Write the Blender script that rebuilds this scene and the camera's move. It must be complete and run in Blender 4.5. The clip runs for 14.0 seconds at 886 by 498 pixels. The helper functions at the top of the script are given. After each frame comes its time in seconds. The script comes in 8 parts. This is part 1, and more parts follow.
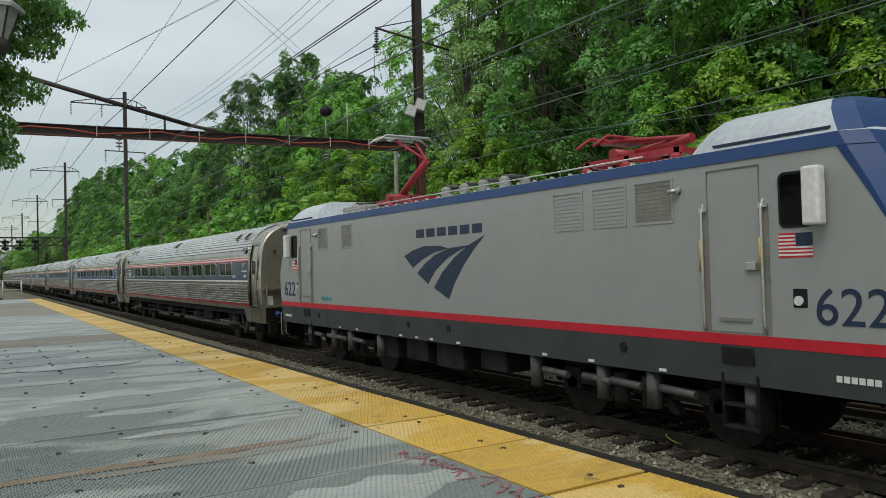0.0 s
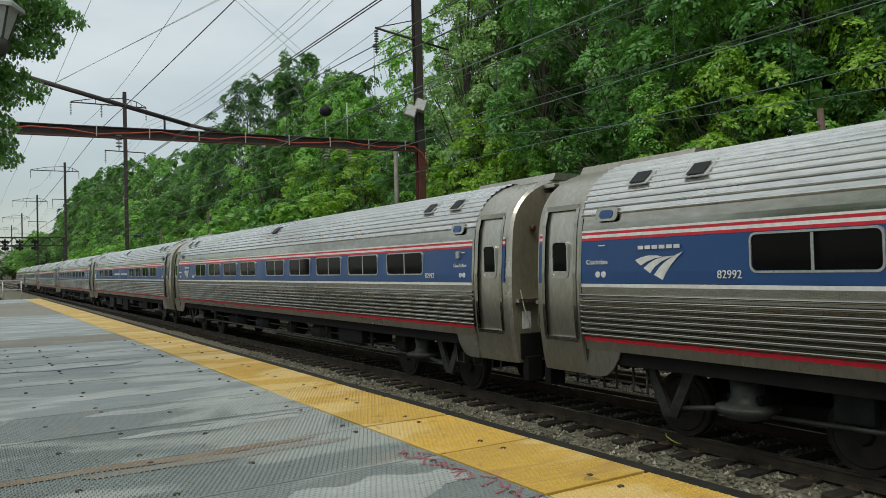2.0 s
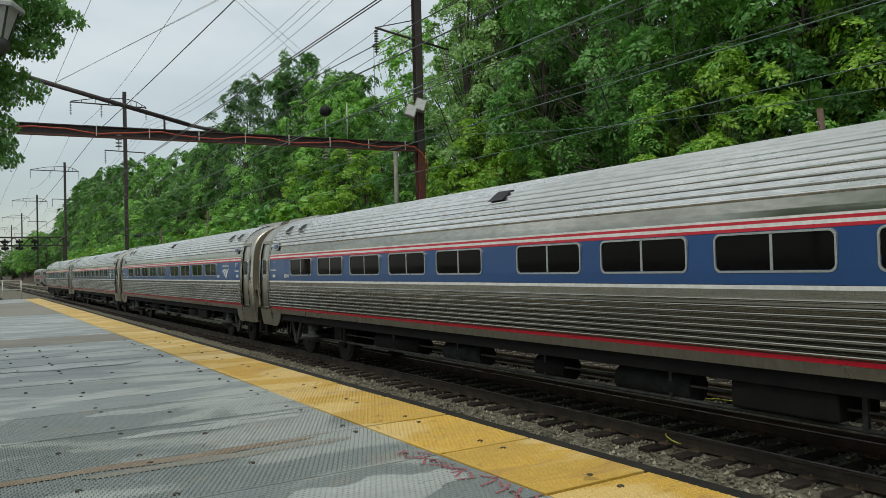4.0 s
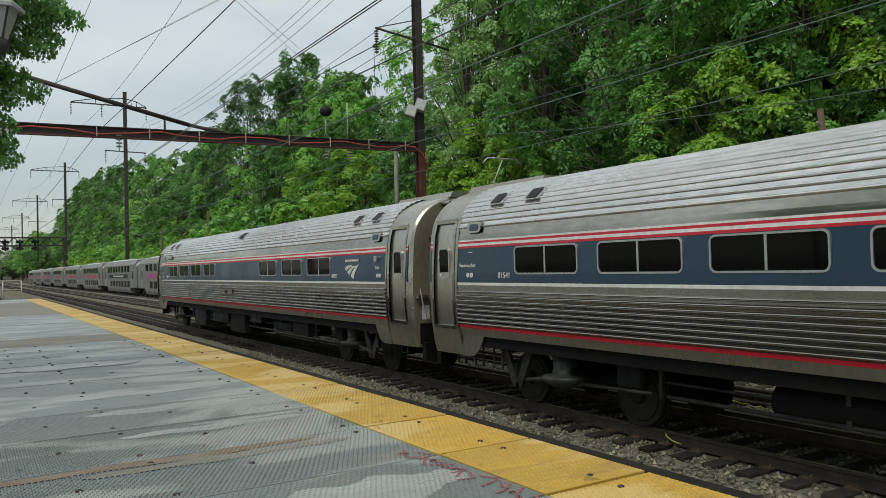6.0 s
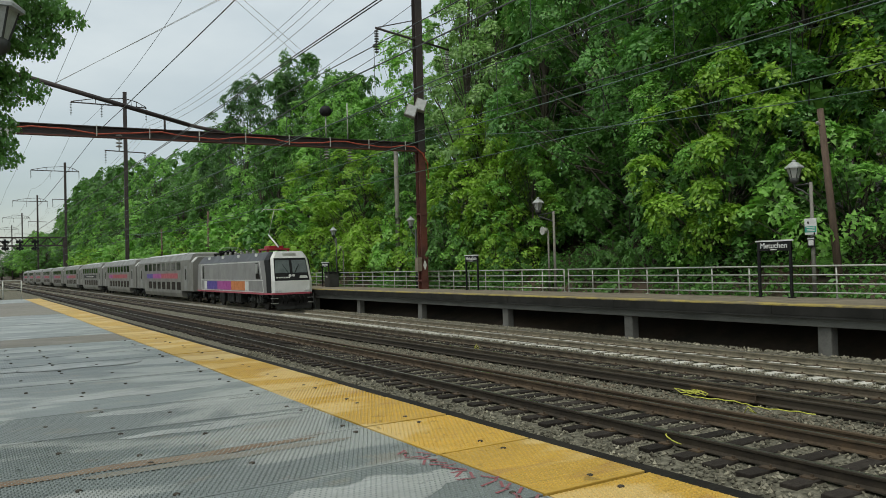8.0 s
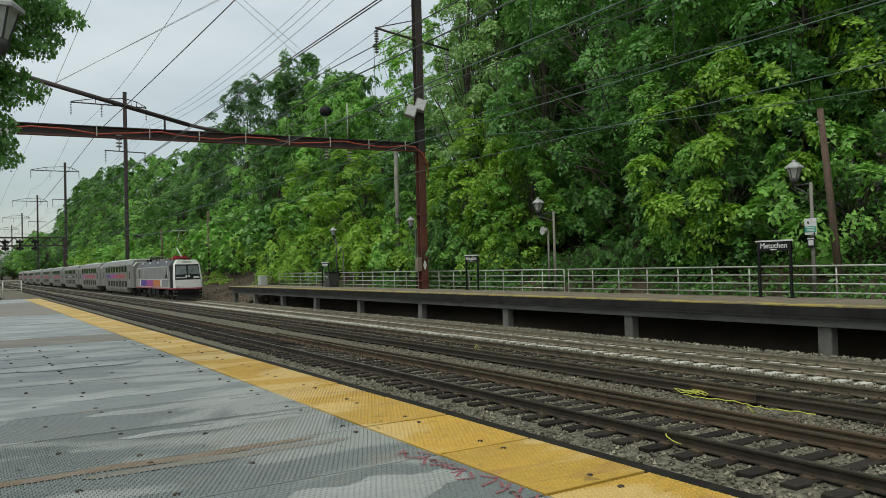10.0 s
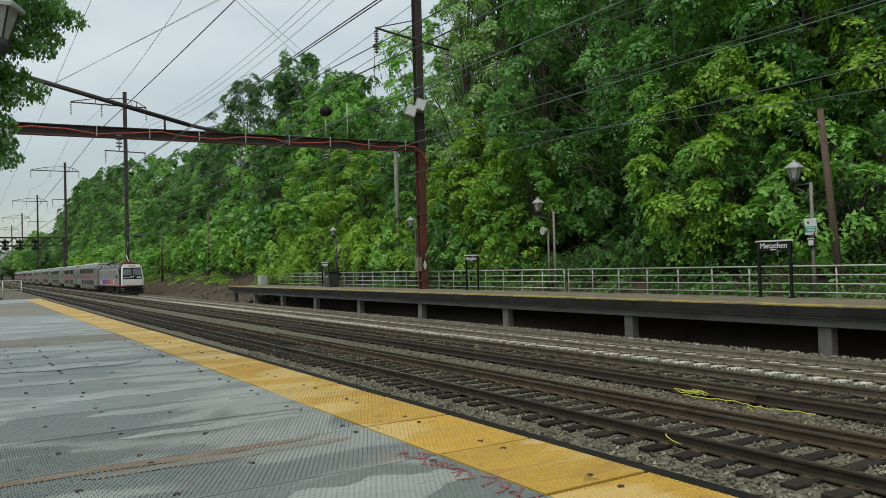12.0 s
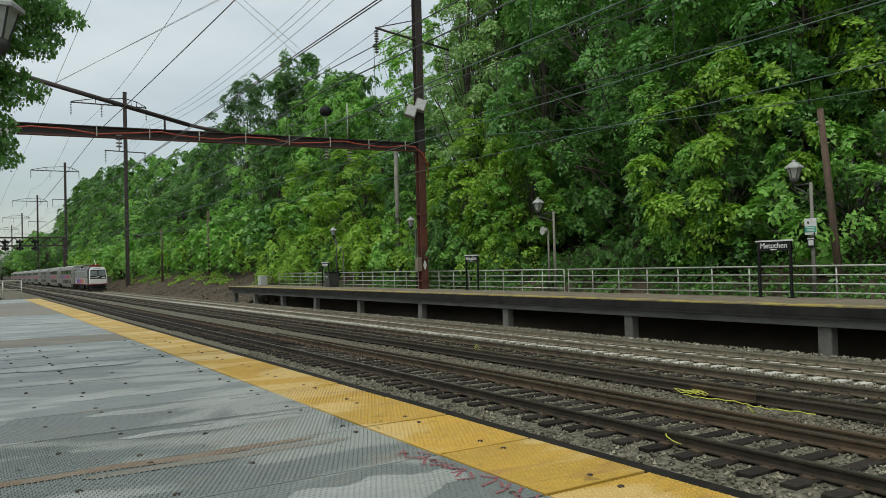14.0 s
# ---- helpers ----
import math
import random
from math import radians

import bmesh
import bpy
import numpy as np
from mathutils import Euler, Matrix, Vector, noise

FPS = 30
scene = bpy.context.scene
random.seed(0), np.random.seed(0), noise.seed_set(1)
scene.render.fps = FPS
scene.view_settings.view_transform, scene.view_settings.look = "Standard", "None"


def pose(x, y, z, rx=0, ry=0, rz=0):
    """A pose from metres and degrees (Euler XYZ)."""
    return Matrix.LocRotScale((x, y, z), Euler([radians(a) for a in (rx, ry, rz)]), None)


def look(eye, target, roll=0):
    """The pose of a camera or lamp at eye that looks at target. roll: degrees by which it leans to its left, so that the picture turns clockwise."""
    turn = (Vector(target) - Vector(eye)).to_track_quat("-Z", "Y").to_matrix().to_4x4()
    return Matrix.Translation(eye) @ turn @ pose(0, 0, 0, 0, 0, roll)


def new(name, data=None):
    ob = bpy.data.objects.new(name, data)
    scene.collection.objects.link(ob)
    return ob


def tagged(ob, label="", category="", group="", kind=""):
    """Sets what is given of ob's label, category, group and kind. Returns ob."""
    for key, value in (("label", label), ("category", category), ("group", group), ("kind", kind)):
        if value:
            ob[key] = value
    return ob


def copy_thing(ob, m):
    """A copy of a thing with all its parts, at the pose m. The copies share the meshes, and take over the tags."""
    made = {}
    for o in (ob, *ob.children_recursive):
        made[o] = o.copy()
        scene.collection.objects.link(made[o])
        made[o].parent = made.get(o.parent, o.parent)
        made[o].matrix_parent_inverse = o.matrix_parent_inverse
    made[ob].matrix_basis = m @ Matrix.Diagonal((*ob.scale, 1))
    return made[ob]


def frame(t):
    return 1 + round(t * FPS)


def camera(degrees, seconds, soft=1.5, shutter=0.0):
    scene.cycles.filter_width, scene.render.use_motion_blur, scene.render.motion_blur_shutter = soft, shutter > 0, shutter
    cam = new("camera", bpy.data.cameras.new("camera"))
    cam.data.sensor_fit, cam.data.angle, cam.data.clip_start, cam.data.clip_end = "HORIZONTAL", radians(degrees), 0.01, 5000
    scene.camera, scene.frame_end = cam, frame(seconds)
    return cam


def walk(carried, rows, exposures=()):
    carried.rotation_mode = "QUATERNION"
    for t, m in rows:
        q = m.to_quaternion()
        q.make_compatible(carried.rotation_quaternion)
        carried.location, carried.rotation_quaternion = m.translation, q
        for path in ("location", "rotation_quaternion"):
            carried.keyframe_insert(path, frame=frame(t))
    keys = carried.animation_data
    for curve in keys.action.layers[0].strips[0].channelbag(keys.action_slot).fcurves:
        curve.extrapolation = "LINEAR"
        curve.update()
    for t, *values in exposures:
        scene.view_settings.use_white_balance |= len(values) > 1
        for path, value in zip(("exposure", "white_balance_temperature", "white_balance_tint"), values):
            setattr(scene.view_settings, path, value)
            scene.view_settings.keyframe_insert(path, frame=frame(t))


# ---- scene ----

cam = camera(60.15, 14.0, soft=0.7)
EYE = (0.0, 0.0, 2.52)
YAW, TILT, LEAN = 31.908, 1.208, -1.523


def aim(dyaw=0.0, dtilt=0.0):
    a, b = radians(YAW + dyaw), radians(TILT + dtilt)
    way = Vector((math.sin(a) * math.cos(b), math.cos(a) * math.cos(b), math.sin(b)))
    return look(EYE, Vector(EYE) + way * 10, LEAN)


walk(cam, [(0.0, aim()), (1.8, aim()), (2.4, aim(0.06, -0.03)), (3.0, aim(0.12, -0.08)), (3.6, aim(0.06, -0.04)),
           (4.4, aim()), (9.0, aim()), (14.0, aim())],
     exposures=[(0.0, -0.06, 6900, 3), (14.0, -0.06, 6900, 3)])

# ---- light: bright overcast ----
SUN_EL, SUN_AZ = 59.6, 235.3
world = bpy.data.worlds.new("overcast")
world.use_nodes = True
scene.world = world
wn, wl = world.node_tree.nodes, world.node_tree.links
wn.clear()
w_out = wn.new("ShaderNodeOutputWorld")
w_sky = wn.new("ShaderNodeTexSky")
w_sky.sky_type, w_sky.sun_disc = "NISHITA", False
w_sky.sun_elevation, w_sky.sun_rotation = radians(SUN_EL), radians(SUN_AZ)
w_bg1, w_bg2, w_add = wn.new("ShaderNodeBackground"), wn.new("ShaderNodeBackground"), wn.new("ShaderNodeAddShader")
w_bg1.inputs[1].default_value = 0.05
wl.new(w_sky.outputs[0], w_bg1.inputs[0])
w_tc, w_map, w_noise, w_ramp = (wn.new("ShaderNodeTexCoord"), wn.new("ShaderNodeMapping"), wn.new("ShaderNodeTexNoise"),
                                wn.new("ShaderNodeValToRGB"))
w_map.inputs["Scale"].default_value = (1.2, 1.2, 3.0)
w_noise.inputs["Scale"].default_value, w_noise.inputs["Detail"].default_value = 2.2, 6.0
w_ramp.color_ramp.elements[0].position, w_ramp.color_ramp.elements[0].color = 0.32, (0.50, 0.55, 0.60, 1)
w_ramp.color_ramp.elements[1].position, w_ramp.color_ramp.elements[1].color = 0.68, (0.79, 0.82, 0.85, 1)
wl.new(w_tc.outputs["Generated"], w_map.inputs[0])
wl.new(w_map.outputs[0], w_noise.inputs[0])
wl.new(w_noise.outputs[0], w_ramp.inputs[0])
w_sep, w_grad, w_mul = wn.new("ShaderNodeSeparateXYZ"), wn.new("ShaderNodeMapRange"), wn.new("ShaderNodeVectorMath")
w_grad.inputs["From Min"].default_value, w_grad.inputs["From Max"].default_value = 0.0, 0.38
w_grad.inputs["To Min"].default_value, w_grad.inputs["To Max"].default_value = 0.56, 1.18
w_mul.operation = "SCALE"
wl.new(w_tc.outputs["Generated"], w_sep.inputs[0])
wl.new(w_sep.outputs[2], w_grad.inputs[0])
wl.new(w_ramp.outputs[0], w_mul.inputs[0])
wl.new(w_grad.outputs[0], w_mul.inputs["Scale"])
wl.new(w_mul.outputs[0], w_bg2.inputs[0])
w_bg2.inputs[1].default_value = 0.80
wl.new(w_bg1.outputs[0], w_add.inputs[0])
wl.new(w_bg2.outputs[0], w_add.inputs[1])
wl.new(w_add.outputs[0], w_out.inputs[0])

sun_data = bpy.data.lights.new("sun", "SUN")
sun_data.energy, sun_data.angle, sun_data.color = 1.5, radians(30), (1.0, 0.97, 0.92)
sun = new("sun", sun_data)
sun.matrix_world = look((-26, -18, 54), (0, 0, 0))


# ---- materials ----
def surf(name, c1, c2=None, scale=6.0, rough=0.6, metal=0.0, bump=0.0, bscale=60.0, fine=None, stretch=(1, 1, 1), rvar=0.12,
         island=0.0, objvar=0.0, lo=0.35, hi=0.65, coat=0.0, grain=0.12):
    """A two-scale procedural surface in object space; island and objvar vary the value from piece to piece."""
    m = bpy.data.materials.new(name)
    m.use_nodes = True
    n, l = m.node_tree.nodes, m.node_tree.links
    b = n["Principled BSDF"]
    b.inputs["Roughness"].default_value, b.inputs["Metallic"].default_value = rough, metal
    if coat:
        b.inputs["Coat Weight"].default_value, b.inputs["Coat Roughness"].default_value = coat, 0.08
    c2 = c2 or tuple(v * 0.8 for v in c1)
    tc, mp = n.new("ShaderNodeTexCoord"), n.new("ShaderNodeMapping")
    mp.inputs["Scale"].default_value = stretch
    l.new(tc.outputs["Object"], mp.inputs[0])
    big, ramp = n.new("ShaderNodeTexNoise"), n.new("ShaderNodeValToRGB")
    big.inputs["Scale"].default_value, big.inputs["Detail"].default_value, big.inputs["Roughness"].default_value = scale, 8, 0.6
    ramp.color_ramp.elements[0].position, ramp.color_ramp.elements[1].position = lo, hi
    ramp.color_ramp.elements[0].color, ramp.color_ramp.elements[1].color = (*c1, 1), (*c2, 1)
    l.new(mp.outputs[0], big.inputs[0])
    l.new(big.outputs[0], ramp.inputs[0])
    col = ramp.outputs[0]
    small = n.new("ShaderNodeTexNoise")
    small.inputs["Scale"].default_value, small.inputs["Detail"].default_value = fine or scale * 9, 5
    l.new(mp.outputs[0], small.inputs[0])
    hsv = n.new("ShaderNodeHueSaturation")
    rng = n.new("ShaderNodeMapRange")
    rng.inputs["From Min"].default_value, rng.inputs["From Max"].default_value = 0.3, 0.7
    rng.inputs["To Min"].default_value, rng.inputs["To Max"].default_value = 1 - grain, 1 + grain
    l.new(small.outputs[0], rng.inputs[0])
    val = rng.outputs[0]
    for amount, socket in ((island, "Random Per Island"), (objvar, "Random")):
        if amount:
            src = n.new("ShaderNodeNewGeometry") if socket == "Random Per Island" else n.new("ShaderNodeObjectInfo")
            r2, mul = n.new("ShaderNodeMapRange"), n.new("ShaderNodeMath")
            r2.inputs["To Min"].default_value, r2.inputs["To Max"].default_value = 1 - amount, 1 + amount
            mul.operation = "MULTIPLY"
            l.new(src.outputs[socket], r2.inputs[0])
            l.new(val, mul.inputs[0])
            l.new(r2.outputs[0], mul.inputs[1])
            val = mul.outputs[0]
    l.new(val, hsv.inputs["Value"])
    l.new(col, hsv.inputs["Color"])
    l.new(hsv.outputs[0], b.inputs["Base Color"])
    if rvar:
        r3 = n.new("ShaderNodeMapRange")
        r3.inputs["From Min"].default_value, r3.inputs["From Max"].default_value = 0.3, 0.7
        r3.inputs["To Min"].default_value, r3.inputs["To Max"].default_value = max(0.03, rough - rvar), min(1, rough + rvar)
        l.new(big.outputs[0], r3.inputs[0])
        l.new(r3.outputs[0], b.inputs["Roughness"])
    if bump:
        bt, bn = n.new("ShaderNodeTexNoise"), n.new("ShaderNodeBump")
        bt.inputs["Scale"].default_value, bt.inputs["Detail"].default_value = bscale, 4
        bn.inputs["Strength"].default_value, bn.inputs["Distance"].default_value = bump, 0.02
        l.new(mp.outputs[0], bt.inputs[0])
        l.new(bt.outputs[0], bn.inputs["Height"])
        l.new(bn.outputs[0], b.inputs["Normal"])
    return m


# One stainless: sides darkened for reflected ground, roof paled for reflected sky.
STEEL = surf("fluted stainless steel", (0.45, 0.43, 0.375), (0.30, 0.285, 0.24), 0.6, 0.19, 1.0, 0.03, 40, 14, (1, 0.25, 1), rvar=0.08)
STEEL_SKY_LIT = surf("ribbed stainless with sky brightness", (0.78, 0.77, 0.74), (0.60, 0.59, 0.56), 0.5, 0.27, 1.0, 0.03, 40, 14, (1, 0.25, 1), rvar=0.08)
STEEL_DOOR = surf("dull stainless sheet", (0.50, 0.47, 0.41), (0.36, 0.33, 0.27), 0.8, 0.33, 0.95, 0.03, 30, 18, (1, 1, 0.4))
NAVY = surf("navy band paint", (0.010, 0.036, 0.068), (0.013, 0.042, 0.080), 1.0, 0.4, 0, 0, coat=0.1, grain=0.03)
BLUE = surf("blue band paint", (0.006, 0.048, 0.16), (0.009, 0.056, 0.185), 1.0, 0.4, 0, 0, coat=0.1, grain=0.03)
RED = surf("red stripe paint", (0.54, 0.012, 0.030), (0.45, 0.012, 0.026), 1.5, 0.4)
WHITE = surf("white stripe paint", (0.72, 0.71, 0.68), (0.62, 0.61, 0.58), 1.5, 0.45)
GLASS_DARK = surf("tinted coach glass", (0.003, 0.0035, 0.0035), (0.005, 0.0055, 0.005), 2.0, 0.06, 0, 0, rvar=0.03)
GLASS_DARK.node_tree.nodes["Principled BSDF"].inputs["Specular IOR Level"].default_value = 0.1
ALU = surf("bare aluminium frame", (0.55, 0.55, 0.53), (0.45, 0.45, 0.43), 4, 0.35, 0.8)
# Underfloor colours also carry the deep shade below the trains.
UNDER = surf("sooty underframe darkened for shade", (0.005, 0.0048, 0.0045), (0.013, 0.012, 0.011), 2.5, 0.8, 0, 0.2, 30)
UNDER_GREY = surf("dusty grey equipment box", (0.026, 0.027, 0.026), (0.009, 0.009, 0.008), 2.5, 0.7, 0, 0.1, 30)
UNDER_PIPE = surf("grey underframe steel", (0.062, 0.064, 0.058), (0.025, 0.025, 0.022), 2.5, 0.5, 0.3, 0.1, 30)
WHEEL = surf("worn wheel steel", (0.018, 0.016, 0.014), (0.04, 0.035, 0.03), 5, 0.6, 0.3)
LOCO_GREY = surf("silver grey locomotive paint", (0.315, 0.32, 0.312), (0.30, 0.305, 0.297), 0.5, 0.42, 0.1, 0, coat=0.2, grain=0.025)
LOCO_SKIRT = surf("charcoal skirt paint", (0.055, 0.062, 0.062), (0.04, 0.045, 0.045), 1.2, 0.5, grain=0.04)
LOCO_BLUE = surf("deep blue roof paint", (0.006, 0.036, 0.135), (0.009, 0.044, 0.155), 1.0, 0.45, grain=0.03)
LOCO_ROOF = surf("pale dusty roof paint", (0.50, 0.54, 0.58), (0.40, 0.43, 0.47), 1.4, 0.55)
LOGO_NAVY = surf("navy decal", (0.010, 0.022, 0.058), (0.013, 0.027, 0.066), 3, 0.5)
TEAL = surf("teal decal", (0.03, 0.28, 0.30), None, 3, 0.5)
YELLOW_RAIL = surf("yellow handrail paint", (0.42, 0.33, 0.10), (0.34, 0.27, 0.09), 6, 0.5)
PANTO_RED = surf("dark red insulated paint", (0.34, 0.018, 0.026), (0.24, 0.015, 0.02), 4, 0.5)
MARKER_RED = surf("dark red lamp glass", (0.07, 0.02, 0.014), (0.05, 0.016, 0.012), 4, 0.3)
DAMPER = surf("pale grey damper paint", (0.085, 0.088, 0.082), (0.045, 0.046, 0.042), 4, 0.6)
INSUL = surf("grey porcelain", (0.30, 0.29, 0.27), (0.22, 0.21, 0.19), 5, 0.35)
BLACK = surf("black paint", (0.012, 0.012, 0.013), (0.02, 0.02, 0.02), 4, 0.5)
BI_GREY = surf("bilevel grey paint", (0.215, 0.21, 0.19), (0.17, 0.165, 0.148), 0.8, 0.45, 0.15, grain=0.04)
BI_ROOF = surf("bilevel pale roof", (0.60, 0.60, 0.58), (0.48, 0.48, 0.46), 1.2, 0.5, grain=0.04)
ALP_GREY = surf("grey side paint", (0.26, 0.255, 0.25), (0.23, 0.225, 0.22), 1.0, 0.4, 0.1, grain=0.04)
ALP_WHITE = surf("white front paint", (0.68, 0.68, 0.66), (0.6, 0.6, 0.58), 1.5, 0.4, grain=0.04)
ALP_DARK = surf("dark roof paint", (0.035, 0.037, 0.042), (0.05, 0.052, 0.056), 1.2, 0.5, grain=0.04)
PURPLE = surf("purple stripe", (0.08, 0.045, 0.30), None, 3, 0.45)
MAGENTA = surf("magenta stripe", (0.40, 0.055, 0.30), None, 3, 0.45)
ORANGE = surf("orange stripe", (0.62, 0.20, 0.055), None, 3, 0.45)
CORAL = surf("coral stripe", (0.42, 0.075, 0.10), None, 3, 0.5)
# Grey base colour carries the sky reflection on this windscreen.
GLASS_CAB = surf("cab glass tinted for reflection", (0.10, 0.12, 0.12), (0.14, 0.16, 0.16), 1.5, 0.06, 0, 0, rvar=0.02)
LIGHT_LENS = surf("headlight lens", (0.7, 0.7, 0.68), None, 8, 0.15)

RAIL = surf("rusty rail", (0.070, 0.056, 0.040), (0.038, 0.031, 0.023), 3, 0.65, 0.4, 0.1, 60)
RAIL_BROWN = surf("dusty brown rail", (0.135, 0.108, 0.072), (0.075, 0.06, 0.042), 3, 0.75, 0.2, 0.1, 60)
RAIL_TAN = surf("dusty tan rail", (0.25, 0.215, 0.15), (0.16, 0.14, 0.10), 3, 0.8, 0.1, 0.1, 60)
STONE_BROWN = surf("earthy brown stone", (0.085, 0.062, 0.042), (0.19, 0.15, 0.105), 2, 0.95, 0, 0.3, 40, 30, island=0.7)
STONE_TAN = surf("tan ballast stone", (0.19, 0.175, 0.13), (0.36, 0.335, 0.25), 3, 0.9, 0, 0.3, 40, 30, island=0.4)
RUBBER_GREY = surf("dusty grey rubber", (0.09, 0.085, 0.075), (0.05, 0.047, 0.04), 1.5, 0.7)
# Olive end sheet, lowered in colour for the shade between coaches.
END_BROWN = surf("grimy olive sheet darkened for shade", (0.25, 0.225, 0.16), (0.15, 0.13, 0.088), 0.9, 0.45, 0.35, 0.03, 30, 16, (1, 1, 0.4))
RAIL_TOP = surf("polished rail head", (0.34, 0.32, 0.29), (0.22, 0.20, 0.18), 2, 0.32, 0.9)
RAIL_RUST = surf("orange rusted rail", (0.115, 0.078, 0.046), (0.06, 0.044, 0.029), 3, 0.75, 0.2, 0.2, 40)
TIE_WOOD = surf("creosoted timber", (0.022, 0.018, 0.015), (0.046, 0.039, 0.033), 5, 0.85, 0, 0.5, 40, 30, (1, 6, 1), objvar=0.35)
TIE_CONC = surf("concrete tie", (0.58, 0.56, 0.50), (0.44, 0.42, 0.37), 4, 0.85, 0, 0.3, 50, objvar=0.15)
BALLAST = surf("ballast bed", (0.050, 0.047, 0.035), (0.22, 0.205, 0.155), 9, 0.95, 0, 1.0, 28, 45)
STONE = surf("ballast stone", (0.088, 0.082, 0.062), (0.27, 0.25, 0.19), 3, 0.9, 0, 0.3, 40, 30, island=0.65)
SOIL = surf("bank soil", (0.085, 0.058, 0.036), (0.036, 0.029, 0.019), 0.5, 0.95, 0, 0.8, 6, 5)
CONCRETE = surf("weathered concrete", (0.16, 0.155, 0.14), (0.10, 0.097, 0.088), 1.2, 0.85, 0, 0.25, 25, 22)
BOARD_DARK = surf("dark rub board", (0.030, 0.029, 0.026), (0.018, 0.018, 0.016), 1.2, 0.8, 0, 0.2, 25)
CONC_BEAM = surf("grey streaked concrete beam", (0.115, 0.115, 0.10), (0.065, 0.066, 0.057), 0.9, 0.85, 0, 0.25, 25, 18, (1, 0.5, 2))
CONC_DARK = surf("dark grey concrete beam", (0.060, 0.058, 0.052), (0.036, 0.035, 0.031), 1.2, 0.85, 0, 0.25, 25, 22)
DECK_FAR = surf("worn timber-brown deck", (0.24, 0.20, 0.145), (0.15, 0.125, 0.092), 1.5, 0.8, 0, 0.15, 30)
YELLOW_FAR = surf("yellow platform edge paint", (0.42, 0.32, 0.09), (0.22, 0.18, 0.10), 1.6, 0.7, lo=0.42, hi=0.58)
GALV = surf("pale galvanised railing", (0.52, 0.52, 0.48), (0.40, 0.40, 0.36), 4, 0.5, 0.3)
MAST = surf("rust red mast paint", (0.145, 0.046, 0.032), (0.08, 0.032, 0.025), 0.9, 0.7, 0.1, 0.2, 30, 12)
MAST_DARK = surf("dark weathered mast", (0.035, 0.028, 0.027), (0.055, 0.04, 0.036), 0.9, 0.7, 0.1, 0.1, 30)
CABLE_RED = surf("orange red cable", (0.42, 0.075, 0.04), None, 3, 0.5)
WIRE = surf("weathered wire", (0.05, 0.055, 0.055), (0.08, 0.085, 0.08), 2, 0.6, 0.3)
WIRE_GREEN = surf("verdigris contact wire", (0.13, 0.19, 0.16), (0.09, 0.13, 0.11), 2, 0.6, 0.3)
WOOD_POLE = surf("weathered timber pole", (0.13, 0.085, 0.06), (0.085, 0.06, 0.045), 2, 0.9, 0, 0.4, 20, 20, (4, 4, 0.6))
POLE_GREY = surf("grey lamp post paint", (0.22, 0.21, 0.18), (0.16, 0.15, 0.13), 3, 0.7)
LAMP_GLASS = surf("frosted lantern glass", (0.42, 0.43, 0.40), (0.35, 0.36, 0.33), 4, 0.35)
LAMP_DARK = surf("dark lantern metal", (0.03, 0.032, 0.03), (0.05, 0.05, 0.045), 4, 0.55)
LAMP_TOP = surf("pale lantern hood", (0.42, 0.43, 0.42), (0.34, 0.35, 0.34), 4, 0.5)
SIGN_GREEN = surf("green sign face", (0.05, 0.38, 0.27), None, 3, 0.45)
SIGN_WHITE = surf("white sign face", (0.72, 0.72, 0.70), None, 4, 0.45)
BARK = surf("tree bark", (0.11, 0.095, 0.075), (0.06, 0.05, 0.04), 3, 0.95, 0, 0.6, 14, 20, (3, 3, 0.5))
LITTER = surf("yellow plastic tape", (0.62, 0.62, 0.10), None, 3, 0.5)
RUST = surf("rust stain", (0.165, 0.105, 0.062), (0.23, 0.18, 0.13), 2.2, 0.8, 0, 0.2, 20)


# Sheen cut back too, so shaded underparts stay near black.
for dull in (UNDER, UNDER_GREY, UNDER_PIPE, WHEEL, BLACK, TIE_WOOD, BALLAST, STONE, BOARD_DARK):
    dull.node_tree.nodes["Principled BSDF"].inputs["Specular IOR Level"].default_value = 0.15


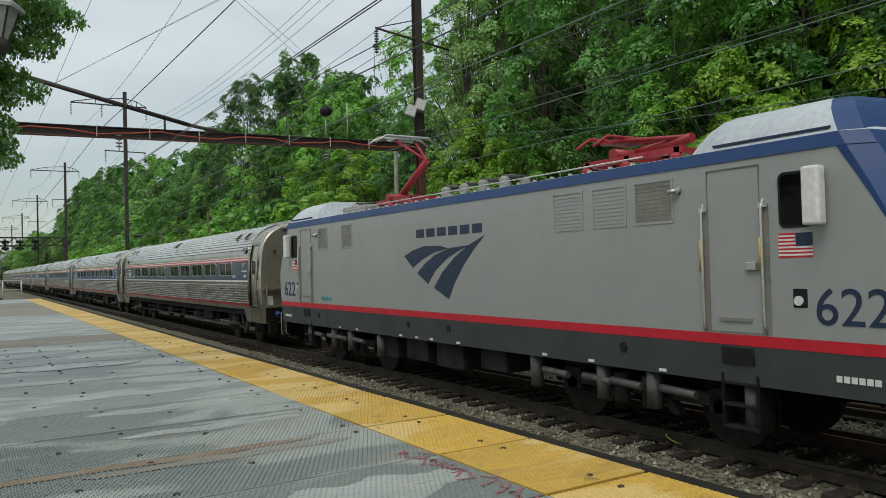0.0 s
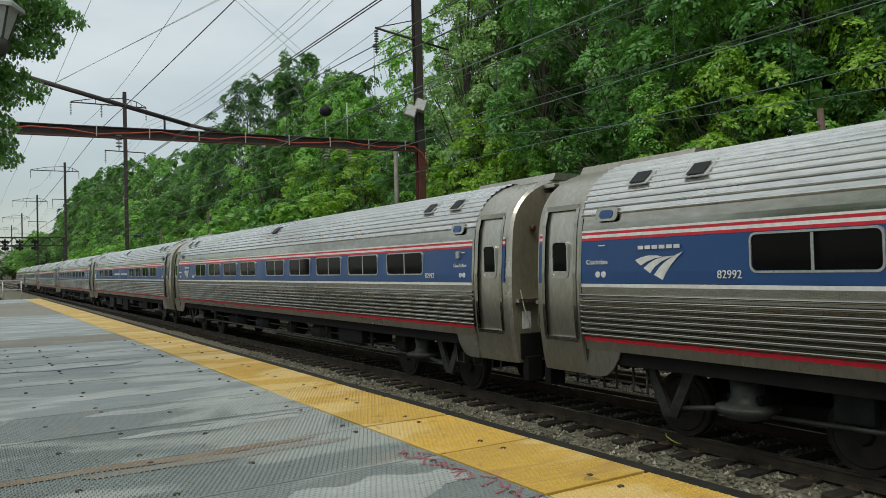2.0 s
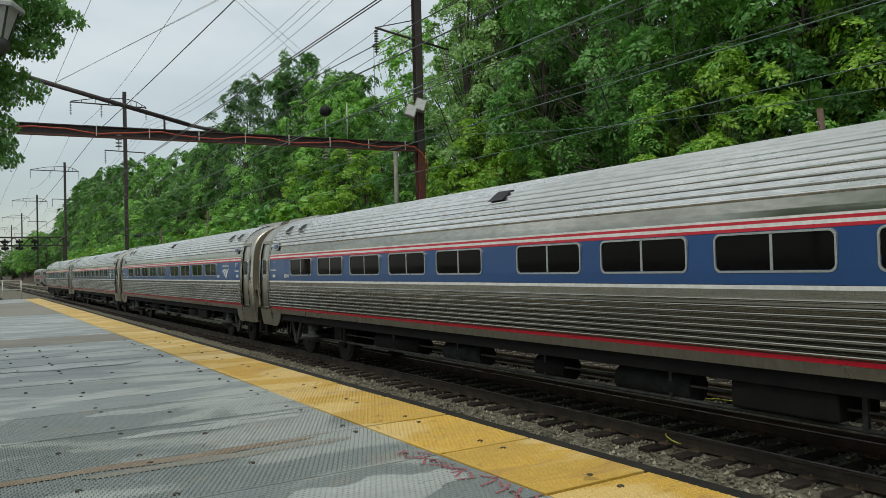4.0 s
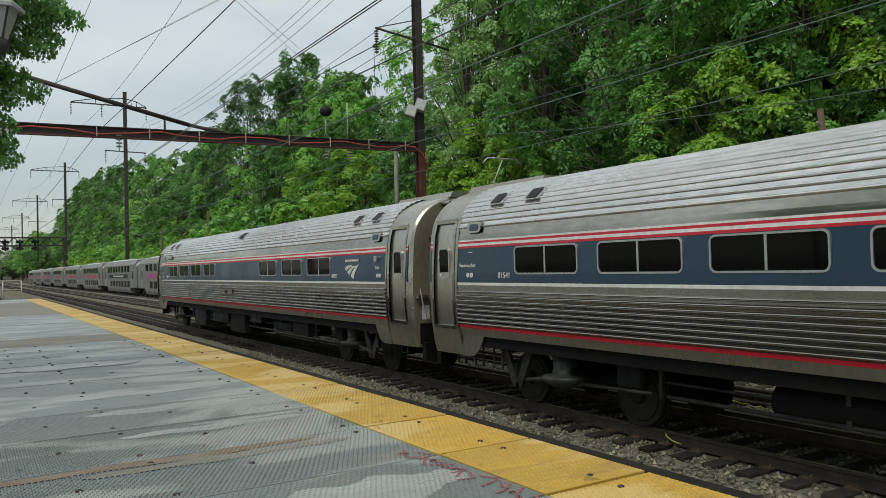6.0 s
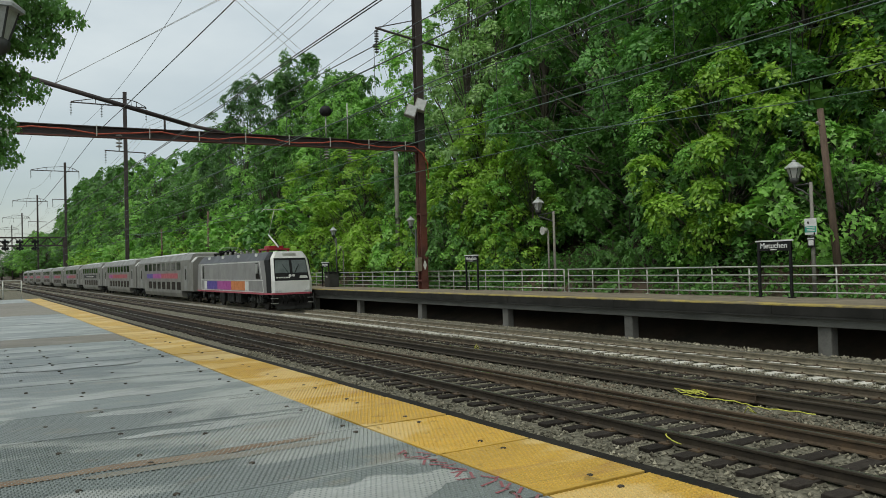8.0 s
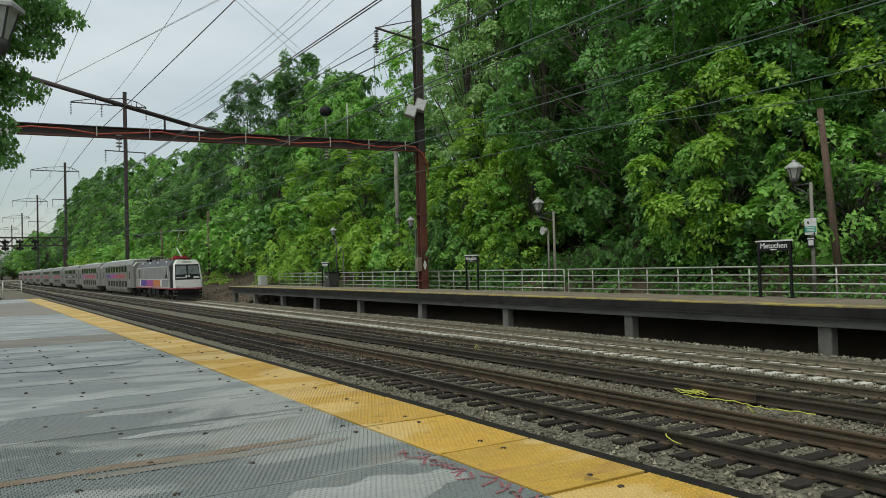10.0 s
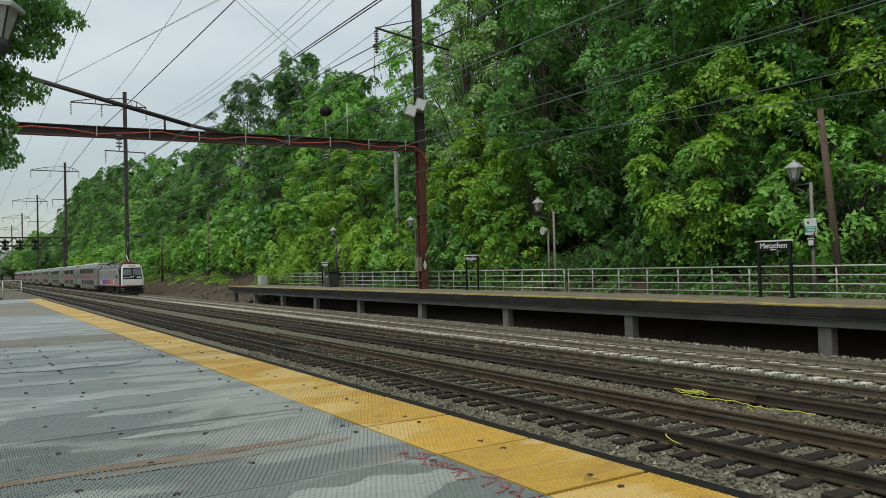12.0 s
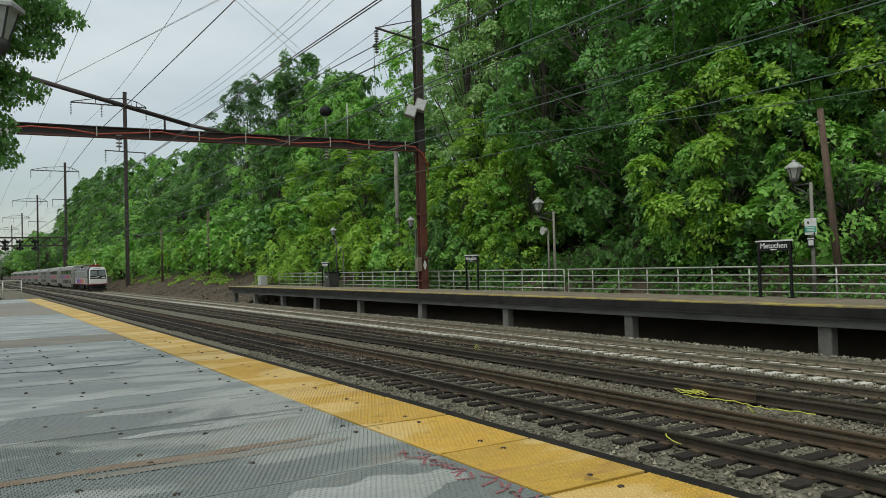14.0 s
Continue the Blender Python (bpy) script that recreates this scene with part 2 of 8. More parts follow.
def leaf_mat(name, dark, light, back):
    m = bpy.data.materials.new(name)
    m.use_nodes = True
    n, l = m.node_tree.nodes, m.node_tree.links
    b, out = n["Principled BSDF"], n["Material Output"]
    b.inputs["Roughness"].default_value = 0.42
    b.inputs["Specular IOR Level"].default_value = 0.42
    geo, info, tc, noi = n.new("ShaderNodeNewGeometry"), n.new("ShaderNodeObjectInfo"), n.new("ShaderNodeTexCoord"), n.new("ShaderNodeTexNoise")
    noi.inputs["Scale"].default_value, noi.inputs["Detail"].default_value = 0.45, 3
    l.new(tc.outputs["Object"], noi.inputs[0])
    add, ramp = n.new("ShaderNodeMath"), n.new("ShaderNodeValToRGB")
    mix = n.new("ShaderNodeMath")
    mix.operation, mix.inputs[1].default_value = "MULTIPLY_ADD", 0.75
    l.new(geo.outputs["Random Per Island"], mix.inputs[0])
    mr = n.new("ShaderNodeMapRange")
    mr.inputs["From Min"].default_value, mr.inputs["From Max"].default_value = 0.3, 0.7
    mr.inputs["To Min"].default_value, mr.inputs["To Max"].default_value = 0.0, 0.4
    l.new(noi.outputs[0], mr.inputs[0])
    l.new(mr.outputs[0], mix.inputs[2])
    mix2 = n.new("ShaderNodeMath")
    mix2.operation, mix2.inputs[1].default_value = "MULTIPLY_ADD", 0.3
    l.new(info.outputs["Random"], mix2.inputs[0])
    l.new(mix.outputs[0], mix2.inputs[2])
    ramp.color_ramp.elements[0].position, ramp.color_ramp.elements[0].color = 0.1, (*dark, 1)
    ramp.color_ramp.elements[1].position, ramp.color_ramp.elements[1].color = 1.05, (*light, 1)
    l.new(mix2.outputs[0], ramp.inputs[0])
    l.new(ramp.outputs[0], b.inputs["Base Color"])
    tr, ms = n.new("ShaderNodeBsdfTranslucent"), n.new("ShaderNodeMixShader")
    tr.inputs[0].default_value = (*back, 1)
    ms.inputs[0].default_value = 0.36
    l.new(b.outputs[0], ms.inputs[1])
    l.new(tr.outputs[0], ms.inputs[2])
    l.new(ms.outputs[0], out.inputs["Surface"])
    return m


LEAF = leaf_mat("broad green leaves", (0.050, 0.150, 0.034), (0.30, 0.58, 0.12), (0.27, 0.58, 0.09))
LEAF_DEEP = leaf_mat("deep green leaves", (0.038, 0.115, 0.036), (0.20, 0.43, 0.115), (0.16, 0.40, 0.07))
LEAF_LIME = leaf_mat("lime green leaves", (0.10, 0.21, 0.030), (0.36, 0.58, 0.08), (0.35, 0.62, 0.07))
LEAF_PALE = leaf_mat("pale silvery green leaves", (0.10, 0.20, 0.07), (0.38, 0.58, 0.22), (0.34, 0.60, 0.14))
# Darker leaves; on the hollow's bushes they stand in for canopy shade.
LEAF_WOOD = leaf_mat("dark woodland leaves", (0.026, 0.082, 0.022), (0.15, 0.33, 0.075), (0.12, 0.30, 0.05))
LEAF_DARK = leaf_mat("dark maple leaves", (0.020, 0.060, 0.020), (0.095, 0.21, 0.06), (0.09, 0.23, 0.045))


# ---- mesh helpers ----
def box(bm, x0, x1, y0, y1, z0, z1, bevel=0.0):
    vs = [bm.verts.new((x, y, z)) for x in (x0, x1) for y in (y0, y1) for z in (z0, z1)]
    for f in ((0, 1, 3, 2), (4, 6, 7, 5), (0, 4, 5, 1), (2, 3, 7, 6), (0, 2, 6, 4), (1, 5, 7, 3)):
        bm.faces.new([vs[i] for i in f])
    if bevel:
        es = list({e for v in vs for e in v.link_edges})
        bmesh.ops.bevel(bm, geom=es, offset=bevel, segments=2, affect="EDGES", profile=0.5)
    return bm


def rod(bm, a, b, r0, r1=None, n=8, caps=True):
    a, b = Vector(a), Vector(b)
    r1 = r0 if r1 is None else r1
    d = (b - a).normalized()
    u = d.orthogonal().normalized()
    w = d.cross(u)
    rings = []
    for p, r in ((a, r0), (b, r1)):
        rings.append([bm.verts.new(p + r * (math.cos(2 * math.pi * i / n) * u + math.sin(2 * math.pi * i / n) * w)) for i in range(n)])
    for i in range(n):
        f = bm.faces.new([rings[0][i], rings[0][(i + 1) % n], rings[1][(i + 1) % n], rings[1][i]])
        f.smooth = n > 6
    if caps:
        bm.faces.new(rings[0][::-1])
        bm.faces.new(rings[1])
    return bm


def tube(bm, pts, r, n=6):
    """A round bar bent along points, in one piece."""
    pts = [Vector(p) for p in pts]
    rings, u = [], None
    for i, p in enumerate(pts):
        d = (pts[min(i + 1, len(pts) - 1)] - pts[max(i - 1, 0)])
        d = d.normalized() if d.length > 1e-6 else Vector((0, 0, 1))
        u = d.orthogonal().normalized() if u is None else (u - d * u.dot(d)).normalized()
        w = d.cross(u)
        rings.append([bm.verts.new(p + r * (math.cos(2 * math.pi * k / n) * u + math.sin(2 * math.pi * k / n) * w)) for k in range(n)])
    for a, b in zip(rings, rings[1:]):
        for k in range(n):
            bm.faces.new([a[k], a[(k + 1) % n], b[(k + 1) % n], b[k]]).smooth = True
    bm.faces.new(rings[0][::-1])
    bm.faces.new(rings[-1])
    return bm


def strip(bm, prof, y0, y1, smooth=False):
    """An open profile of (x, z) points drawn out along y."""
    a = [bm.verts.new((x, y0, z)) for x, z in prof]
    b = [bm.verts.new((x, y1, z)) for x, z in prof]
    for i in range(len(prof) - 1):
        f = bm.faces.new([a[i], a[i + 1], b[i + 1], b[i]])
        f.smooth = smooth
    return a, b


def prism(bm, prof, y0, y1):
    """A closed profile of (x, z) points drawn out along y, with ends."""
    a = [bm.verts.new((x, y0, z)) for x, z in prof]
    b = [bm.verts.new((x, y1, z)) for x, z in prof]
    n = len(prof)
    for i in range(n):
        bm.faces.new([a[i], a[(i + 1) % n], b[(i + 1) % n], b[i]])
    bm.faces.new(a[::-1])
    bm.faces.new(b)
    return bm


def slab(bm, pts, thick, axis=0):
    """A flat outline of 3D points thickened along one axis."""
    d = Vector((0, 0, 0))
    d[axis] = thick
    a = [bm.verts.new(Vector(p)) for p in pts]
    b = [bm.verts.new(Vector(p) + d) for p in pts]
    n = len(pts)
    for i in range(n):
        bm.faces.new([a[i], a[(i + 1) % n], b[(i + 1) % n], b[i]])
    bm.faces.new(a[::-1])
    bm.faces.new(b)
    return bm


def lathe(bm, axis_xy, zr, n=12):
    """A turned form about a vertical axis: zr is a list of (z, radius)."""
    cx, cy = axis_xy
    rings = [[bm.verts.new((cx + r * math.cos(2 * math.pi * i / n), cy + r * math.sin(2 * math.pi * i / n), z)) for i in range(n)] for z, r in zr]
    for p, q in zip(rings, rings[1:]):
        for i in range(n):
            f = bm.faces.new([p[i], p[(i + 1) % n], q[(i + 1) % n], q[i]])
            f.smooth = n > 6
    bm.faces.new(rings[0][::-1])
    bm.faces.new(rings[-1])
    return bm


def finish(bm, name, material):
    bmesh.ops.recalc_face_normals(bm, faces=bm.faces)
    me = bpy.data.meshes.new(name)
    bm.to_mesh(me)
    bm.free()
    me.materials.append(material)
    return me


def part(name, bm, material, parent, label=""):
    ob = new(name, finish(bm, name, material))
    ob.parent = parent
    return tagged(ob, label)


def thing(name, label, category, group="", kind="", m=None):
    ob = new(name)
    ob.empty_display_size = 0.3
    if m is not None:
        ob.matrix_basis = m
    return tagged(ob, label, category, group, kind)


def solid(name, bm, material, label, category="", group="", kind=""):
    return tagged(new(name, finish(bm, name, material)), label, category, group, kind)


def lettering(text, size, material, parent, m, name="lettering", depth=0.004, bold=0.0):
    cu = bpy.data.curves.new(name, "FONT")
    cu.body, cu.size, cu.extrude, cu.align_x, cu.align_y = text, size, depth, "CENTER", "CENTER"
    cu.offset = bold
    tmp = new(name, cu)
    me = bpy.data.meshes.new_from_object(tmp.evaluated_get(bpy.context.evaluated_depsgraph_get()))
    bpy.data.objects.remove(tmp)
    me.materials.append(material)
    ob = new(name, me)
    ob.parent = parent
    ob.matrix_basis = m
    return ob


SIDE = Matrix(((0, 0, -1, 0), (-1, 0, 0, 0), (0, 1, 0, 0), (0, 0, 0, 1)))  # text upright on a face that looks to -x
FRONT = Matrix(((1, 0, 0, 0), (0, 0, -1, 0), (0, 1, 0, 0), (0, 0, 0, 1)))  # text upright on a face that looks to -y


def at(x, y, z):
    return Matrix.Translation((x, y, z))


# ---- ground, ballast, tracks ----
T1, T2, T3, Z3 = 9.47, 13.57, 17.90, -0.16


def bank(x, y):
    if x < 20.4:
        z = -0.62
    elif x < 30:
        z = -0.62 + (x - 20.4) * 0.42
    else:
        z = 3.4 + min(x - 30, 60) * 0.24
    if x > 20.6:
        z += 0.35 * noise.noise((x * 0.4, y * 0.25, 0)) + 0.12 * noise.noise((x * 1.5, y * 1.1, 3))
    return z


def build_ground():
    xs = [-1500, -400, -100, -40, -12, 3, 10, 18, 20.4] + [20.8 + 0.6 * i for i in range(22)] + [36, 40, 50, 70, 90, 400, 1800]
    ys = [-900, -200, -60, -30] + [-20 + 1.5 * i for i in range(60)] + [72 + 3 * i for i in range(50)] + [240, 300, 500, 1000, 2500]
    bm = bmesh.new()
    rows = [[bm.verts.new((x, y, bank(x, y))) for x in xs] for y in ys]
    for r0, r1 in zip(rows, rows[1:]):
        for i in range(len(xs) - 1):
            f = bm.faces.new([r0[i], r0[i + 1], r1[i + 1], r1[i]])
            f.smooth = True
    return solid("ground", bm, SOIL, "bare brown bank soil with leaf litter", "ground", kind="structure")


def build_ballast():
    xs = [3.9, 4.2] + [4.6 + 0.24 * i for i in range(62)] + [19.6, 20.0, 20.5]
    ys = [-8 + 0.24 * i for i in range(100)] + [16 + 0.8 * i for i in range(70)] + [72 + 6 * i for i in range(60)] + [440, 700, 1200]
    bm = bmesh.new()
    rows = []
    for y in ys:
        row = []
        for x in xs:
            z = -0.20 - 0.16 * max(0, min(1, (x - 15.4) / 1.2))
            z -= 0.05 * (1 - abs(math.cos(math.pi * (x - T1) / 4.2)))
            if y < 40:
                z += 0.03 * noise.noise((x * 3.1, y * 3.1, 0)) + 0.02 * noise.noise((x * 9, y * 9, 2))
            if x > 18.7:
                z += 0.22 * math.sin(min(1, (x - 18.7) / 0.6) * 1.5708) - 0.30 * max(0.0, min(1.0, (x - 19.5) / 0.5)) + 0.06 * noise.noise((x * 2, y * 1.3, 7))
            if x < 4.3:
                z = -0.62
            row.append(bm.verts.new((x, y, z)))
        rows.append(row)
    for r0, r1 in zip(rows, rows[1:]):
        for i in range(len(xs) - 1):
            f = bm.faces.new([r0[i], r0[i + 1], r1[i + 1], r1[i]])
            f.smooth = True
    return solid("ballast", bm, BALLAST, "grey crushed stone ballast bed under the tracks", "ballast", kind="structure")


RAIL_PROF = [(-0.07, -0.17), (0.07, -0.17), (0.07, -0.155), (0.012, -0.13), (0.012, -0.045), (0.036, -0.035), (0.036, -0.006), (0.028, 0.0),
             (-0.028, 0.0), (-0.036, -0.006), (-0.036, -0.035), (-0.012, -0.045), (-0.012, -0.13), (-0.07, -0.155)]


def build_rail(parent, x, z, y0, y1, material, name="rail"):
    bm = bmesh.new()
    prism(bm, [(x + px, z + pz) for px, pz in RAIL_PROF], y0, y1)
    ob = part(name, bm, material, parent)
    bm = bmesh.new()
    box(bm, x - 0.024, x + 0.024, y0, y1, z + 0.001, z + 0.004)
    part("rail_head", bm, RAIL_TOP, parent, "worn bright running surface")
    return ob


def build_track(xc, z, tie_mat, tie_label, near):
    tr = thing("railway_track", tie_label, "railway track", "tracks", "structure")
    build_rail(tr, xc - 0.7525, z, -40, 900, RAIL_TAN if z < 0 else RAIL if near else RAIL_BROWN)
    build_rail(tr, xc + 0.7525, z, -40, 900, RAIL_RUST if near else RAIL_TAN if z < 0 else RAIL_BROWN)
    bm = bmesh.new()
    box(bm, -1.3, 1.3, -0.115, 0.115, -0.19, 0.0, 0.012)
    me = finish(bm, "tie", tie_mat)
    bm = bmesh.new()
    for i in range(-20, 140):
        y = i * 0.56
        if -4 < y < 76:
            ob = new("tie", me)
            ob.parent = tr
            ob.matrix_basis = pose(xc + random.uniform(-0.05, 0.05), y + random.uniform(-0.03, 0.03), z - 0.168, 0, 0, random.uniform(-1.2, 1.2))
        for s in (-0.7525, 0.7525):
            if -4 < y < 40:
                box(bm, xc + s - 0.17, xc + s + 0.17, y - 0.09, y + 0.09, z - 0.168, z - 0.15)
                for e in (-0.1, 0.1):
                    box(bm, xc + s + e - 0.012, xc + s + e + 0.012, y - 0.05, y - 0.02, z - 0.15, z - 0.115)
    tagged(part("tie_plates", bm, RAIL_RUST, tr, "rusty tie plates and spikes"), kind="stuff")
    bm = bmesh.new()
    for i in range(136, 700):
        y = i * 0.56
        box(bm, xc - 1.3, xc + 1.3, y - 0.115, y + 0.115, z - 0.3, z - 0.168)
    tagged(part("far_ties", bm, tie_mat, tr), kind="stuff")
    return tr


def build_stones():
    """Loose ballast stones between and beside the near tracks."""
    rng = np.random.default_rng(5)
    base = np.array([(1, 0, 0), (-1, 0, 0), (0, 1, 0), (0, -1, 0), (0, 0, 1), (0, 0, -1)], float)
    faces0 = np.array([(0, 2, 4), (2, 1, 4), (1, 3, 4), (3, 0, 4), (2, 0, 5), (1, 2, 5), (3, 1, 5), (0, 3, 5)])
    n = 31000
    u = rng.random(n)
    y = 1.5 + 24 * u ** 1.7
    x = rng.uniform(6.6, 16.0, n)
    keep = np.ones(n, bool)
    for xc in (T1, T2):
        for s in (-0.7525, 0.7525):
            keep &= abs(x - xc - s) > 0.10
    near = (y % 0.56)
    on_tie = ((near < 0.15) | (near > 0.41)) & ((abs(x - T1) < 1.36) | (abs(x - T2) < 1.36))
    keep &= ~(on_tie & (rng.random(n) > 0.12))
    x, y = x[keep], y[keep]
    n = len(x)
    size = rng.uniform(0.016, 0.036, n)
    verts = base[None] * rng.uniform(0.65, 1.3, (n, 6, 3)) * size[:, None, None]
    verts += rng.normal(0, 0.18, (n, 6, 3)) * size[:, None, None]
    a = rng.uniform(0, 6.28, n)
    c, s = np.cos(a)[:, None], np.sin(a)[:, None]
    vx, vy = verts[:, :, 0] * c - verts[:, :, 1] * s, verts[:, :, 0] * s + verts[:, :, 1] * c
    verts[:, :, 0], verts[:, :, 1] = vx + x[:, None], vy + y[:, None]
    z = -0.19 - 0.05 * (1 - abs(np.cos(np.pi * (x - T1) / 4.2)))
    verts[:, :, 2] += z[:, None] + rng.uniform(0, 0.012, n)[:, None]
    faces = (faces0[None] + 6 * np.arange(n)[:, None, None]).reshape(-1, 3)
    me = bpy.data.meshes.new("ballast_stones")
    me.from_pydata(verts.reshape(-1, 3).tolist(), [], faces.tolist())
    me.materials.append(STONE)
    return tagged(new("ballast_stones", me), "loose angular grey ballast stones between the rails", "ballast", kind="stuff")


build_ground()
build_ballast()
build_track(T1, 0.0, TIE_WOOD, "railway track with rusty rails on dark timber ties", True)
build_track(T2, 0.0, TIE_WOOD, "railway track with worn rails on timber ties", False)
build_track(T3, Z3, TIE_CONC, "railway track on pale concrete ties by the platform", False)
build_stones()


def build_far_stones():
    """Tan ballast along the far track and heaped against the far platform piers."""
    rng = np.random.default_rng(8)
    base = np.array([(1, 0, 0), (-1, 0, 0), (0, 1, 0), (0, -1, 0), (0, 0, 1), (0, 0, -1)], float)
    faces0 = np.array([(0, 2, 4), (2, 1, 4), (1, 3, 4), (3, 0, 4), (2, 0, 5), (1, 2, 5), (3, 1, 5), (0, 3, 5)])
    n = 15000
    y = 5 + 60 * rng.random(n) ** 1.6
    x = np.where(rng.random(n) < 0.55, rng.uniform(15.6, 18.9, n), rng.uniform(18.7, 19.95, n))
    for s_ in (-0.7525, 0.7525):
        keep = abs(x - T3 - s_) > 0.1
        x, y = x[keep], y[keep]
    n = len(x)
    size = np.where(x > 18.8, rng.uniform(0.016, 0.042, n), rng.uniform(0.018, 0.036, n))
    verts = base[None] * rng.uniform(0.65, 1.3, (n, 6, 3)) * size[:, None, None] + rng.normal(0, 0.2, (n, 6, 3)) * size[:, None, None]
    z = np.where(x > 18.7, -0.37 + 0.16 * np.sin(np.clip((x - 18.7) / 0.8, 0, 1) * 1.5708), -0.36)
    verts += np.stack([x, y, z], 1)[:, None]
    faces = (faces0[None] + 6 * np.arange(n)[:, None, None]).reshape(-1, 3)
    me = bpy.data.meshes.new("ballast_stones")
    me.from_pydata(verts.reshape(-1, 3).tolist(), [], faces.tolist())
    me.materials.append(STONE_TAN)
    return tagged(new("ballast_stones", me), "tan ballast stones heaped along the far platform", "ballast", kind="stuff")


build_far_stones()


# ---- platforms ----
EDGE, PZ = 3.66, 1.21


def deck_mat(name, wet, pale_tone, rough, worn, edge=0.06):
    """Moulded panel with a raised anti-slip grid: damp dark ground, pale hard-edged blotches painted for puddle sheen,
    scuffs and grime.
    """
    m = surf(name, wet, tuple(v * 1.16 for v in wet), 1.6, rough, 0, 0, 60, 26, (0.6, 1.6, 1), rvar=0.1, grain=0.10, objvar=0.13)
    n, l = m.node_tree.nodes, m.node_tree.links
    b = n["Principled BSDF"]
    tc = n.new("ShaderNodeTexCoord")
    src = b.inputs["Base Color"].links[0].from_socket

    def patch(scale, stretch, lo, hi, detail=5):
        mp, no, rm = n.new("ShaderNodeMapping"), n.new("ShaderNodeTexNoise"), n.new("ShaderNodeMapRange")
        mp.inputs["Scale"].default_value = stretch
        no.inputs["Scale"].default_value, no.inputs["Detail"].default_value, no.inputs["Distortion"].default_value = scale, detail, 0.6
        rm.inputs["From Min"].default_value, rm.inputs["From Max"].default_value = lo, hi
        l.new(tc.outputs["Object"], mp.inputs[0])
        l.new(mp.outputs[0], no.inputs[0])
        l.new(no.outputs[0], rm.inputs[0])
        return rm.outputs[0]

    def over(base, mask, colour, amount):
        mx, am = n.new("ShaderNodeMixRGB"), n.new("ShaderNodeMath")
        am.operation, am.inputs[1].default_value = "MULTIPLY", amount
        l.new(mask, am.inputs[0])
        l.new(am.outputs[0], mx.inputs[0])
        l.new(base, mx.inputs[1])
        mx.inputs[2].default_value = (*colour, 1)
        return mx.outputs[0]
    pale_mask = patch(0.8, (0.75, 1.7, 1), 0.50, 0.50 + edge)
    col = over(src, pale_mask, pale_tone, 0.68)
    col = over(col, patch(2.3, (0.8, 1.5, 1), 0.60, 0.70, 7), worn, 0.6)
    col = over(col, patch(9.0, (1, 1, 1), 0.64, 0.72, 3), tuple(v * 0.35 for v in wet), 0.55)
    l.new(col, b.inputs["Base Color"])
    wx, wy, mx, bn = n.new("ShaderNodeTexWave"), n.new("ShaderNodeTexWave"), n.new("ShaderNodeMath"), n.new("ShaderNodeBump")
    wx.bands_direction, wy.bands_direction = "X", "Y"
    for w in (wx, wy):
        w.inputs["Scale"].default_value = 9.52
        l.new(tc.outputs["Object"], w.inputs[0])
    mx.operation = "MULTIPLY"
    l.new(wx.outputs[1], mx.inputs[0])
    l.new(wy.outputs[1], mx.inputs[1])
    bn.inputs["Strength"].default_value, bn.inputs["Distance"].default_value = 0.34, 0.006
    l.new(mx.outputs[0], bn.inputs["Height"])
    l.new(bn.outputs[0], b.inputs["Normal"])
    return m


PANEL = deck_mat("grey moulded deck panel", (0.150, 0.170, 0.165), (0.36, 0.375, 0.355), 0.40, (0.24, 0.22, 0.18))
PANEL_TAN = deck_mat("tan weathered deck panel", (0.16, 0.145, 0.115), (0.21, 0.19, 0.155), 0.6, (0.13, 0.115, 0.09), 0.1)
TACTILE = deck_mat("yellow tactile panel", (0.44, 0.27, 0.042), (0.61, 0.45, 0.19), 0.55, (0.34, 0.19, 0.055), 0.07)
RUBBER = surf("black rubber edge", (0.012, 0.011, 0.009), (0.026, 0.023, 0.018), 3, 0.85, 0, 0.3, 40)
RUBBER.node_tree.nodes["Principled BSDF"].inputs["Specular IOR Level"].default_value = 0.15
JOINTS = [-2.4, -1.24, -0.08, 1.08, 2.24, 3.40, 4.56, 5.72, 6.88, 8.04, 9.2, 10.36, 11.52, 12.68, 13.84, 15.0, 16.2, 18.2, 20.8, 23.5, 26.2, 29.0,
          32.5, 36.0, 39.5, 43.0, 46.5, 50.0]


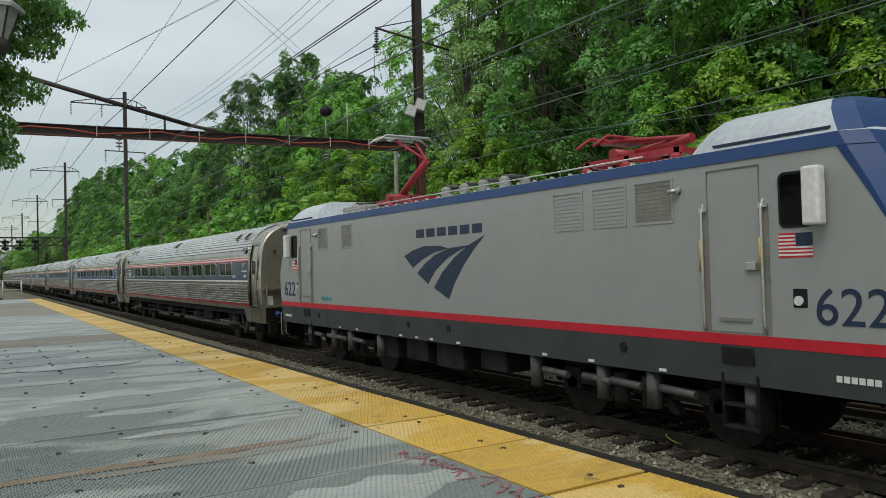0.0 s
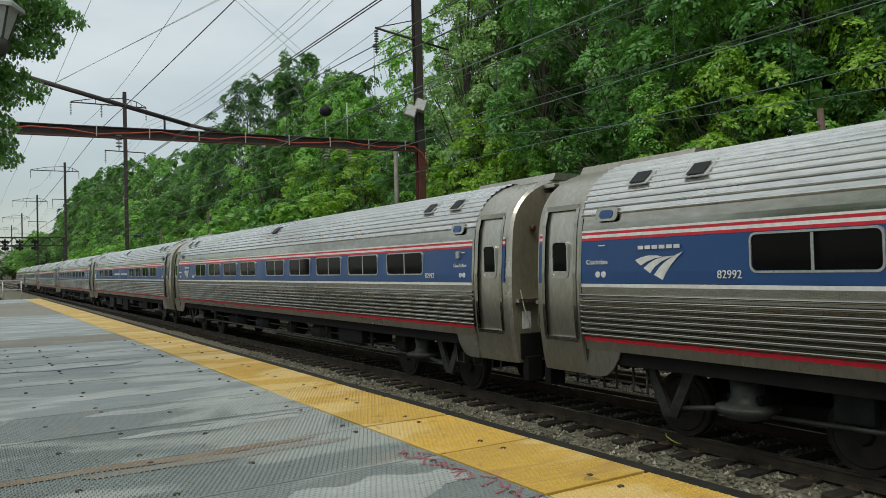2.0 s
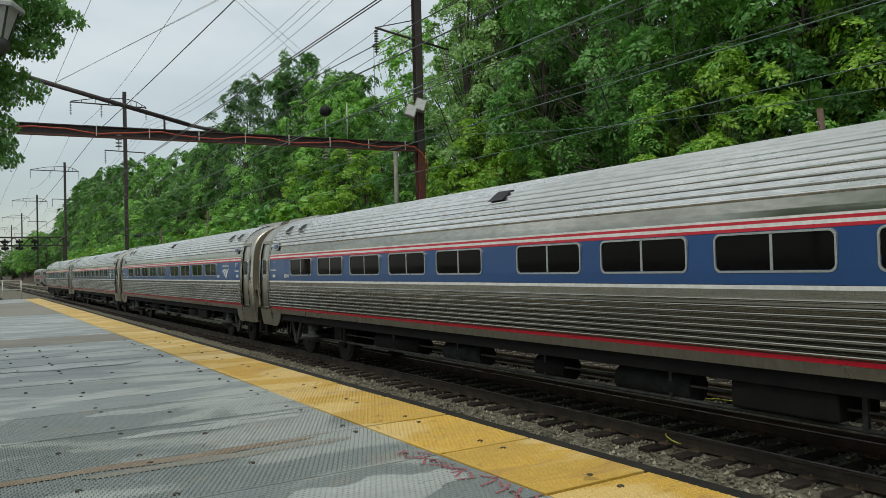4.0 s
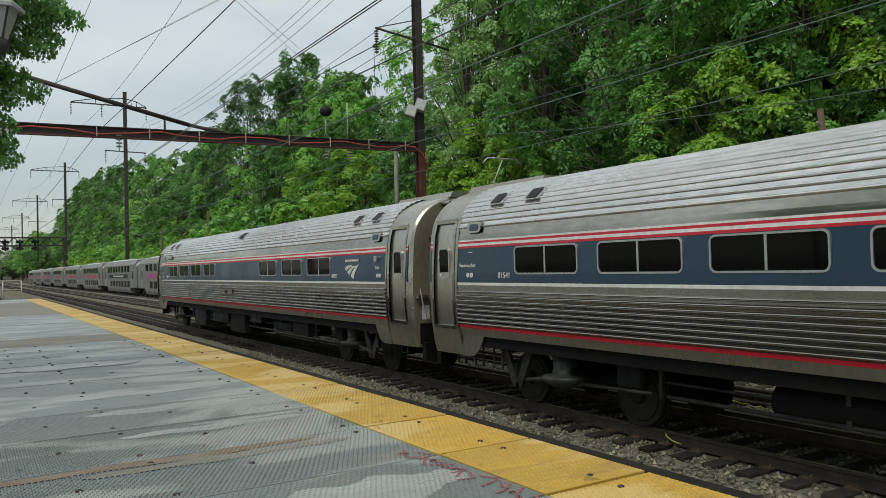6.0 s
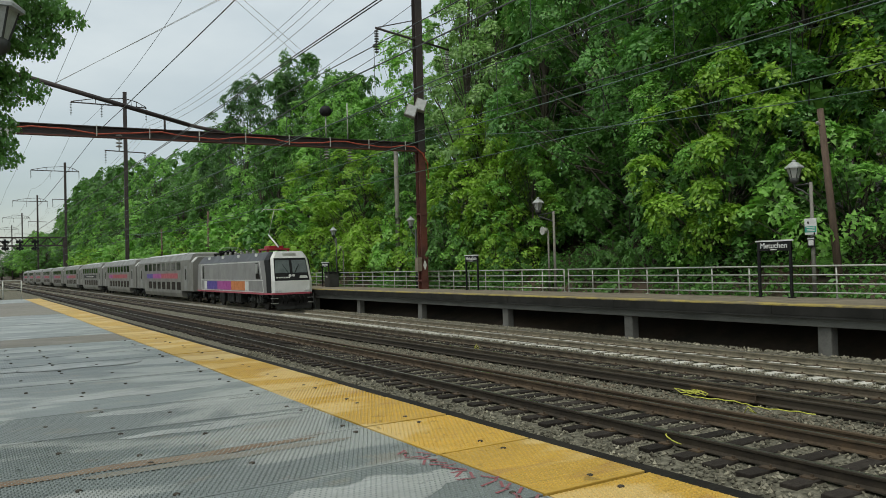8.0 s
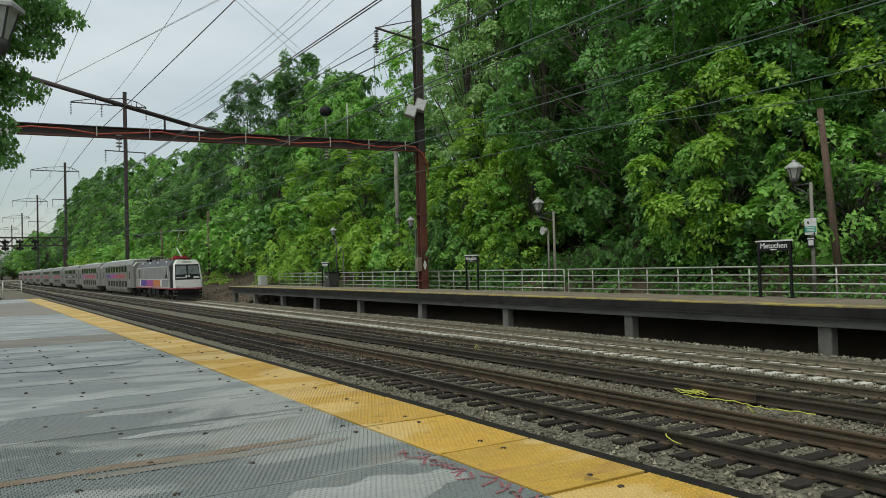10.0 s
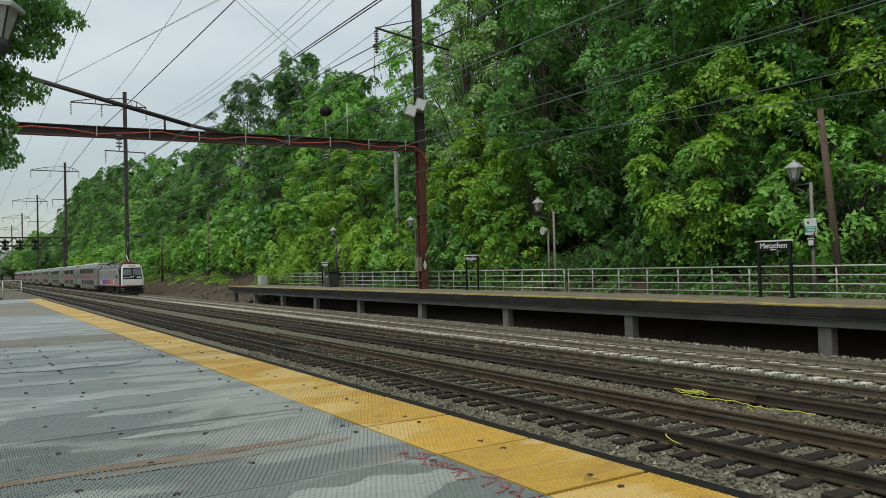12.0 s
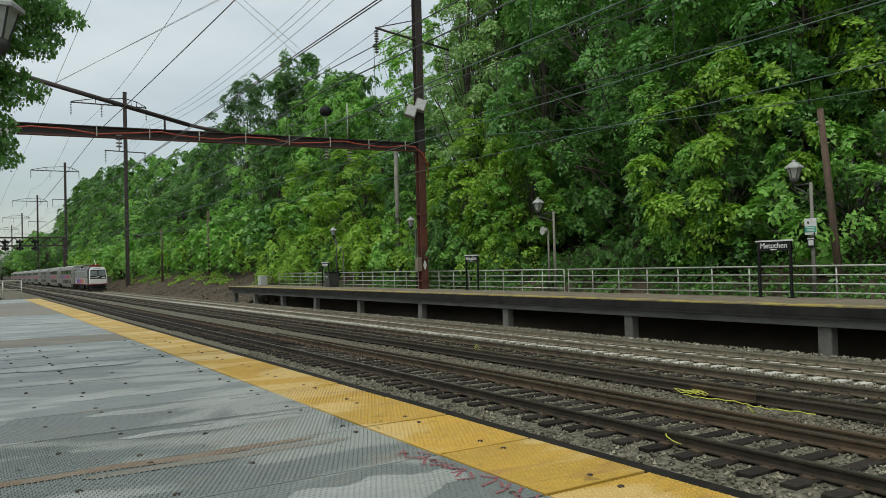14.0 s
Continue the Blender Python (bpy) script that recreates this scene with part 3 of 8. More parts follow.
def build_near_platform():
    pf = thing("near_platform", "high platform of weathered grey deck panels", "platform", kind="structure")
    bm = bmesh.new()
    box(bm, -6.0, EDGE - 0.1, -3.0, 49.9, PZ - 0.45, PZ - 0.06)
    part("deck_slab", bm, CONC_DARK, pf)
    bm = bmesh.new()
    box(bm, EDGE - 0.09, EDGE + 0.04, -3.0, 50.0, PZ - 0.30, PZ - 0.006, 0.01)
    part("rubber_edge", bm, RUBBER, pf, "black rubber rub rail along the edge")
    for y in range(0, 50, 4):
        bm = bmesh.new()
        box(bm, 2.6, 3.0, y - 0.2, y + 0.2, -0.7, PZ - 0.45)
        part("pier", bm, CONCRETE, pf)
    for y0, y1 in zip(JOINTS, JOINTS[1:]):
        tan = 16.0 < y0 < 17 or 28 < y0 < 40
        g = 0.017
        for x0, x1, mat, nm in ((-6.0, -1.2, PANEL, "deck_panel"), (-1.2, 2.76, PANEL_TAN if tan else PANEL, "deck_panel"), (2.76, EDGE - 0.09, TACTILE, "tactile_panel")):
            bm = bmesh.new()
            sag = random.uniform(-0.003, 0.003)
            box(bm, x0 + g / 2, x1 - g / 2, y0 + g, y1 - g, PZ - 0.06, PZ + sag, 0.004)
            part(nm, bm, mat, pf)
        if y0 < 16:
            bm = bmesh.new()
            for x in (-0.9, 0.05, 0.55, 1.05, 1.6, 2.6, 3.2):
                for dy in (0.14, (y1 - y0) - 0.14) if x not in (0.55, 1.6) else (0.58,):
                    lathe(bm, (x + random.uniform(-0.03, 0.03), y0 + dy), [(PZ - 0.005, 0.021), (PZ + 0.007, 0.021), (PZ + 0.011, 0.012)], 7)
            tagged(part("deck_bolts", bm, RAIL, pf, "small rusty deck bolts"), kind="stuff")
    return pf


FE, FZ = 19.6, 1.16


def build_far_platform():
    pf = thing("far_platform", "high concrete platform on piers across the tracks", "platform", kind="structure")
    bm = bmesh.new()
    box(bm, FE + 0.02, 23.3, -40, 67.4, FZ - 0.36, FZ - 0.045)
    part("deck_slab", bm, CONC_DARK, pf, "dark concrete slab")
    bm = bmesh.new()
    box(bm, FE + 0.14, FE + 0.70, -40, 66.9, FZ - 0.60, FZ - 0.36, 0.015)
    part("edge_beam", bm, CONC_BEAM, pf, "grey concrete edge beam on the piers")
    for i in range(34):
        y0 = -40 + i * 3.16
        bm = bmesh.new()
        box(bm, FE, FE + 0.62, y0 + 0.005, y0 + 3.155, FZ - 0.045, FZ, 0.008)
        part("edge_plank", bm, YELLOW_FAR, pf, "worn yellow platform edge")
        bm = bmesh.new()
        box(bm, FE + 0.63, 23.25, y0 + 0.01, y0 + 3.15, FZ - 0.043, FZ - 0.002)
        part("deck_panel", bm, DECK_FAR, pf)
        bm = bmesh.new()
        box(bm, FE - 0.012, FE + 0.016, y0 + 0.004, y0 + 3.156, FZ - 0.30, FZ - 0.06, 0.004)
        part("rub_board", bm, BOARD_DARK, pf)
    for y in (66.8, 61.2, 54.8, 48.4, 41.6, 34.3, 26.9, 19.6, 12.3, 5.0, -2.3, -9.6):
        bm = bmesh.new()
        box(bm, FE + 0.24, FE + 0.56, y - 0.2, y + 0.2, -0.7, FZ - 0.57, 0.03)
        part("pier", bm, CONCRETE, pf, "pale square concrete pier")
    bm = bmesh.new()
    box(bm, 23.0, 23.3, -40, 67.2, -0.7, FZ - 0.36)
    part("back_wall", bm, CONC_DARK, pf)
    return pf


def build_railing(y0, y1):
    n = max(1, round((y1 - y0) / 1.6))
    rl = thing("railing", "pale galvanised four-rail steel platform railing", "railing", "platform railings")
    x, h = 23.0, 1.02
    for i in range(n + 1):
        y = y0 + (y1 - y0) * i / n
        bm = bmesh.new()
        rod(bm, (x, y, FZ), (x, y, FZ + h), 0.028, n=8)
        box(bm, x - 0.06, x + 0.06, y - 0.06, y + 0.06, FZ, FZ + 0.015)
        part("post", bm, GALV, rl)
    for k in range(4):
        z = FZ + 0.17 + (h - 0.17) * k / 3
        bm = bmesh.new()
        rod(bm, (x - 0.03, y0, z), (x - 0.03, y1, z), 0.028 if k == 3 else 0.022, n=8)
        part("rail_bar", bm, GALV, rl)
    return rl


build_near_platform()
build_far_platform()
for ya, yb in ((-20.0, -9.0), (-8.8, 4.2), (4.4, 26.3), (26.6, 39.0), (39.8, 52.0), (52.3, 64.0)):
    build_railing(ya, yb)


# ---- overhead line masts ----
def insulator(bm, x, y, z_top, n=7, r=0.13, step=0.15):
    rod(bm, (x, y, z_top), (x, y, z_top - n * step - 0.2), 0.02)
    for i in range(n):
        z = z_top - 0.12 - i * step
        lathe(bm, (x, y), [(z - 0.05, r * 0.5), (z - 0.03, r), (z, r * 0.9), (z + 0.04, r * 0.35)], 10)


def build_main_mast():
    ms = thing("catenary_mast", "tall rust red steel catenary mast with crossbeam", "catenary mast", "catenary masts")
    x, y = 22.75, 38.8

    def tip(b):
        """The beam hangs a little lower at its near end."""
        for v in b.verts:
            v.co.z -= 0.017 * max(0.0, 22.5 - v.co.x)

    bm = bmesh.new()
    w, d = 0.22, 0.22
    box(bm, x - w, x + w, y - d, y - d + 0.04, FZ - 0.5, 9.2)
    box(bm, x - w, x + w, y + d - 0.04, y + d, FZ - 0.5, 9.2)
    box(bm, x - 0.03, x + 0.03, y - d + 0.04, y + d - 0.04, FZ - 0.5, 9.2)
    for z in (1.6, 2.9, 5.5):
        box(bm, x - w - 0.03, x + w + 0.03, y - d - 0.03, y + d + 0.03, z, z + 0.09)
    part("lower_column", bm, MAST, ms, "rust red lower column")
    bm = bmesh.new()
    box(bm, x - w, x + w, y - d, y - d + 0.04, 9.2, 33)
    box(bm, x - w, x + w, y + d - 0.04, y + d, 9.2, 33)
    box(bm, x - 0.03, x + 0.03, y - d + 0.04, y + d - 0.04, 9.2, 33)
    for z in (9.2, 11.6):
        box(bm, x - w - 0.03, x + w + 0.03, y - d - 0.03, y + d + 0.03, z, z + 0.09)
    part("column", bm, MAST_DARK, ms, "dark weathered upper column")
    bm = bmesh.new()
    for zc in (9.28, 9.72):
        box(bm, 1.95, x - w, y - 0.16, y + 0.16, zc - 0.02, zc + 0.02)
    box(bm, 1.95, x - w, y - 0.02, y + 0.02, 9.3, 9.7)
    tip(bm)
    part("crossbeam", bm, MAST_DARK, ms, "dark steel crossbeam over the tracks")
    bm = bmesh.new()
    box(bm, 1.95, x - w, y - 0.17, y + 0.17, 9.22, 9.262)
    tip(bm)
    part("flange", bm, MAST, ms, "rust red lower flange")
    bm = bmesh.new()
    rod(bm, (0.3, y, 11.95), (9.5, y, 9.82), 0.11, n=10)
    rod(bm, (9.5, y, 9.82), (11.2, y, 9.55), 0.09, n=10)
    part("brace", bm, MAST_DARK, ms, "dark steel tie brace")
    bm = bmesh.new()
    pts = [(1.8 + i * 0.7, y - 0.2, 9.47 + 0.10 * math.sin(i * 0.9) + 0.03 * math.sin(i * 2.3)) for i in range(29)]
    pts += [(22.2, y - 0.3, 9.45), (22.7, y - 0.34, 9.1), (23.05, y - 0.34, 8.5), (23.08, y - 0.3, 7.6)]
    tube(bm, pts, 0.035)
    tip(bm)
    part("cable", bm, CABLE_RED, ms, "orange red cable slung along the beam")
    for i in range(8):
        xx = 5.2 + i * 2.35
        bm = bmesh.new()
        box(bm, xx - 0.02, xx + 0.02, y - 0.24, y - 0.18, 9.25, 9.78)
        tip(bm)
        part("cable_clip", bm, GALV, ms)
    # high bracket arm with insulator strings
    bm = bmesh.new()
    rod(bm, (x - 2.75, y, 16.2), (x + 2.2, y, 15.55), 0.07)
    rod(bm, (x - 2.75, y, 16.2), (x - 0.2, y, 17.0), 0.03)
    part("bracket_arm", bm, MAST_DARK, ms)
    for dx, zt in ((-2.7, 16.15), (2.05, 15.55)):
        bm = bmesh.new()
        insulator(bm, x + dx, y, zt, 9, 0.14, 0.15)
        part("insulator_string", bm, INSUL if dx > 0 else LAMP_DARK, ms)
    for xx in (16.8, 18.1):
        bm = bmesh.new()
        rod(bm, (xx, y, 9.7), (xx, y, 11.7 if xx > 17 else 10.9), 0.035)
        part("strut", bm, GALV, ms)
    for xx in (6.2, 16.8, 18.2):
        bm = bmesh.new()
        insulator(bm, xx, y, 9.2, 4, 0.16, 0.17)
        part("insulator_string", bm, INSUL, ms)
    bm = bmesh.new()
    lathe(bm, (16.8, y), [(10.85, 0.12), (10.95, 0.3), (11.2, 0.34), (11.4, 0.2)], 12)
    part("line_drum", bm, BLACK, ms)
    # floodlights on the column
    for dx, dz, a in ((-0.75, 11.35, 25), (-0.1, 11.75, 25)):
        bm = bmesh.new()
        box(bm, -0.33, 0.33, -0.42, -0.18, -0.42, 0.42, 0.05)
        fl = part("floodlight", bm, POLE_GREY, ms, "grey square floodlight housing")
        fl.matrix_basis = pose(x + dx, y - 0.2, dz, -25, 20, -25)
        bm = bmesh.new()
        box(bm, -0.27, 0.27, -0.434, -0.422, -0.36, 0.36)
        part("lens", bm, LAMP_TOP, fl, "pale floodlight glass")
    bm = bmesh.new()
    box(bm, x - 0.52, x - 0.24, y - 0.30, y + 0.05, 2.2, 3.0, 0.02)
    part("switch_box", bm, DECK_FAR, ms, "tan metal switch box")
    bm = bmesh.new()
    slab(bm, [(x - 0.13, y - d - 0.012, 2.55), (x, y - d - 0.012, 2.25), (x + 0.13, y - d - 0.012, 2.55), (x, y - d - 0.012, 2.85)], 0.008, 1)
    part("warning_diamond", bm, SIGN_WHITE, ms)
    # near-side column, behind the foliage
    bm = bmesh.new()
    box(bm, 0.0, 0.35, y - 0.25, y + 0.25, PZ, 33)
    part("column", bm, MAST, ms)
    bm = bmesh.new()
    slab(bm, [(1.95, y - 0.18, 9.4), (0.35, y - 0.18, 8.75), (0.35, y - 0.18, 8.35), (1.95, y - 0.18, 8.9)], 0.36, 1)
    part("beam_bracket", bm, GALV, ms, "pale beam end bracket")
    for xx, zb in ((8.3, 10.6),):
        bm = bmesh.new()
        rod(bm, (xx, y, 9.42), (xx, y, 11.95 - (xx - 0.3) * 0.2315), 0.05)
        part("strut", bm, MAST_DARK, ms)
    return ms


def build_far_mast(y, near_x=22.8):
    ms = thing("catenary_mast", "distant dark steel catenary mast with bracket arms", "catenary mast", "catenary masts")
    x = near_x
    bm = bmesh.new()
    box(bm, x - 0.28, x + 0.28, y - 0.25, y + 0.25, -0.7, 33)
    part("column", bm, MAST_DARK, ms)
    for dx, ends in ((-8.2, 1), (3.4, 0)):
        bm = bmesh.new()
        rod(bm, (x + dx, y, 30.6), (x, y, 30.6), 0.11)
        rod(bm, (x + dx, y, 30.7), (x + dx * 0.55, y, 31.5), 0.07)
        rod(bm, (x + dx * 0.55, y, 31.5), (x, y, 31.9), 0.07)
        for q in (0.55, 0.3, 0.8):
            rod(bm, (x + dx * q, y, 30.6), (x + dx * q, y, 31.5 if q < 0.6 else 31.05), 0.05)
        part("bracket_arm", bm, MAST_DARK, ms)
    bm = bmesh.new()
    rod(bm, (x - 3.2, y, 23.0), (x + 3.2, y, 22.9), 0.09)
    part("bracket_arm", bm, MAST_DARK, ms)
    for dx, zt in ((-8.2, 30.6), (-3.6, 30.6), (3.4, 30.6), (-3.1, 23.0), (3.1, 22.9)):
        bm = bmesh.new()
        insulator(bm, x + dx, y, zt, 8, 0.18, 0.26)
        part("insulator_string", bm, LAMP_DARK, ms)
    return ms


build_main_mast()
for y in (136.5, 229.0, 325.0, 420.0, 520.0):
    build_far_mast(y)


# ---- trees ----
def leaf_cloud(name, seed, clumps, leaves, size, material, droop=0.3):
    """Clumps are (x, y, z, radius); leaves are small folded quads on and in their outer shells."""
    rng = np.random.default_rng(seed)
    c = np.array(clumps)
    wgt = c[:, 3] ** 2
    idx = rng.choice(len(c), leaves, p=wgt / wgt.sum())
    d = rng.normal(size=(leaves, 3))
    d[:, 2] = np.abs(d[:, 2]) * 0.9 - 0.25 + 0.15 * d[:, 2]
    d /= np.linalg.norm(d, axis=1)[:, None]
    r = c[idx, 3] * (0.55 + 0.55 * rng.random(leaves) ** 0.6)
    pos = c[idx, :3] + d * r[:, None] * np.array([1, 1, 0.64])
    nrm = d * 0.5 + rng.normal(0, 0.55, (leaves, 3)) + np.array([0, 0, 0.5])
    nrm /= np.linalg.norm(nrm, axis=1)[:, None]
    tmp = rng.normal(size=(leaves, 3))
    u = np.cross(nrm, tmp)
    u /= np.linalg.norm(u, axis=1)[:, None]
    u[:, 2] -= droop * rng.random(leaves)
    return leaf_mesh(name, pos, nrm, u, size * rng.uniform(0.6, 1.3, leaves), material, 4)


def leaf_mesh(name, pos, nrm, u, half, material, corners):
    """Leaves as folded quads or as single triangles, half a leaf's length given for each."""
    v = np.cross(nrm, u)
    s = half[:, None]
    if corners == 4:
        ps = [pos - u * s, pos + v * s * 0.55 - nrm * s * 0.12, pos + u * s, pos - v * s * 0.55 - nrm * s * 0.12]
    else:
        ps = [pos - u * s * 0.7 + v * s * 0.75, pos - u * s * 0.7 - v * s * 0.75, pos + u * s]
    n = len(pos)
    me = bpy.data.meshes.new(name)
    me.vertices.add(corners * n)
    me.vertices.foreach_set("co", np.stack(ps, 1).ravel())
    me.loops.add(corners * n)
    me.loops.foreach_set("vertex_index", np.arange(corners * n, dtype=np.int32))
    me.polygons.add(n)
    me.polygons.foreach_set("loop_start", np.arange(0, corners * n, corners, dtype=np.int32))
    me.update(calc_edges=True)
    me.validate()
    me.materials.append(material)
    return me


def spray_crown(name, seed, lobes, leaves, per, half, radius, material, corners, flat=0.75):
    """Flat, drooping sprays of leaves laid like shingles over the lobes of a crown, with hollows between the lobes."""
    rng = np.random.default_rng(seed)
    c = np.array(lobes)
    n = max(8, leaves // per)
    wgt = c[:, 3] ** 2
    k = rng.choice(len(c), n * 2, p=wgt / wgt.sum())
    out = c[k, :3].copy()
    out[:, 2] = 0
    ln = np.linalg.norm(out, axis=1)[:, None]
    out = out / np.maximum(ln, 0.3)
    d = rng.normal(size=(n * 2, 3)) + out * 0.75 + np.array([0, 0, 0.45])
    d /= np.linalg.norm(d, axis=1)[:, None]
    pos = c[k, :3] + d * (c[k, 3] * rng.uniform(0.72, 1.08, n * 2))[:, None] * np.array([1, 1, 0.8])
    inside = np.zeros(n * 2, bool)
    for cx, cy, cz, r in lobes:
        inside |= np.linalg.norm((pos - np.array([cx, cy, cz])) / np.array([1, 1, 0.8]), axis=1) < r * 0.66
    keep = np.where(~inside)[0][:n]
    pos, d, k = pos[keep], d[keep], k[keep]
    n = len(pos)
    nrm = d * (1 - flat) + np.array([0, 0, flat]) + rng.normal(0, 0.16, (n, 3))
    nrm /= np.linalg.norm(nrm, axis=1)[:, None]
    fwd = d - nrm * (d * nrm).sum(1)[:, None]
    fwd /= np.maximum(np.linalg.norm(fwd, axis=1), 0.05)[:, None]
    side = np.cross(nrm, fwd)
    rad = radius * rng.uniform(0.6, 1.35, n)
    # leaves of each spray
    i = np.repeat(np.arange(n), per)
    m = len(i)
    rho, th = np.sqrt(rng.random(m)), rng.uniform(0, 2 * np.pi, m)
    lx, ly = rho * np.cos(th) * 1.15, rho * np.sin(th) * 0.85
    p = pos[i] + (fwd[i] * lx[:, None] + side[i] * ly[:, None]) * rad[i][:, None]
    p[:, 2] -= rad[i] * 0.42 * (rho ** 2) * (0.5 + 0.5 * np.cos(th)) + rng.normal(0, 0.05, m) * rad[i]
    ln_ = nrm[i] + rng.normal(0, 0.30, (m, 3)) + fwd[i] * (0.35 * rho * np.cos(th))[:, None]
    ln_ /= np.linalg.norm(ln_, axis=1)[:, None]
    u = fwd[i] * (np.cos(th) + 0.35)[:, None] + side[i] * np.sin(th)[:, None] + rng.normal(0, 0.3, (m, 3))
    u -= ln_ * (u * ln_).sum(1)[:, None]
    u /= np.maximum(np.linalg.norm(u, axis=1), 0.05)[:, None]
    return leaf_mesh(name, p, ln_, u, half * rng.uniform(0.65, 1.25, m), material, corners)


def tree_kind(seed, height, spread, leaves, half, material, low=0.25, per=26, radius=0.55, corners=3, lobes=0, lobe=0.24, flat=0.75):
    """One tree: a tapered, bent trunk with limbs, and a crown of leafy lobes round the limb ends."""
    rng = random.Random(seed)
    bm = bmesh.new()
    pts, p = [], Vector((0, 0, -0.6))
    for i in range(8):
        pts.append(p.copy())
        p = p + Vector((rng.uniform(-0.25, 0.25), rng.uniform(-0.25, 0.25), height * 0.115))
    r0 = 0.013 * height + 0.05
    for i in range(7):
        rod(bm, pts[i], pts[i + 1], r0 * (1 - i / 8), r0 * (1 - (i + 1) / 8), 8, False)
    clumps = []
    n = lobes or int(26 + spread * 6)
    for i in range(n):
        f = low + (1 - low) * ((i + rng.random()) / n) ** 0.9
        a = i * 2.39996 + rng.uniform(-0.5, 0.5)
        width = spread * (math.sin(math.pi * min(1, (f - low * 0.6) / (1.06 - low * 0.6)) ** 0.8) ** 0.6) * rng.choice((0.35, 0.7, 0.85, 0.95, 1.1))
        c = Vector((math.cos(a) * width, math.sin(a) * width, height * f))
        clumps.append((*c, rng.uniform(0.65, 1.25) * lobe * spread * (1.15 - 0.5 * f)))
        k = min(6, max(1, int(f * 6)))
        mid = pts[k].lerp(c, 0.55) + Vector((0, 0, -0.05 * height * rng.random()))
        rod(bm, pts[k], mid, r0 * 0.35 * (1.1 - f), r0 * 0.2 * (1.1 - f) + 0.01, 5, False)
        rod(bm, mid, c, r0 * 0.2 * (1.1 - f) + 0.01, 0.012, 5, False)
    clumps.append((pts[-1].x, pts[-1].y, height * 0.97, spread * 0.2))
    trunk = finish(bm, "trunk", BARK)
    return trunk, spray_crown("crown", seed, clumps, leaves, per, half, radius, material, corners, flat)


def plant(kind_meshes, x, y, z, scale, rot, label, name="tree", category="tree", wide=1.0):
    ob = thing(name, label, category, "trees on the bank")
    ob.matrix_basis = pose(x, y, z, 0, 0, rot)
    for nm, me in zip(("trunk", "crown"), kind_meshes):
        o = new(nm, me)
        o.parent = ob
        o.matrix_basis = Matrix.Diagonal((scale * wide, scale * wide, scale, 1))
    return ob


SPEC = ((11, 5.2, LEAF, 0.22), (12, 4.6, LEAF_DEEP, 0.2), (13, 5.8, LEAF_DEEP, 0.14), (14, 4.2, LEAF_DEEP, 0.25), (15, 5.0, LEAF_LIME, 0.16))
KINDS = [tree_kind(sd, 20, sp, 23000, 0.126, mt, lw, 24, 0.5, 4, flat=0.42) for sd, sp, mt, lw in SPEC]
SPEC_WOOD = ((11, 5.2, LEAF, 0.22), (12, 4.6, LEAF_WOOD, 0.2), (13, 5.8, LEAF_WOOD, 0.14), (14, 4.2, LEAF_WOOD, 0.25), (15, 5.0, LEAF_LIME, 0.16))
KINDS_MID = [tree_kind(sd, 20, sp, 13000, 0.168, mt, lw, 20, 0.58, flat=0.42) for sd, sp, mt, lw in SPEC_WOOD]
KINDS_FAR = [tree_kind(sd, 20, sp, 4000, 0.31, mt, lw, 12, 0.75, flat=0.42) for sd, sp, mt, lw in SPEC_WOOD]
DARK_MAPLE = tree_kind(34, 20, 5.4, 30000, 0.14, LEAF_DARK, 0.3, 24, 0.6, 3, 60, 0.24, 0.45)
MAPLE = tree_kind(31, 20, 7.4, 44000, 0.138, LEAF_DEEP, 0.27, 30, 0.62, 4, 76, 0.20, 0.45)
POPLAR = tree_kind(32, 24, 4.4, 15000, 0.12, LEAF_PALE, 0.22, 12, 0.42, 3, 60, 0.17, 0.35)
LIME = tree_kind(33, 9, 3.3, 15000, 0.12, LEAF_LIME, 0.12, 24, 0.42, 4, 40, 0.22, 0.45)
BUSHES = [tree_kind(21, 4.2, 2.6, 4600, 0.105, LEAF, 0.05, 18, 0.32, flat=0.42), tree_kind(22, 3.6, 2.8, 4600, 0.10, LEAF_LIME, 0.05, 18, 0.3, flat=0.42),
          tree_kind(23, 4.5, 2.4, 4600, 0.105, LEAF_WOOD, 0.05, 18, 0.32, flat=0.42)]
BUSHES_FAR = [tree_kind(21, 4.2, 2.6, 1800, 0.18, LEAF, 0.05, 12, 0.4, flat=0.42), tree_kind(22, 3.6, 2.8, 1800, 0.17, LEAF_LIME, 0.05, 12, 0.4, flat=0.42),
              tree_kind(23, 4.5, 2.4, 1800, 0.18, LEAF_DEEP, 0.05, 12, 0.4, flat=0.42)]
LABELS = ["broadleaf tree in full green summer leaf", "dark green dense broadleaf tree on the bank", "wide spreading green tree on the bank",
          "slender deep green tree with visible trunk", "lighter lime green broadleaf tree"]
rt = random.Random(77)


def top_at(y):
    """Height of the tree tops along the bank."""
    ks = [(-30, 22), (20, 23), (42, 26), (50, 23), (54, 18.5), (60, 18.5), (66, 21), (75, 24), (84, 26), (96, 28), (104, 27.5), (108, 21.5), (130, 21.0), (150, 23.5), (185, 27),
          (230, 28.5), (295, 27), (350, 20), (600, 20)]
    for (a, p), (b, q) in zip(ks, ks[1:]):
        if a <= y <= b:
            return p + (q - p) * (y - a) / (b - a)
    return 22


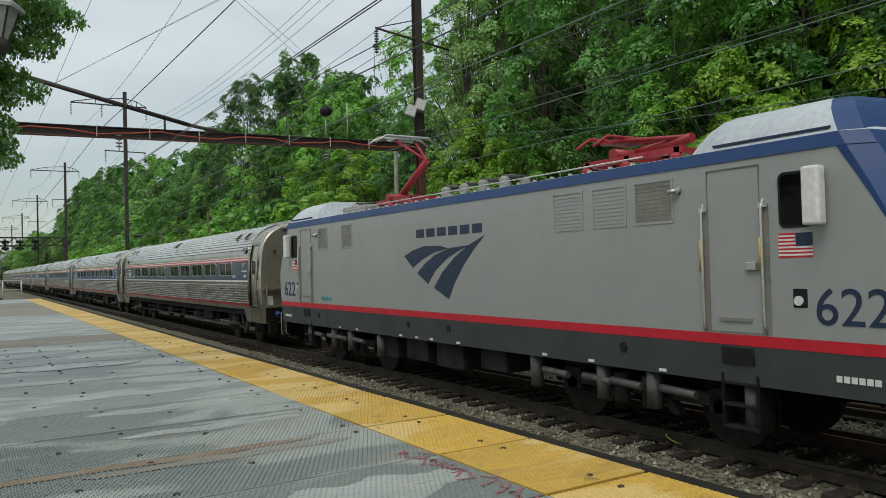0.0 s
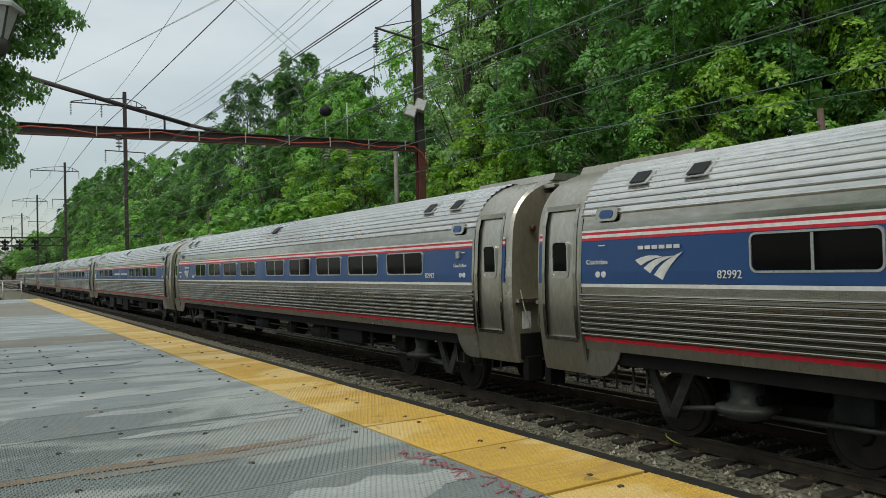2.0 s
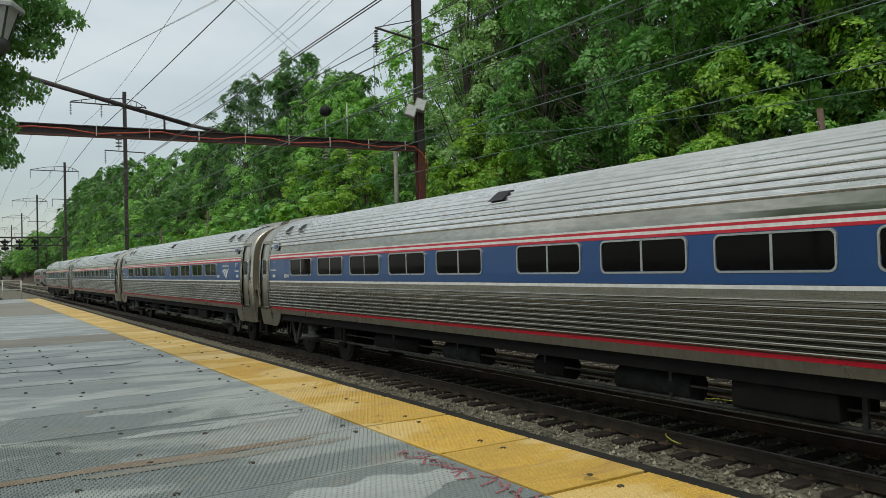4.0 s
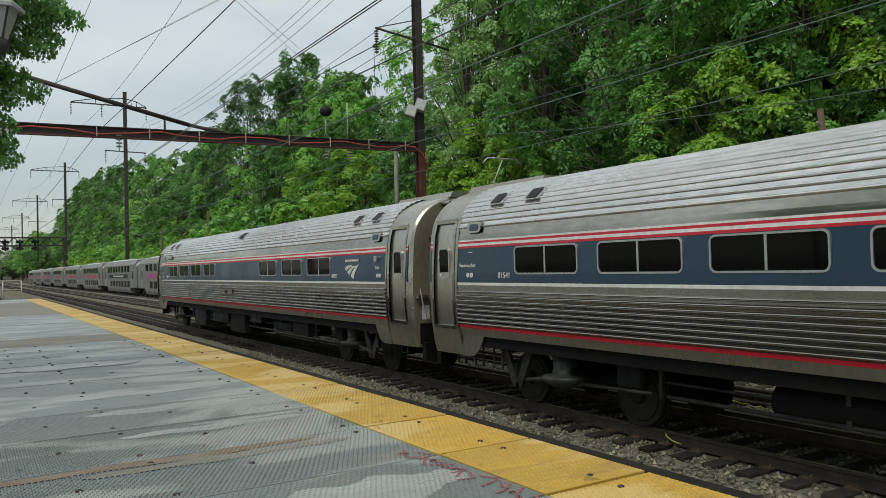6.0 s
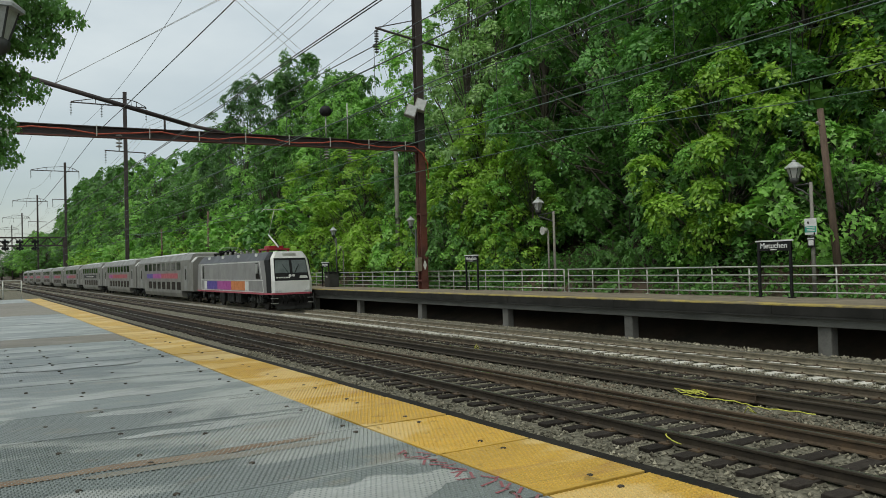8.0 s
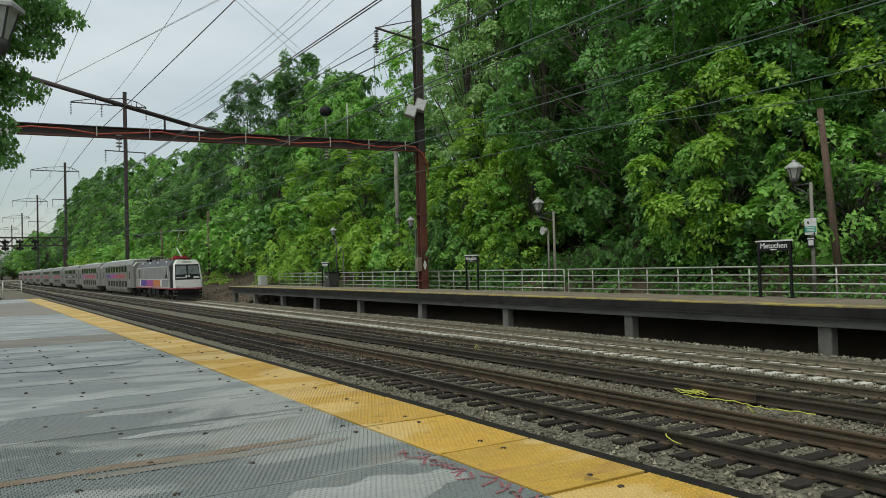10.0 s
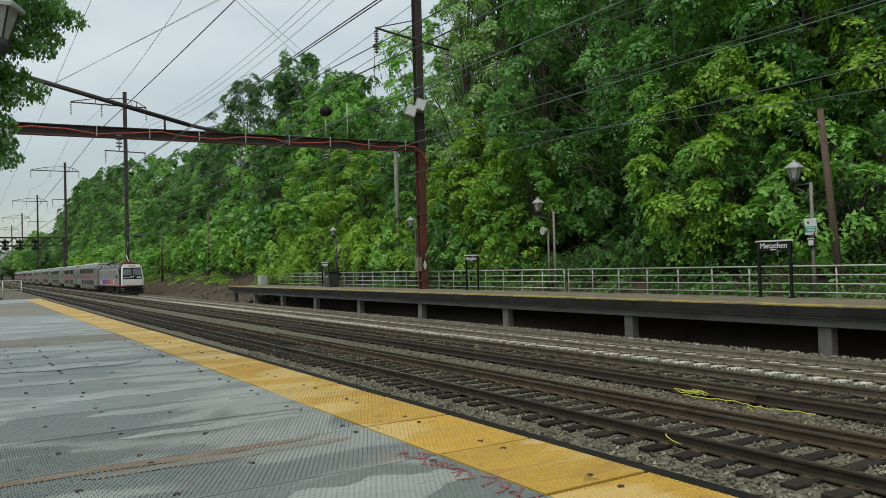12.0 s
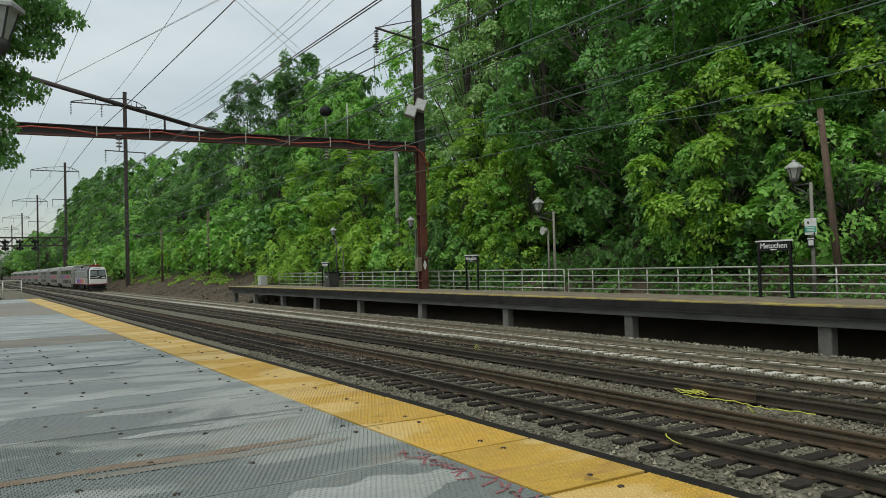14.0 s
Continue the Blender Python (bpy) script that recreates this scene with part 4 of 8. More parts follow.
def build_woods():
    y = -24.0
    while y < 330:
        for row, xr in enumerate(((28.5, 31), (34, 38), (41, 47))):
            x = rt.uniform(*xr)
            yy = y + rt.uniform(-1.5, 1.5) + row * 2
            x += 2.8 if row == 0 and 8 < yy < 22 else 0.0
            if row and 0.585 < x / max(yy, 1) < 0.74:
                continue
            if row == 2 and not (44 < y < 70):
                continue
            z = bank(x, yy)
            k = rt.choice((1, 1, 3, 3, 0)) if y > 62 else rt.choice((0, 0, 1, 1, 2, 3, 4)) if row == 0 else rt.choice((0, 0, 2, 2, 4, 1))
            if row == 0 and k == 4 and yy < 30:
                k = 1
            hgt = (top_at(yy * 30 / x) * (x / 30) ** 0.6 * 1.08 - z) * rt.uniform(0.88, 1.04) if row else (top_at(yy) - z) * rt.uniform(0.55, 0.95)
            if row and 104 < yy < 130:
                hgt *= 0.74
            if row == 0 and 49 < yy < 62:
                hgt = min(hgt, 11.5)
            if row == 0 and 22.5 < yy < 49 or row < 2 and 92 < yy < 107:
                continue
            # Trees at low y stand out of view, kept to block light and reflections.
            plant((KINDS if 12 < yy < 58 and row == 0 else KINDS_MID if (52 if row else 14) < yy < 125 and row < 2 else KINDS_FAR)[k], x, yy, z - 0.2, hgt / 20.0, rt.uniform(0, 360), LABELS[k], wide=1.0 if hgt > 14 else 1.2)
        y += rt.uniform(4.2, 6.0) * (1.0 if y < 70 else 1.35 if y < 130 else 2.2)
    # the big dark maple with a hollow under its skirts, and the thin pale trees beside it
    plant(MAPLE, 30.2, 29.0, bank(30.2, 29.0) - 0.2, 0.88, 15, "large deep green maple with layered drooping sprays")
    plant(MAPLE, 34.0, 21.5, bank(34.0, 21.5) - 0.2, 1.05, 130, "large deep green maple with layered drooping sprays")
    plant(DARK_MAPLE, 32.8, 103.0, bank(32.8, 103.0) - 0.2, 1.23, 70, "tall dark green maple standing over the wood", wide=0.85)
    plant(KINDS_MID[0], 33.0, 71.0, bank(33.0, 71.0) - 0.2, 0.88, 20, LABELS[0])
    plant(KINDS_MID[0], 34.0, 79.0, bank(34.0, 79.0) - 0.2, 0.98, 220, LABELS[0])
    plant(DARK_MAPLE, 34.5, 90.0, bank(34.5, 90.0) - 0.2, 1.10, 190, "tall dark green maple standing over the wood", wide=0.7)
    for x, y0, sc, rot in ((28.8, 41.8, 0.95, 0), (32.6, 46.5, 0.9, 90), (30.8, 37.5, 1.05, 200), (30.0, 40.8, 0.8, 300), (33.0, 43.5, 1.0, 150)):
        plant(POPLAR, x, y0, bank(x, y0) - 0.2, sc, rot, "tall thin pale-leaved tree with sky between its boughs")
    # understory that closes the hollow, its shade put into darker leaf colour
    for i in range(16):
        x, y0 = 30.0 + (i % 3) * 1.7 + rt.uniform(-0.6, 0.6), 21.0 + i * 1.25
        plant(BUSHES[2], x, y0, bank(x, y0) - 0.2, rt.uniform(1.0, 1.5), rt.uniform(0, 360), "bush under the maple, leaves darkened for shade", "bush", "bush")
    for y0 in np.arange(-12, 68, 1.9):
        # Near and hollow bushes take darker leaves in place of canopy shade.
        k = rt.choice((0, 0, 1, 1, 2)) if y0 > 32 else rt.choice((2, 2, 2, 0))
        x = rt.uniform(24.9, 27.2) + (2.6 if 11.5 < y0 < 19 else 0.0)
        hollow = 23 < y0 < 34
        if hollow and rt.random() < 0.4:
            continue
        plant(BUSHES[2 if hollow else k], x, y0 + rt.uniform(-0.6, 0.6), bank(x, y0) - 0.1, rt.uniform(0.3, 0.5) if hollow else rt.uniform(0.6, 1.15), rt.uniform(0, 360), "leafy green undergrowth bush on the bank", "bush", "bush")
    for y0 in np.arange(66, 240, 3.6):
        k = rt.choice((0, 0, 1, 2))
        x = rt.uniform(27.6, 30.5) if y0 < 130 else rt.uniform(25.8, 29)
        plant(BUSHES_FAR[k], x, y0, bank(x, y0) - 0.1, rt.uniform(0.9, 1.8), rt.uniform(0, 360), "leafy green undergrowth bush on the bank", "bush", "bush")
    # a closing row at the near end of the bank, partly unseen and there to block light, and slim young trees between
    # the rows
    for x, y0, h, k in ((33, 6, 19, 0), (36, 12, 21, 2), (41, 20, 20, 1), (38, 3, 20, 1), (32, 14, 16, 4), (31.5, 20, 15, 1)):
        plant(KINDS_FAR[k] if x > 38 or y0 < 10 else KINDS[k], x, y0, bank(x, y0) - 0.2, h / 20.0, rt.uniform(0, 360), LABELS[k], wide=1.15)
    for y0 in np.arange(2, 70, 4.6):
        k = rt.choice((0, 1, 3, 4)) if y0 > 36 else rt.choice((1, 3, 1, 0))
        if y0 < 33 and rt.random() < 0.4 or 21 < y0 < 33:
            continue
        x = rt.uniform(27.0, 28.4) + (3.5 if 9 < y0 < 19 else 0.0)
        plant(KINDS_MID[k], x, y0 + rt.uniform(-1.2, 1.2), bank(x, y0) - 0.2, rt.uniform(0.32, 0.52), rt.uniform(0, 360), "slim young green tree at the front of the wood", wide=1.35)
    plant(LIME, 27.2, 20.8, bank(27.2, 20.8) - 0.2, 0.98, 40, "bright lime green young tree behind the railing")
    plant(LIME, 27.6, 36.5, bank(27.6, 36.5) - 0.2, 0.85, 160, "bright lime green young tree behind the railing")
    plant(LIME, 28.0, 40.5, bank(28.0, 40.5) - 0.2, 0.95, 250, "bright lime green young tree behind the railing")
    for y0 in np.arange(338, 560, 11.0):
        for x in (rt.uniform(25, 28), rt.uniform(31, 38)):
            k = rt.choice((1, 3, 1, 0))
            plant(KINDS_FAR[k], x, y0 + rt.uniform(-4, 4), bank(x, y0) - 0.2, rt.uniform(0.7, 1.0), rt.uniform(0, 360), LABELS[k], wide=1.5)
    # far trees that close the line of sight down the railway
    for i in range(22):
        x, y0 = -70 + i * 4.6 + rt.uniform(-2, 2), 560 + rt.uniform(-30, 40)
        k = rt.choice((0, 1, 2, 3))
        plant(KINDS_FAR[k], x, y0, -0.7, rt.uniform(0.75, 1.05), rt.uniform(0, 360), "distant green tree beyond the end of the straight", wide=1.6)
    for i in range(10):
        x, y0 = rt.uniform(-16, -9), 110 + i * 38
        k = rt.choice((0, 1, 3))
        plant(KINDS_FAR[k], x, y0, -0.7, rt.uniform(0.6, 0.8), rt.uniform(0, 360), "green trackside tree beyond the platform", wide=1.2)


def build_ground_cover():
    """Ivy and weeds that carpet the bank behind the railing."""
    rng = np.random.default_rng(3)
    cl = []
    for i in range(760):
        y = rng.uniform(-4, 130) if i < 420 else rng.uniform(-4, 48)
        x = rng.uniform(23.6, 28.6) if y < 66 else rng.uniform(27.4, 30)
        cl.append((x, y, bank(x, y) + 0.05, rng.uniform(0.45, 0.95)))
    me = leaf_cloud("ground_cover", 44, cl, 44000, 0.105, LEAF_WOOD, 0.2)
    return tagged(new("ground_cover", me), "low green ivy and weeds covering the bank", "ground cover", kind="stuff")


def build_bank_stones():
    """Loose stones and clods on the bare foot of the bank beyond the platform."""
    rng = np.random.default_rng(14)
    base = np.array([(1, 0, 0), (-1, 0, 0), (0, 1, 0), (0, -1, 0), (0, 0, 1), (0, 0, -1)], float)
    faces0 = np.array([(0, 2, 4), (2, 1, 4), (1, 3, 4), (3, 0, 4), (2, 0, 5), (1, 2, 5), (3, 1, 5), (0, 3, 5)])
    n = 4200
    y = 58 + 95 * rng.random(n) ** 1.4
    x = rng.uniform(20.6, 27.4, n)
    z = np.array([bank(a, b) for a, b in zip(x, y)])
    size = rng.uniform(0.03, 0.08, n) * rng.uniform(0.6, 1.9, n)
    verts = base[None] * rng.uniform(0.65, 1.3, (n, 6, 3)) * size[:, None, None] + rng.normal(0, 0.2, (n, 6, 3)) * size[:, None, None]
    verts += np.stack([x, y, z + 0.02], 1)[:, None]
    faces = (faces0[None] + 6 * np.arange(n)[:, None, None]).reshape(-1, 3)
    me = bpy.data.meshes.new("bank_stones")
    me.from_pydata(verts.reshape(-1, 3).tolist(), [], faces.tolist())
    me.materials.append(STONE_BROWN)
    tagged(new("bank_stones", me), "loose stones and clods on the bare bank foot", "stones", kind="stuff")
    cl = []
    for _ in range(60):
        q = rng.uniform(60, 150)
        p = rng.uniform(23.5, 27.6)
        cl.append((p, q, bank(p, q) + 0.05, rng.uniform(0.3, 0.9)))
    weeds = leaf_cloud("bank_weeds", 45, cl, 4500, 0.13, LEAF_LIME, 0.2)
    tagged(new("bank_weeds", weeds), "patches of light green weeds on the bare bank", "weeds", kind="stuff")


build_woods()
build_ground_cover()
build_bank_stones()


# ---- coaches ----
def side_x(z):
    """Half width of the tube-shaped coach body at height z."""
    pts = [(0.80, 1.44), (1.0, 1.49), (1.4, 1.545), (1.9, 1.575), (2.3, 1.575), (2.8, 1.54), (3.0, 1.525), (3.1, 1.51), (3.2, 1.49), (3.3, 1.465), (3.4, 1.425), (3.5, 1.37), (3.6, 1.295), (3.7, 1.20), (3.8, 1.07), (3.9, 0.89), (3.98, 0.68), (4.04, 0.42), (4.07, 0.0)]
    for (a, p), (b, q) in zip(pts, pts[1:]):
        if a <= z <= b:
            return p + (q - p) * (z - a) / (b - a)
    return 0.0


def arc(z0, z1, n):
    return [(side_x(z0 + (z1 - z0) * i / n), z0 + (z1 - z0) * i / n) for i in range(n + 1)]


def fluted(z0, z1, n, depth=0.032):
    """Profile with n rounded flutes between two heights."""
    out = []
    for i in range(n):
        for f, d in ((0.0, 0.0), (0.10, 0.55), (0.22, 0.95), (0.34, 1.0), (0.46, 0.8), (0.58, 0.3), (0.64, 0.0)):
            z = z0 + (z1 - z0) * (i + f) / n
            out.append((side_x(z) + d * depth, z))
    out.append((side_x(z1), z1))
    return out


ROOF_RIBS = []
for i in range(13):
    for f, d in ((0.0, 0.0), (0.1, 0.012), (0.25, 0.020), (0.4, 0.012), (0.5, 0.0)):
        a = 0.16 + (i + f) * (math.pi / 2 - 0.18) / 13
        ROOF_RIBS.append(((1.50 + d) * math.cos(a) ** 0.78, 3.04 + (1.03 + d) * math.sin(a) ** 1.05))
ROOF_RIBS.append((0.0, 4.07))


def both(fn):
    for s in (-1, 1):
        fn(s)


def wheelset_bogie(parent, yc, base=2.6, r=0.46, frame_mat=None):
    bg = part("bogie", box(bmesh.new(), -1.0, 1.0, yc - base / 2 - 0.55, yc + base / 2 + 0.55, 0.52, 0.74, 0.04), frame_mat or UNDER, parent, "sooty shade-dark steel bogie frame")
    for dy in (-base / 2, base / 2):
        bm = bmesh.new()
        for s in (-1, 1):
            rod(bm, (s * 0.68, yc + dy, r), (s * 0.82, yc + dy, r), r, n=24)
            rod(bm, (s * 0.66, yc + dy, r), (s * 0.70, yc + dy, r), r + 0.025, n=24)
        rod(bm, (-0.7, yc + dy, r), (0.7, yc + dy, r), 0.09, n=10)
        part("wheelset", bm, WHEEL, bg, "worn steel wheels on an axle")
        for s in (-1, 1):
            bm = bmesh.new()
            rod(bm, (s * 0.82, yc + dy, r), (s * 1.12, yc + dy, r), 0.15, 0.12, n=12)
            box(bm, min(s * 0.9, s * 1.12), max(s * 0.9, s * 1.12), yc + dy - 0.2, yc + dy + 0.2, r - 0.1, r + 0.26, 0.03)
            part("axle_box", bm, UNDER_GREY, bg)
    for s in (-1, 1):
        bm = bmesh.new()
        xa, xb = sorted((s * 0.95, s * 1.10))
        box(bm, xa, xb, yc - base / 2 - 0.3, yc + base / 2 + 0.3, 0.55, 0.72, 0.03)
        for e in (-1, 1):
            slab(bm, [(xa, yc + e * 0.2, 0.86), (xa, yc + e * 0.34, 0.86), (xa, yc + e * 0.75, 0.36), (xa, yc + e * 0.6, 0.36)], xb - xa)
        rod(bm, (s * 1.16, yc - 0.28, 0.42), (s * 1.16, yc - 0.28, 0.86), 0.13, n=10)
        rod(bm, (s * 1.16, yc + 0.28, 0.42), (s * 1.16, yc + 0.28, 0.86), 0.13, n=10)
        part("side_frame", bm, UNDER_PIPE, bg)
    return bg


def inboard_bogie(parent, yc, out, base=2.6, r=0.46):
    """A truck framed between its wheels, with air springs on the bolster ends and anchor brackets; out points to the coach end."""
    bg = part("bogie", box(bmesh.new(), -0.62, 0.62, yc - base / 2 - 0.45, yc + base / 2 + 0.45, 0.44, 0.66, 0.04), UNDER, parent, "sooty shade-dark inboard bogie frame")
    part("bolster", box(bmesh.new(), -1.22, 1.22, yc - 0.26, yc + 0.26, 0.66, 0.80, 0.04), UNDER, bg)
    for dy in (-base / 2, base / 2):
        for s in (-1, 1):
            bm = bmesh.new()
            rod(bm, (s * 0.68, yc + dy, r), (s * 0.82, yc + dy, r), r, n=28)
            rod(bm, (s * 0.82, yc + dy, r), (s * 0.835, yc + dy, r), r - 0.07, r - 0.09, n=28)
            rod(bm, (s * 0.66, yc + dy, r), (s * 0.70, yc + dy, r), r + 0.025, n=28)
            wh = part("wheel", bm, WHEEL, bg, "worn steel wheel")
            bm = bmesh.new()
            rod(bm, (s * 0.83, yc + dy, r), (s * 0.90, yc + dy, r), 0.13, 0.10, n=14)
            part("hub", bm, UNDER_GREY, wh)
        bm = bmesh.new()
        rod(bm, (-0.66, yc + dy, r), (0.66, yc + dy, r), 0.09, n=10)
        part("axle", bm, WHEEL, bg)
    for s in (-1, 1):
        bm = bmesh.new()
        lathe(bm, (s * 1.13, yc), [(0.46, 0.10), (0.50, 0.26), (0.57, 0.37), (0.63, 0.40), (0.66, 0.38), (0.68, 0.24), (0.78, 0.20), (1.0, 0.22)], 18)
        part("air_spring", bm, UNDER_PIPE, bg, "grey bowl-shaped air spring")
        xa = s * 1.20
        bm = bmesh.new()
        q = yc + out * 1.15
        for e in (-1, 1):
            slab(bm, [(xa, q + e * 0.46, 1.02), (xa, q + e * 0.28, 1.02), (xa, q - e * 0.05, 0.36), (xa, q + e * 0.11, 0.34)], s * 0.07)
        part("anchor_bracket", bm, UNDER_PIPE, bg, "grey V-shaped anchor bracket")
        bm = bmesh.new()
        rod(bm, (s * 1.22, q, 0.46), (s * 1.22, yc + out * 0.2, 0.60), 0.035)
        rod(bm, (s * 1.16, yc - out * 0.3, 0.56), (s * 1.16, yc - out * 1.9, 0.60), 0.03)
        part("anchor_rod", bm, UNDER_PIPE, bg)
        bm = bmesh.new()
        box(bm, *sorted((s * 0.90, s * 1.04)), yc - out * base / 2 - 0.24, yc - out * base / 2 + 0.24, 0.60, 0.98, 0.03)
        part("brake_unit", bm, UNDER_GREY, bg)
    return bg


LEN = 26.01
Z_BAND0, Z_BAND1 = 2.19, 2.82
WIN_Z0, WIN_Z1 = 2.33, 2.81


def rounded(y0, y1, z0, z1, r, n=4):
    pts = []
    for cy, cz, a0 in ((y1 - r, z0 + r, -90), (y1 - r, z1 - r, 0), (y0 + r, z1 - r, 90), (y0 + r, z0 + r, 180)):
        for i in range(n + 1):
            a = radians(a0 + 90 * i / n)
            pts.append((cy + r * math.cos(a), cz + r * math.sin(a)))
    return pts


def ring(bm, outer, inner, xo, xi, s):
    """A raised frame between two outlines in the side wall, from depth xi out to xo."""
    n = len(outer)
    V = lambda pts, x: [bm.verts.new((s * x, y, z)) for y, z in pts]
    a, b, c, d = V(outer, xi), V(outer, xo), V(inner, xo), V(inner, xi)
    for p, q in ((a, b), (b, c), (c, d)):
        for i in range(n):
            bm.faces.new([p[i], p[(i + 1) % n], q[(i + 1) % n], q[i]])


def coach_window(parent, y0, y1, s, z0=WIN_Z0, z1=WIN_Z1, split=True, r=0.09):
    x = side_x((z0 + z1) / 2)
    bm = bmesh.new()
    ring(bm, rounded(y0, y1, z0, z1, r), rounded(y0 + 0.026, y1 - 0.026, z0 + 0.026, z1 - 0.026, r - 0.02), x + 0.022, x - 0.05, s)
    if split:
        ym = (y0 + y1) / 2
        box(bm, *sorted((s * (x - 0.02), s * (x + 0.012))), ym - 0.018, ym + 0.018, z0 + 0.03, z1 - 0.03)
    fr = part("window", bm, ALU, parent, "bright aluminium window frame")
    bm = bmesh.new()
    pts = rounded(y0 + 0.015, y1 - 0.015, z0 + 0.015, z1 - 0.015, r - 0.01)
    slab(bm, [(s * (x + 0.004), y, z) for y, z in pts], -s * 0.03)
    part("pane", bm, GLASS_DARK, fr, "dark tinted glass pane")


def end_door(parent, yc, s, outward):
    w, z0, z1 = 0.37, 1.34, 3.36
    bm = bmesh.new()
    prof = [(s * (side_x(z) - 0.035), z) for z in [z0 + (z1 - z0) * i / 8 for i in range(9)]]
    strip(bm, prof, yc - w, yc + w, True)
    dr = part("door", bm, STEEL_DOOR, parent, "plain stainless vestibule door")
    bm = bmesh.new()
    for e in (-1, 1):
        pr = [(s * (side_x(z) + 0.012), z) for z in [z0 + (z1 - z0) * i / 8 for i in range(9)]]
        strip(bm, pr, yc + e * w - 0.035, yc + e * w + 0.035)
        strip(bm, [(s * (side_x(z) - 0.05), z) for z in [z0 + (z1 - z0) * i / 8 for i in range(9)]], yc + e * w - 0.036, yc + e * w + 0.036)
    box(bm, *sorted((s * (side_x(z1) - 0.06), s * (side_x(z1) + 0.015))), yc - w, yc + w, z1 - 0.03, z1 + 0.05)
    box(bm, *sorted((s * (side_x(z0) - 0.06), s * (side_x(z0) + 0.02))), yc - w, yc + w, z0 - 0.05, z0 + 0.01)
    part("door_frame", bm, STEEL, dr)
    x = side_x(2.52)
    bm = bmesh.new()
    ring(bm, rounded(yc - 0.2, yc + 0.2, 2.26, 2.86, 0.09), rounded(yc - 0.165, yc + 0.165, 2.295, 2.825, 0.07), x - 0.012, x - 0.06, s)
    part("window_frame", bm, ALU, dr)
    bm = bmesh.new()
    slab(bm, [(s * (x - 0.025), y, z) for y, z in rounded(yc - 0.18, yc + 0.18, 2.28, 2.84, 0.08)], -s * 0.02)
    part("pane", bm, GLASS_DARK, dr, "dark door glass")


STROKES = (((0, 0.72), (0.12, 0.50), (0.25, 0.65), (0.42, 0.77), (0.60, 0.82), (0.48, 0.88), (0.28, 0.89), (0.12, 0.82)),
           ((0.18, 0.40), (0.32, 0.20), (0.42, 0.44), (0.56, 0.64), (0.72, 0.78), (0.86, 0.86), (0.62, 0.83), (0.42, 0.72), (0.29, 0.57)),
           ((0.40, 0.13), (0.58, -0.06), (0.66, 0.24), (0.76, 0.52), (0.88, 0.78), (1.0, 1.0), (0.82, 0.85), (0.66, 0.66), (0.51, 0.41)))


def swoosh(parent, y, z, w, h, s, x, material):
    """Three plain sail-like strokes, in place of the railway's mark; y and z are its middle."""
    for stroke in STROKES:
        bm = bmesh.new()
        slab(bm, [(x, y + s * (u - 0.5) * w, z + (v - 0.47) * h) for u, v in stroke], s * 0.006)
        part("emblem", bm, material, parent, "plain sail-shaped emblem stroke")


def bars(parent, y0, y1, z0, z1, s, x, material, n):
    bm = bmesh.new()
    w = (y1 - y0) / n
    for i in range(n):
        box(bm, *sorted((s * x, s * (x + 0.006))), y0 + i * w + w * 0.12, y0 + (i + 1) * w - w * 0.12, z0, z1)
    part("marking", bm, material, parent, "plain lettering bars")


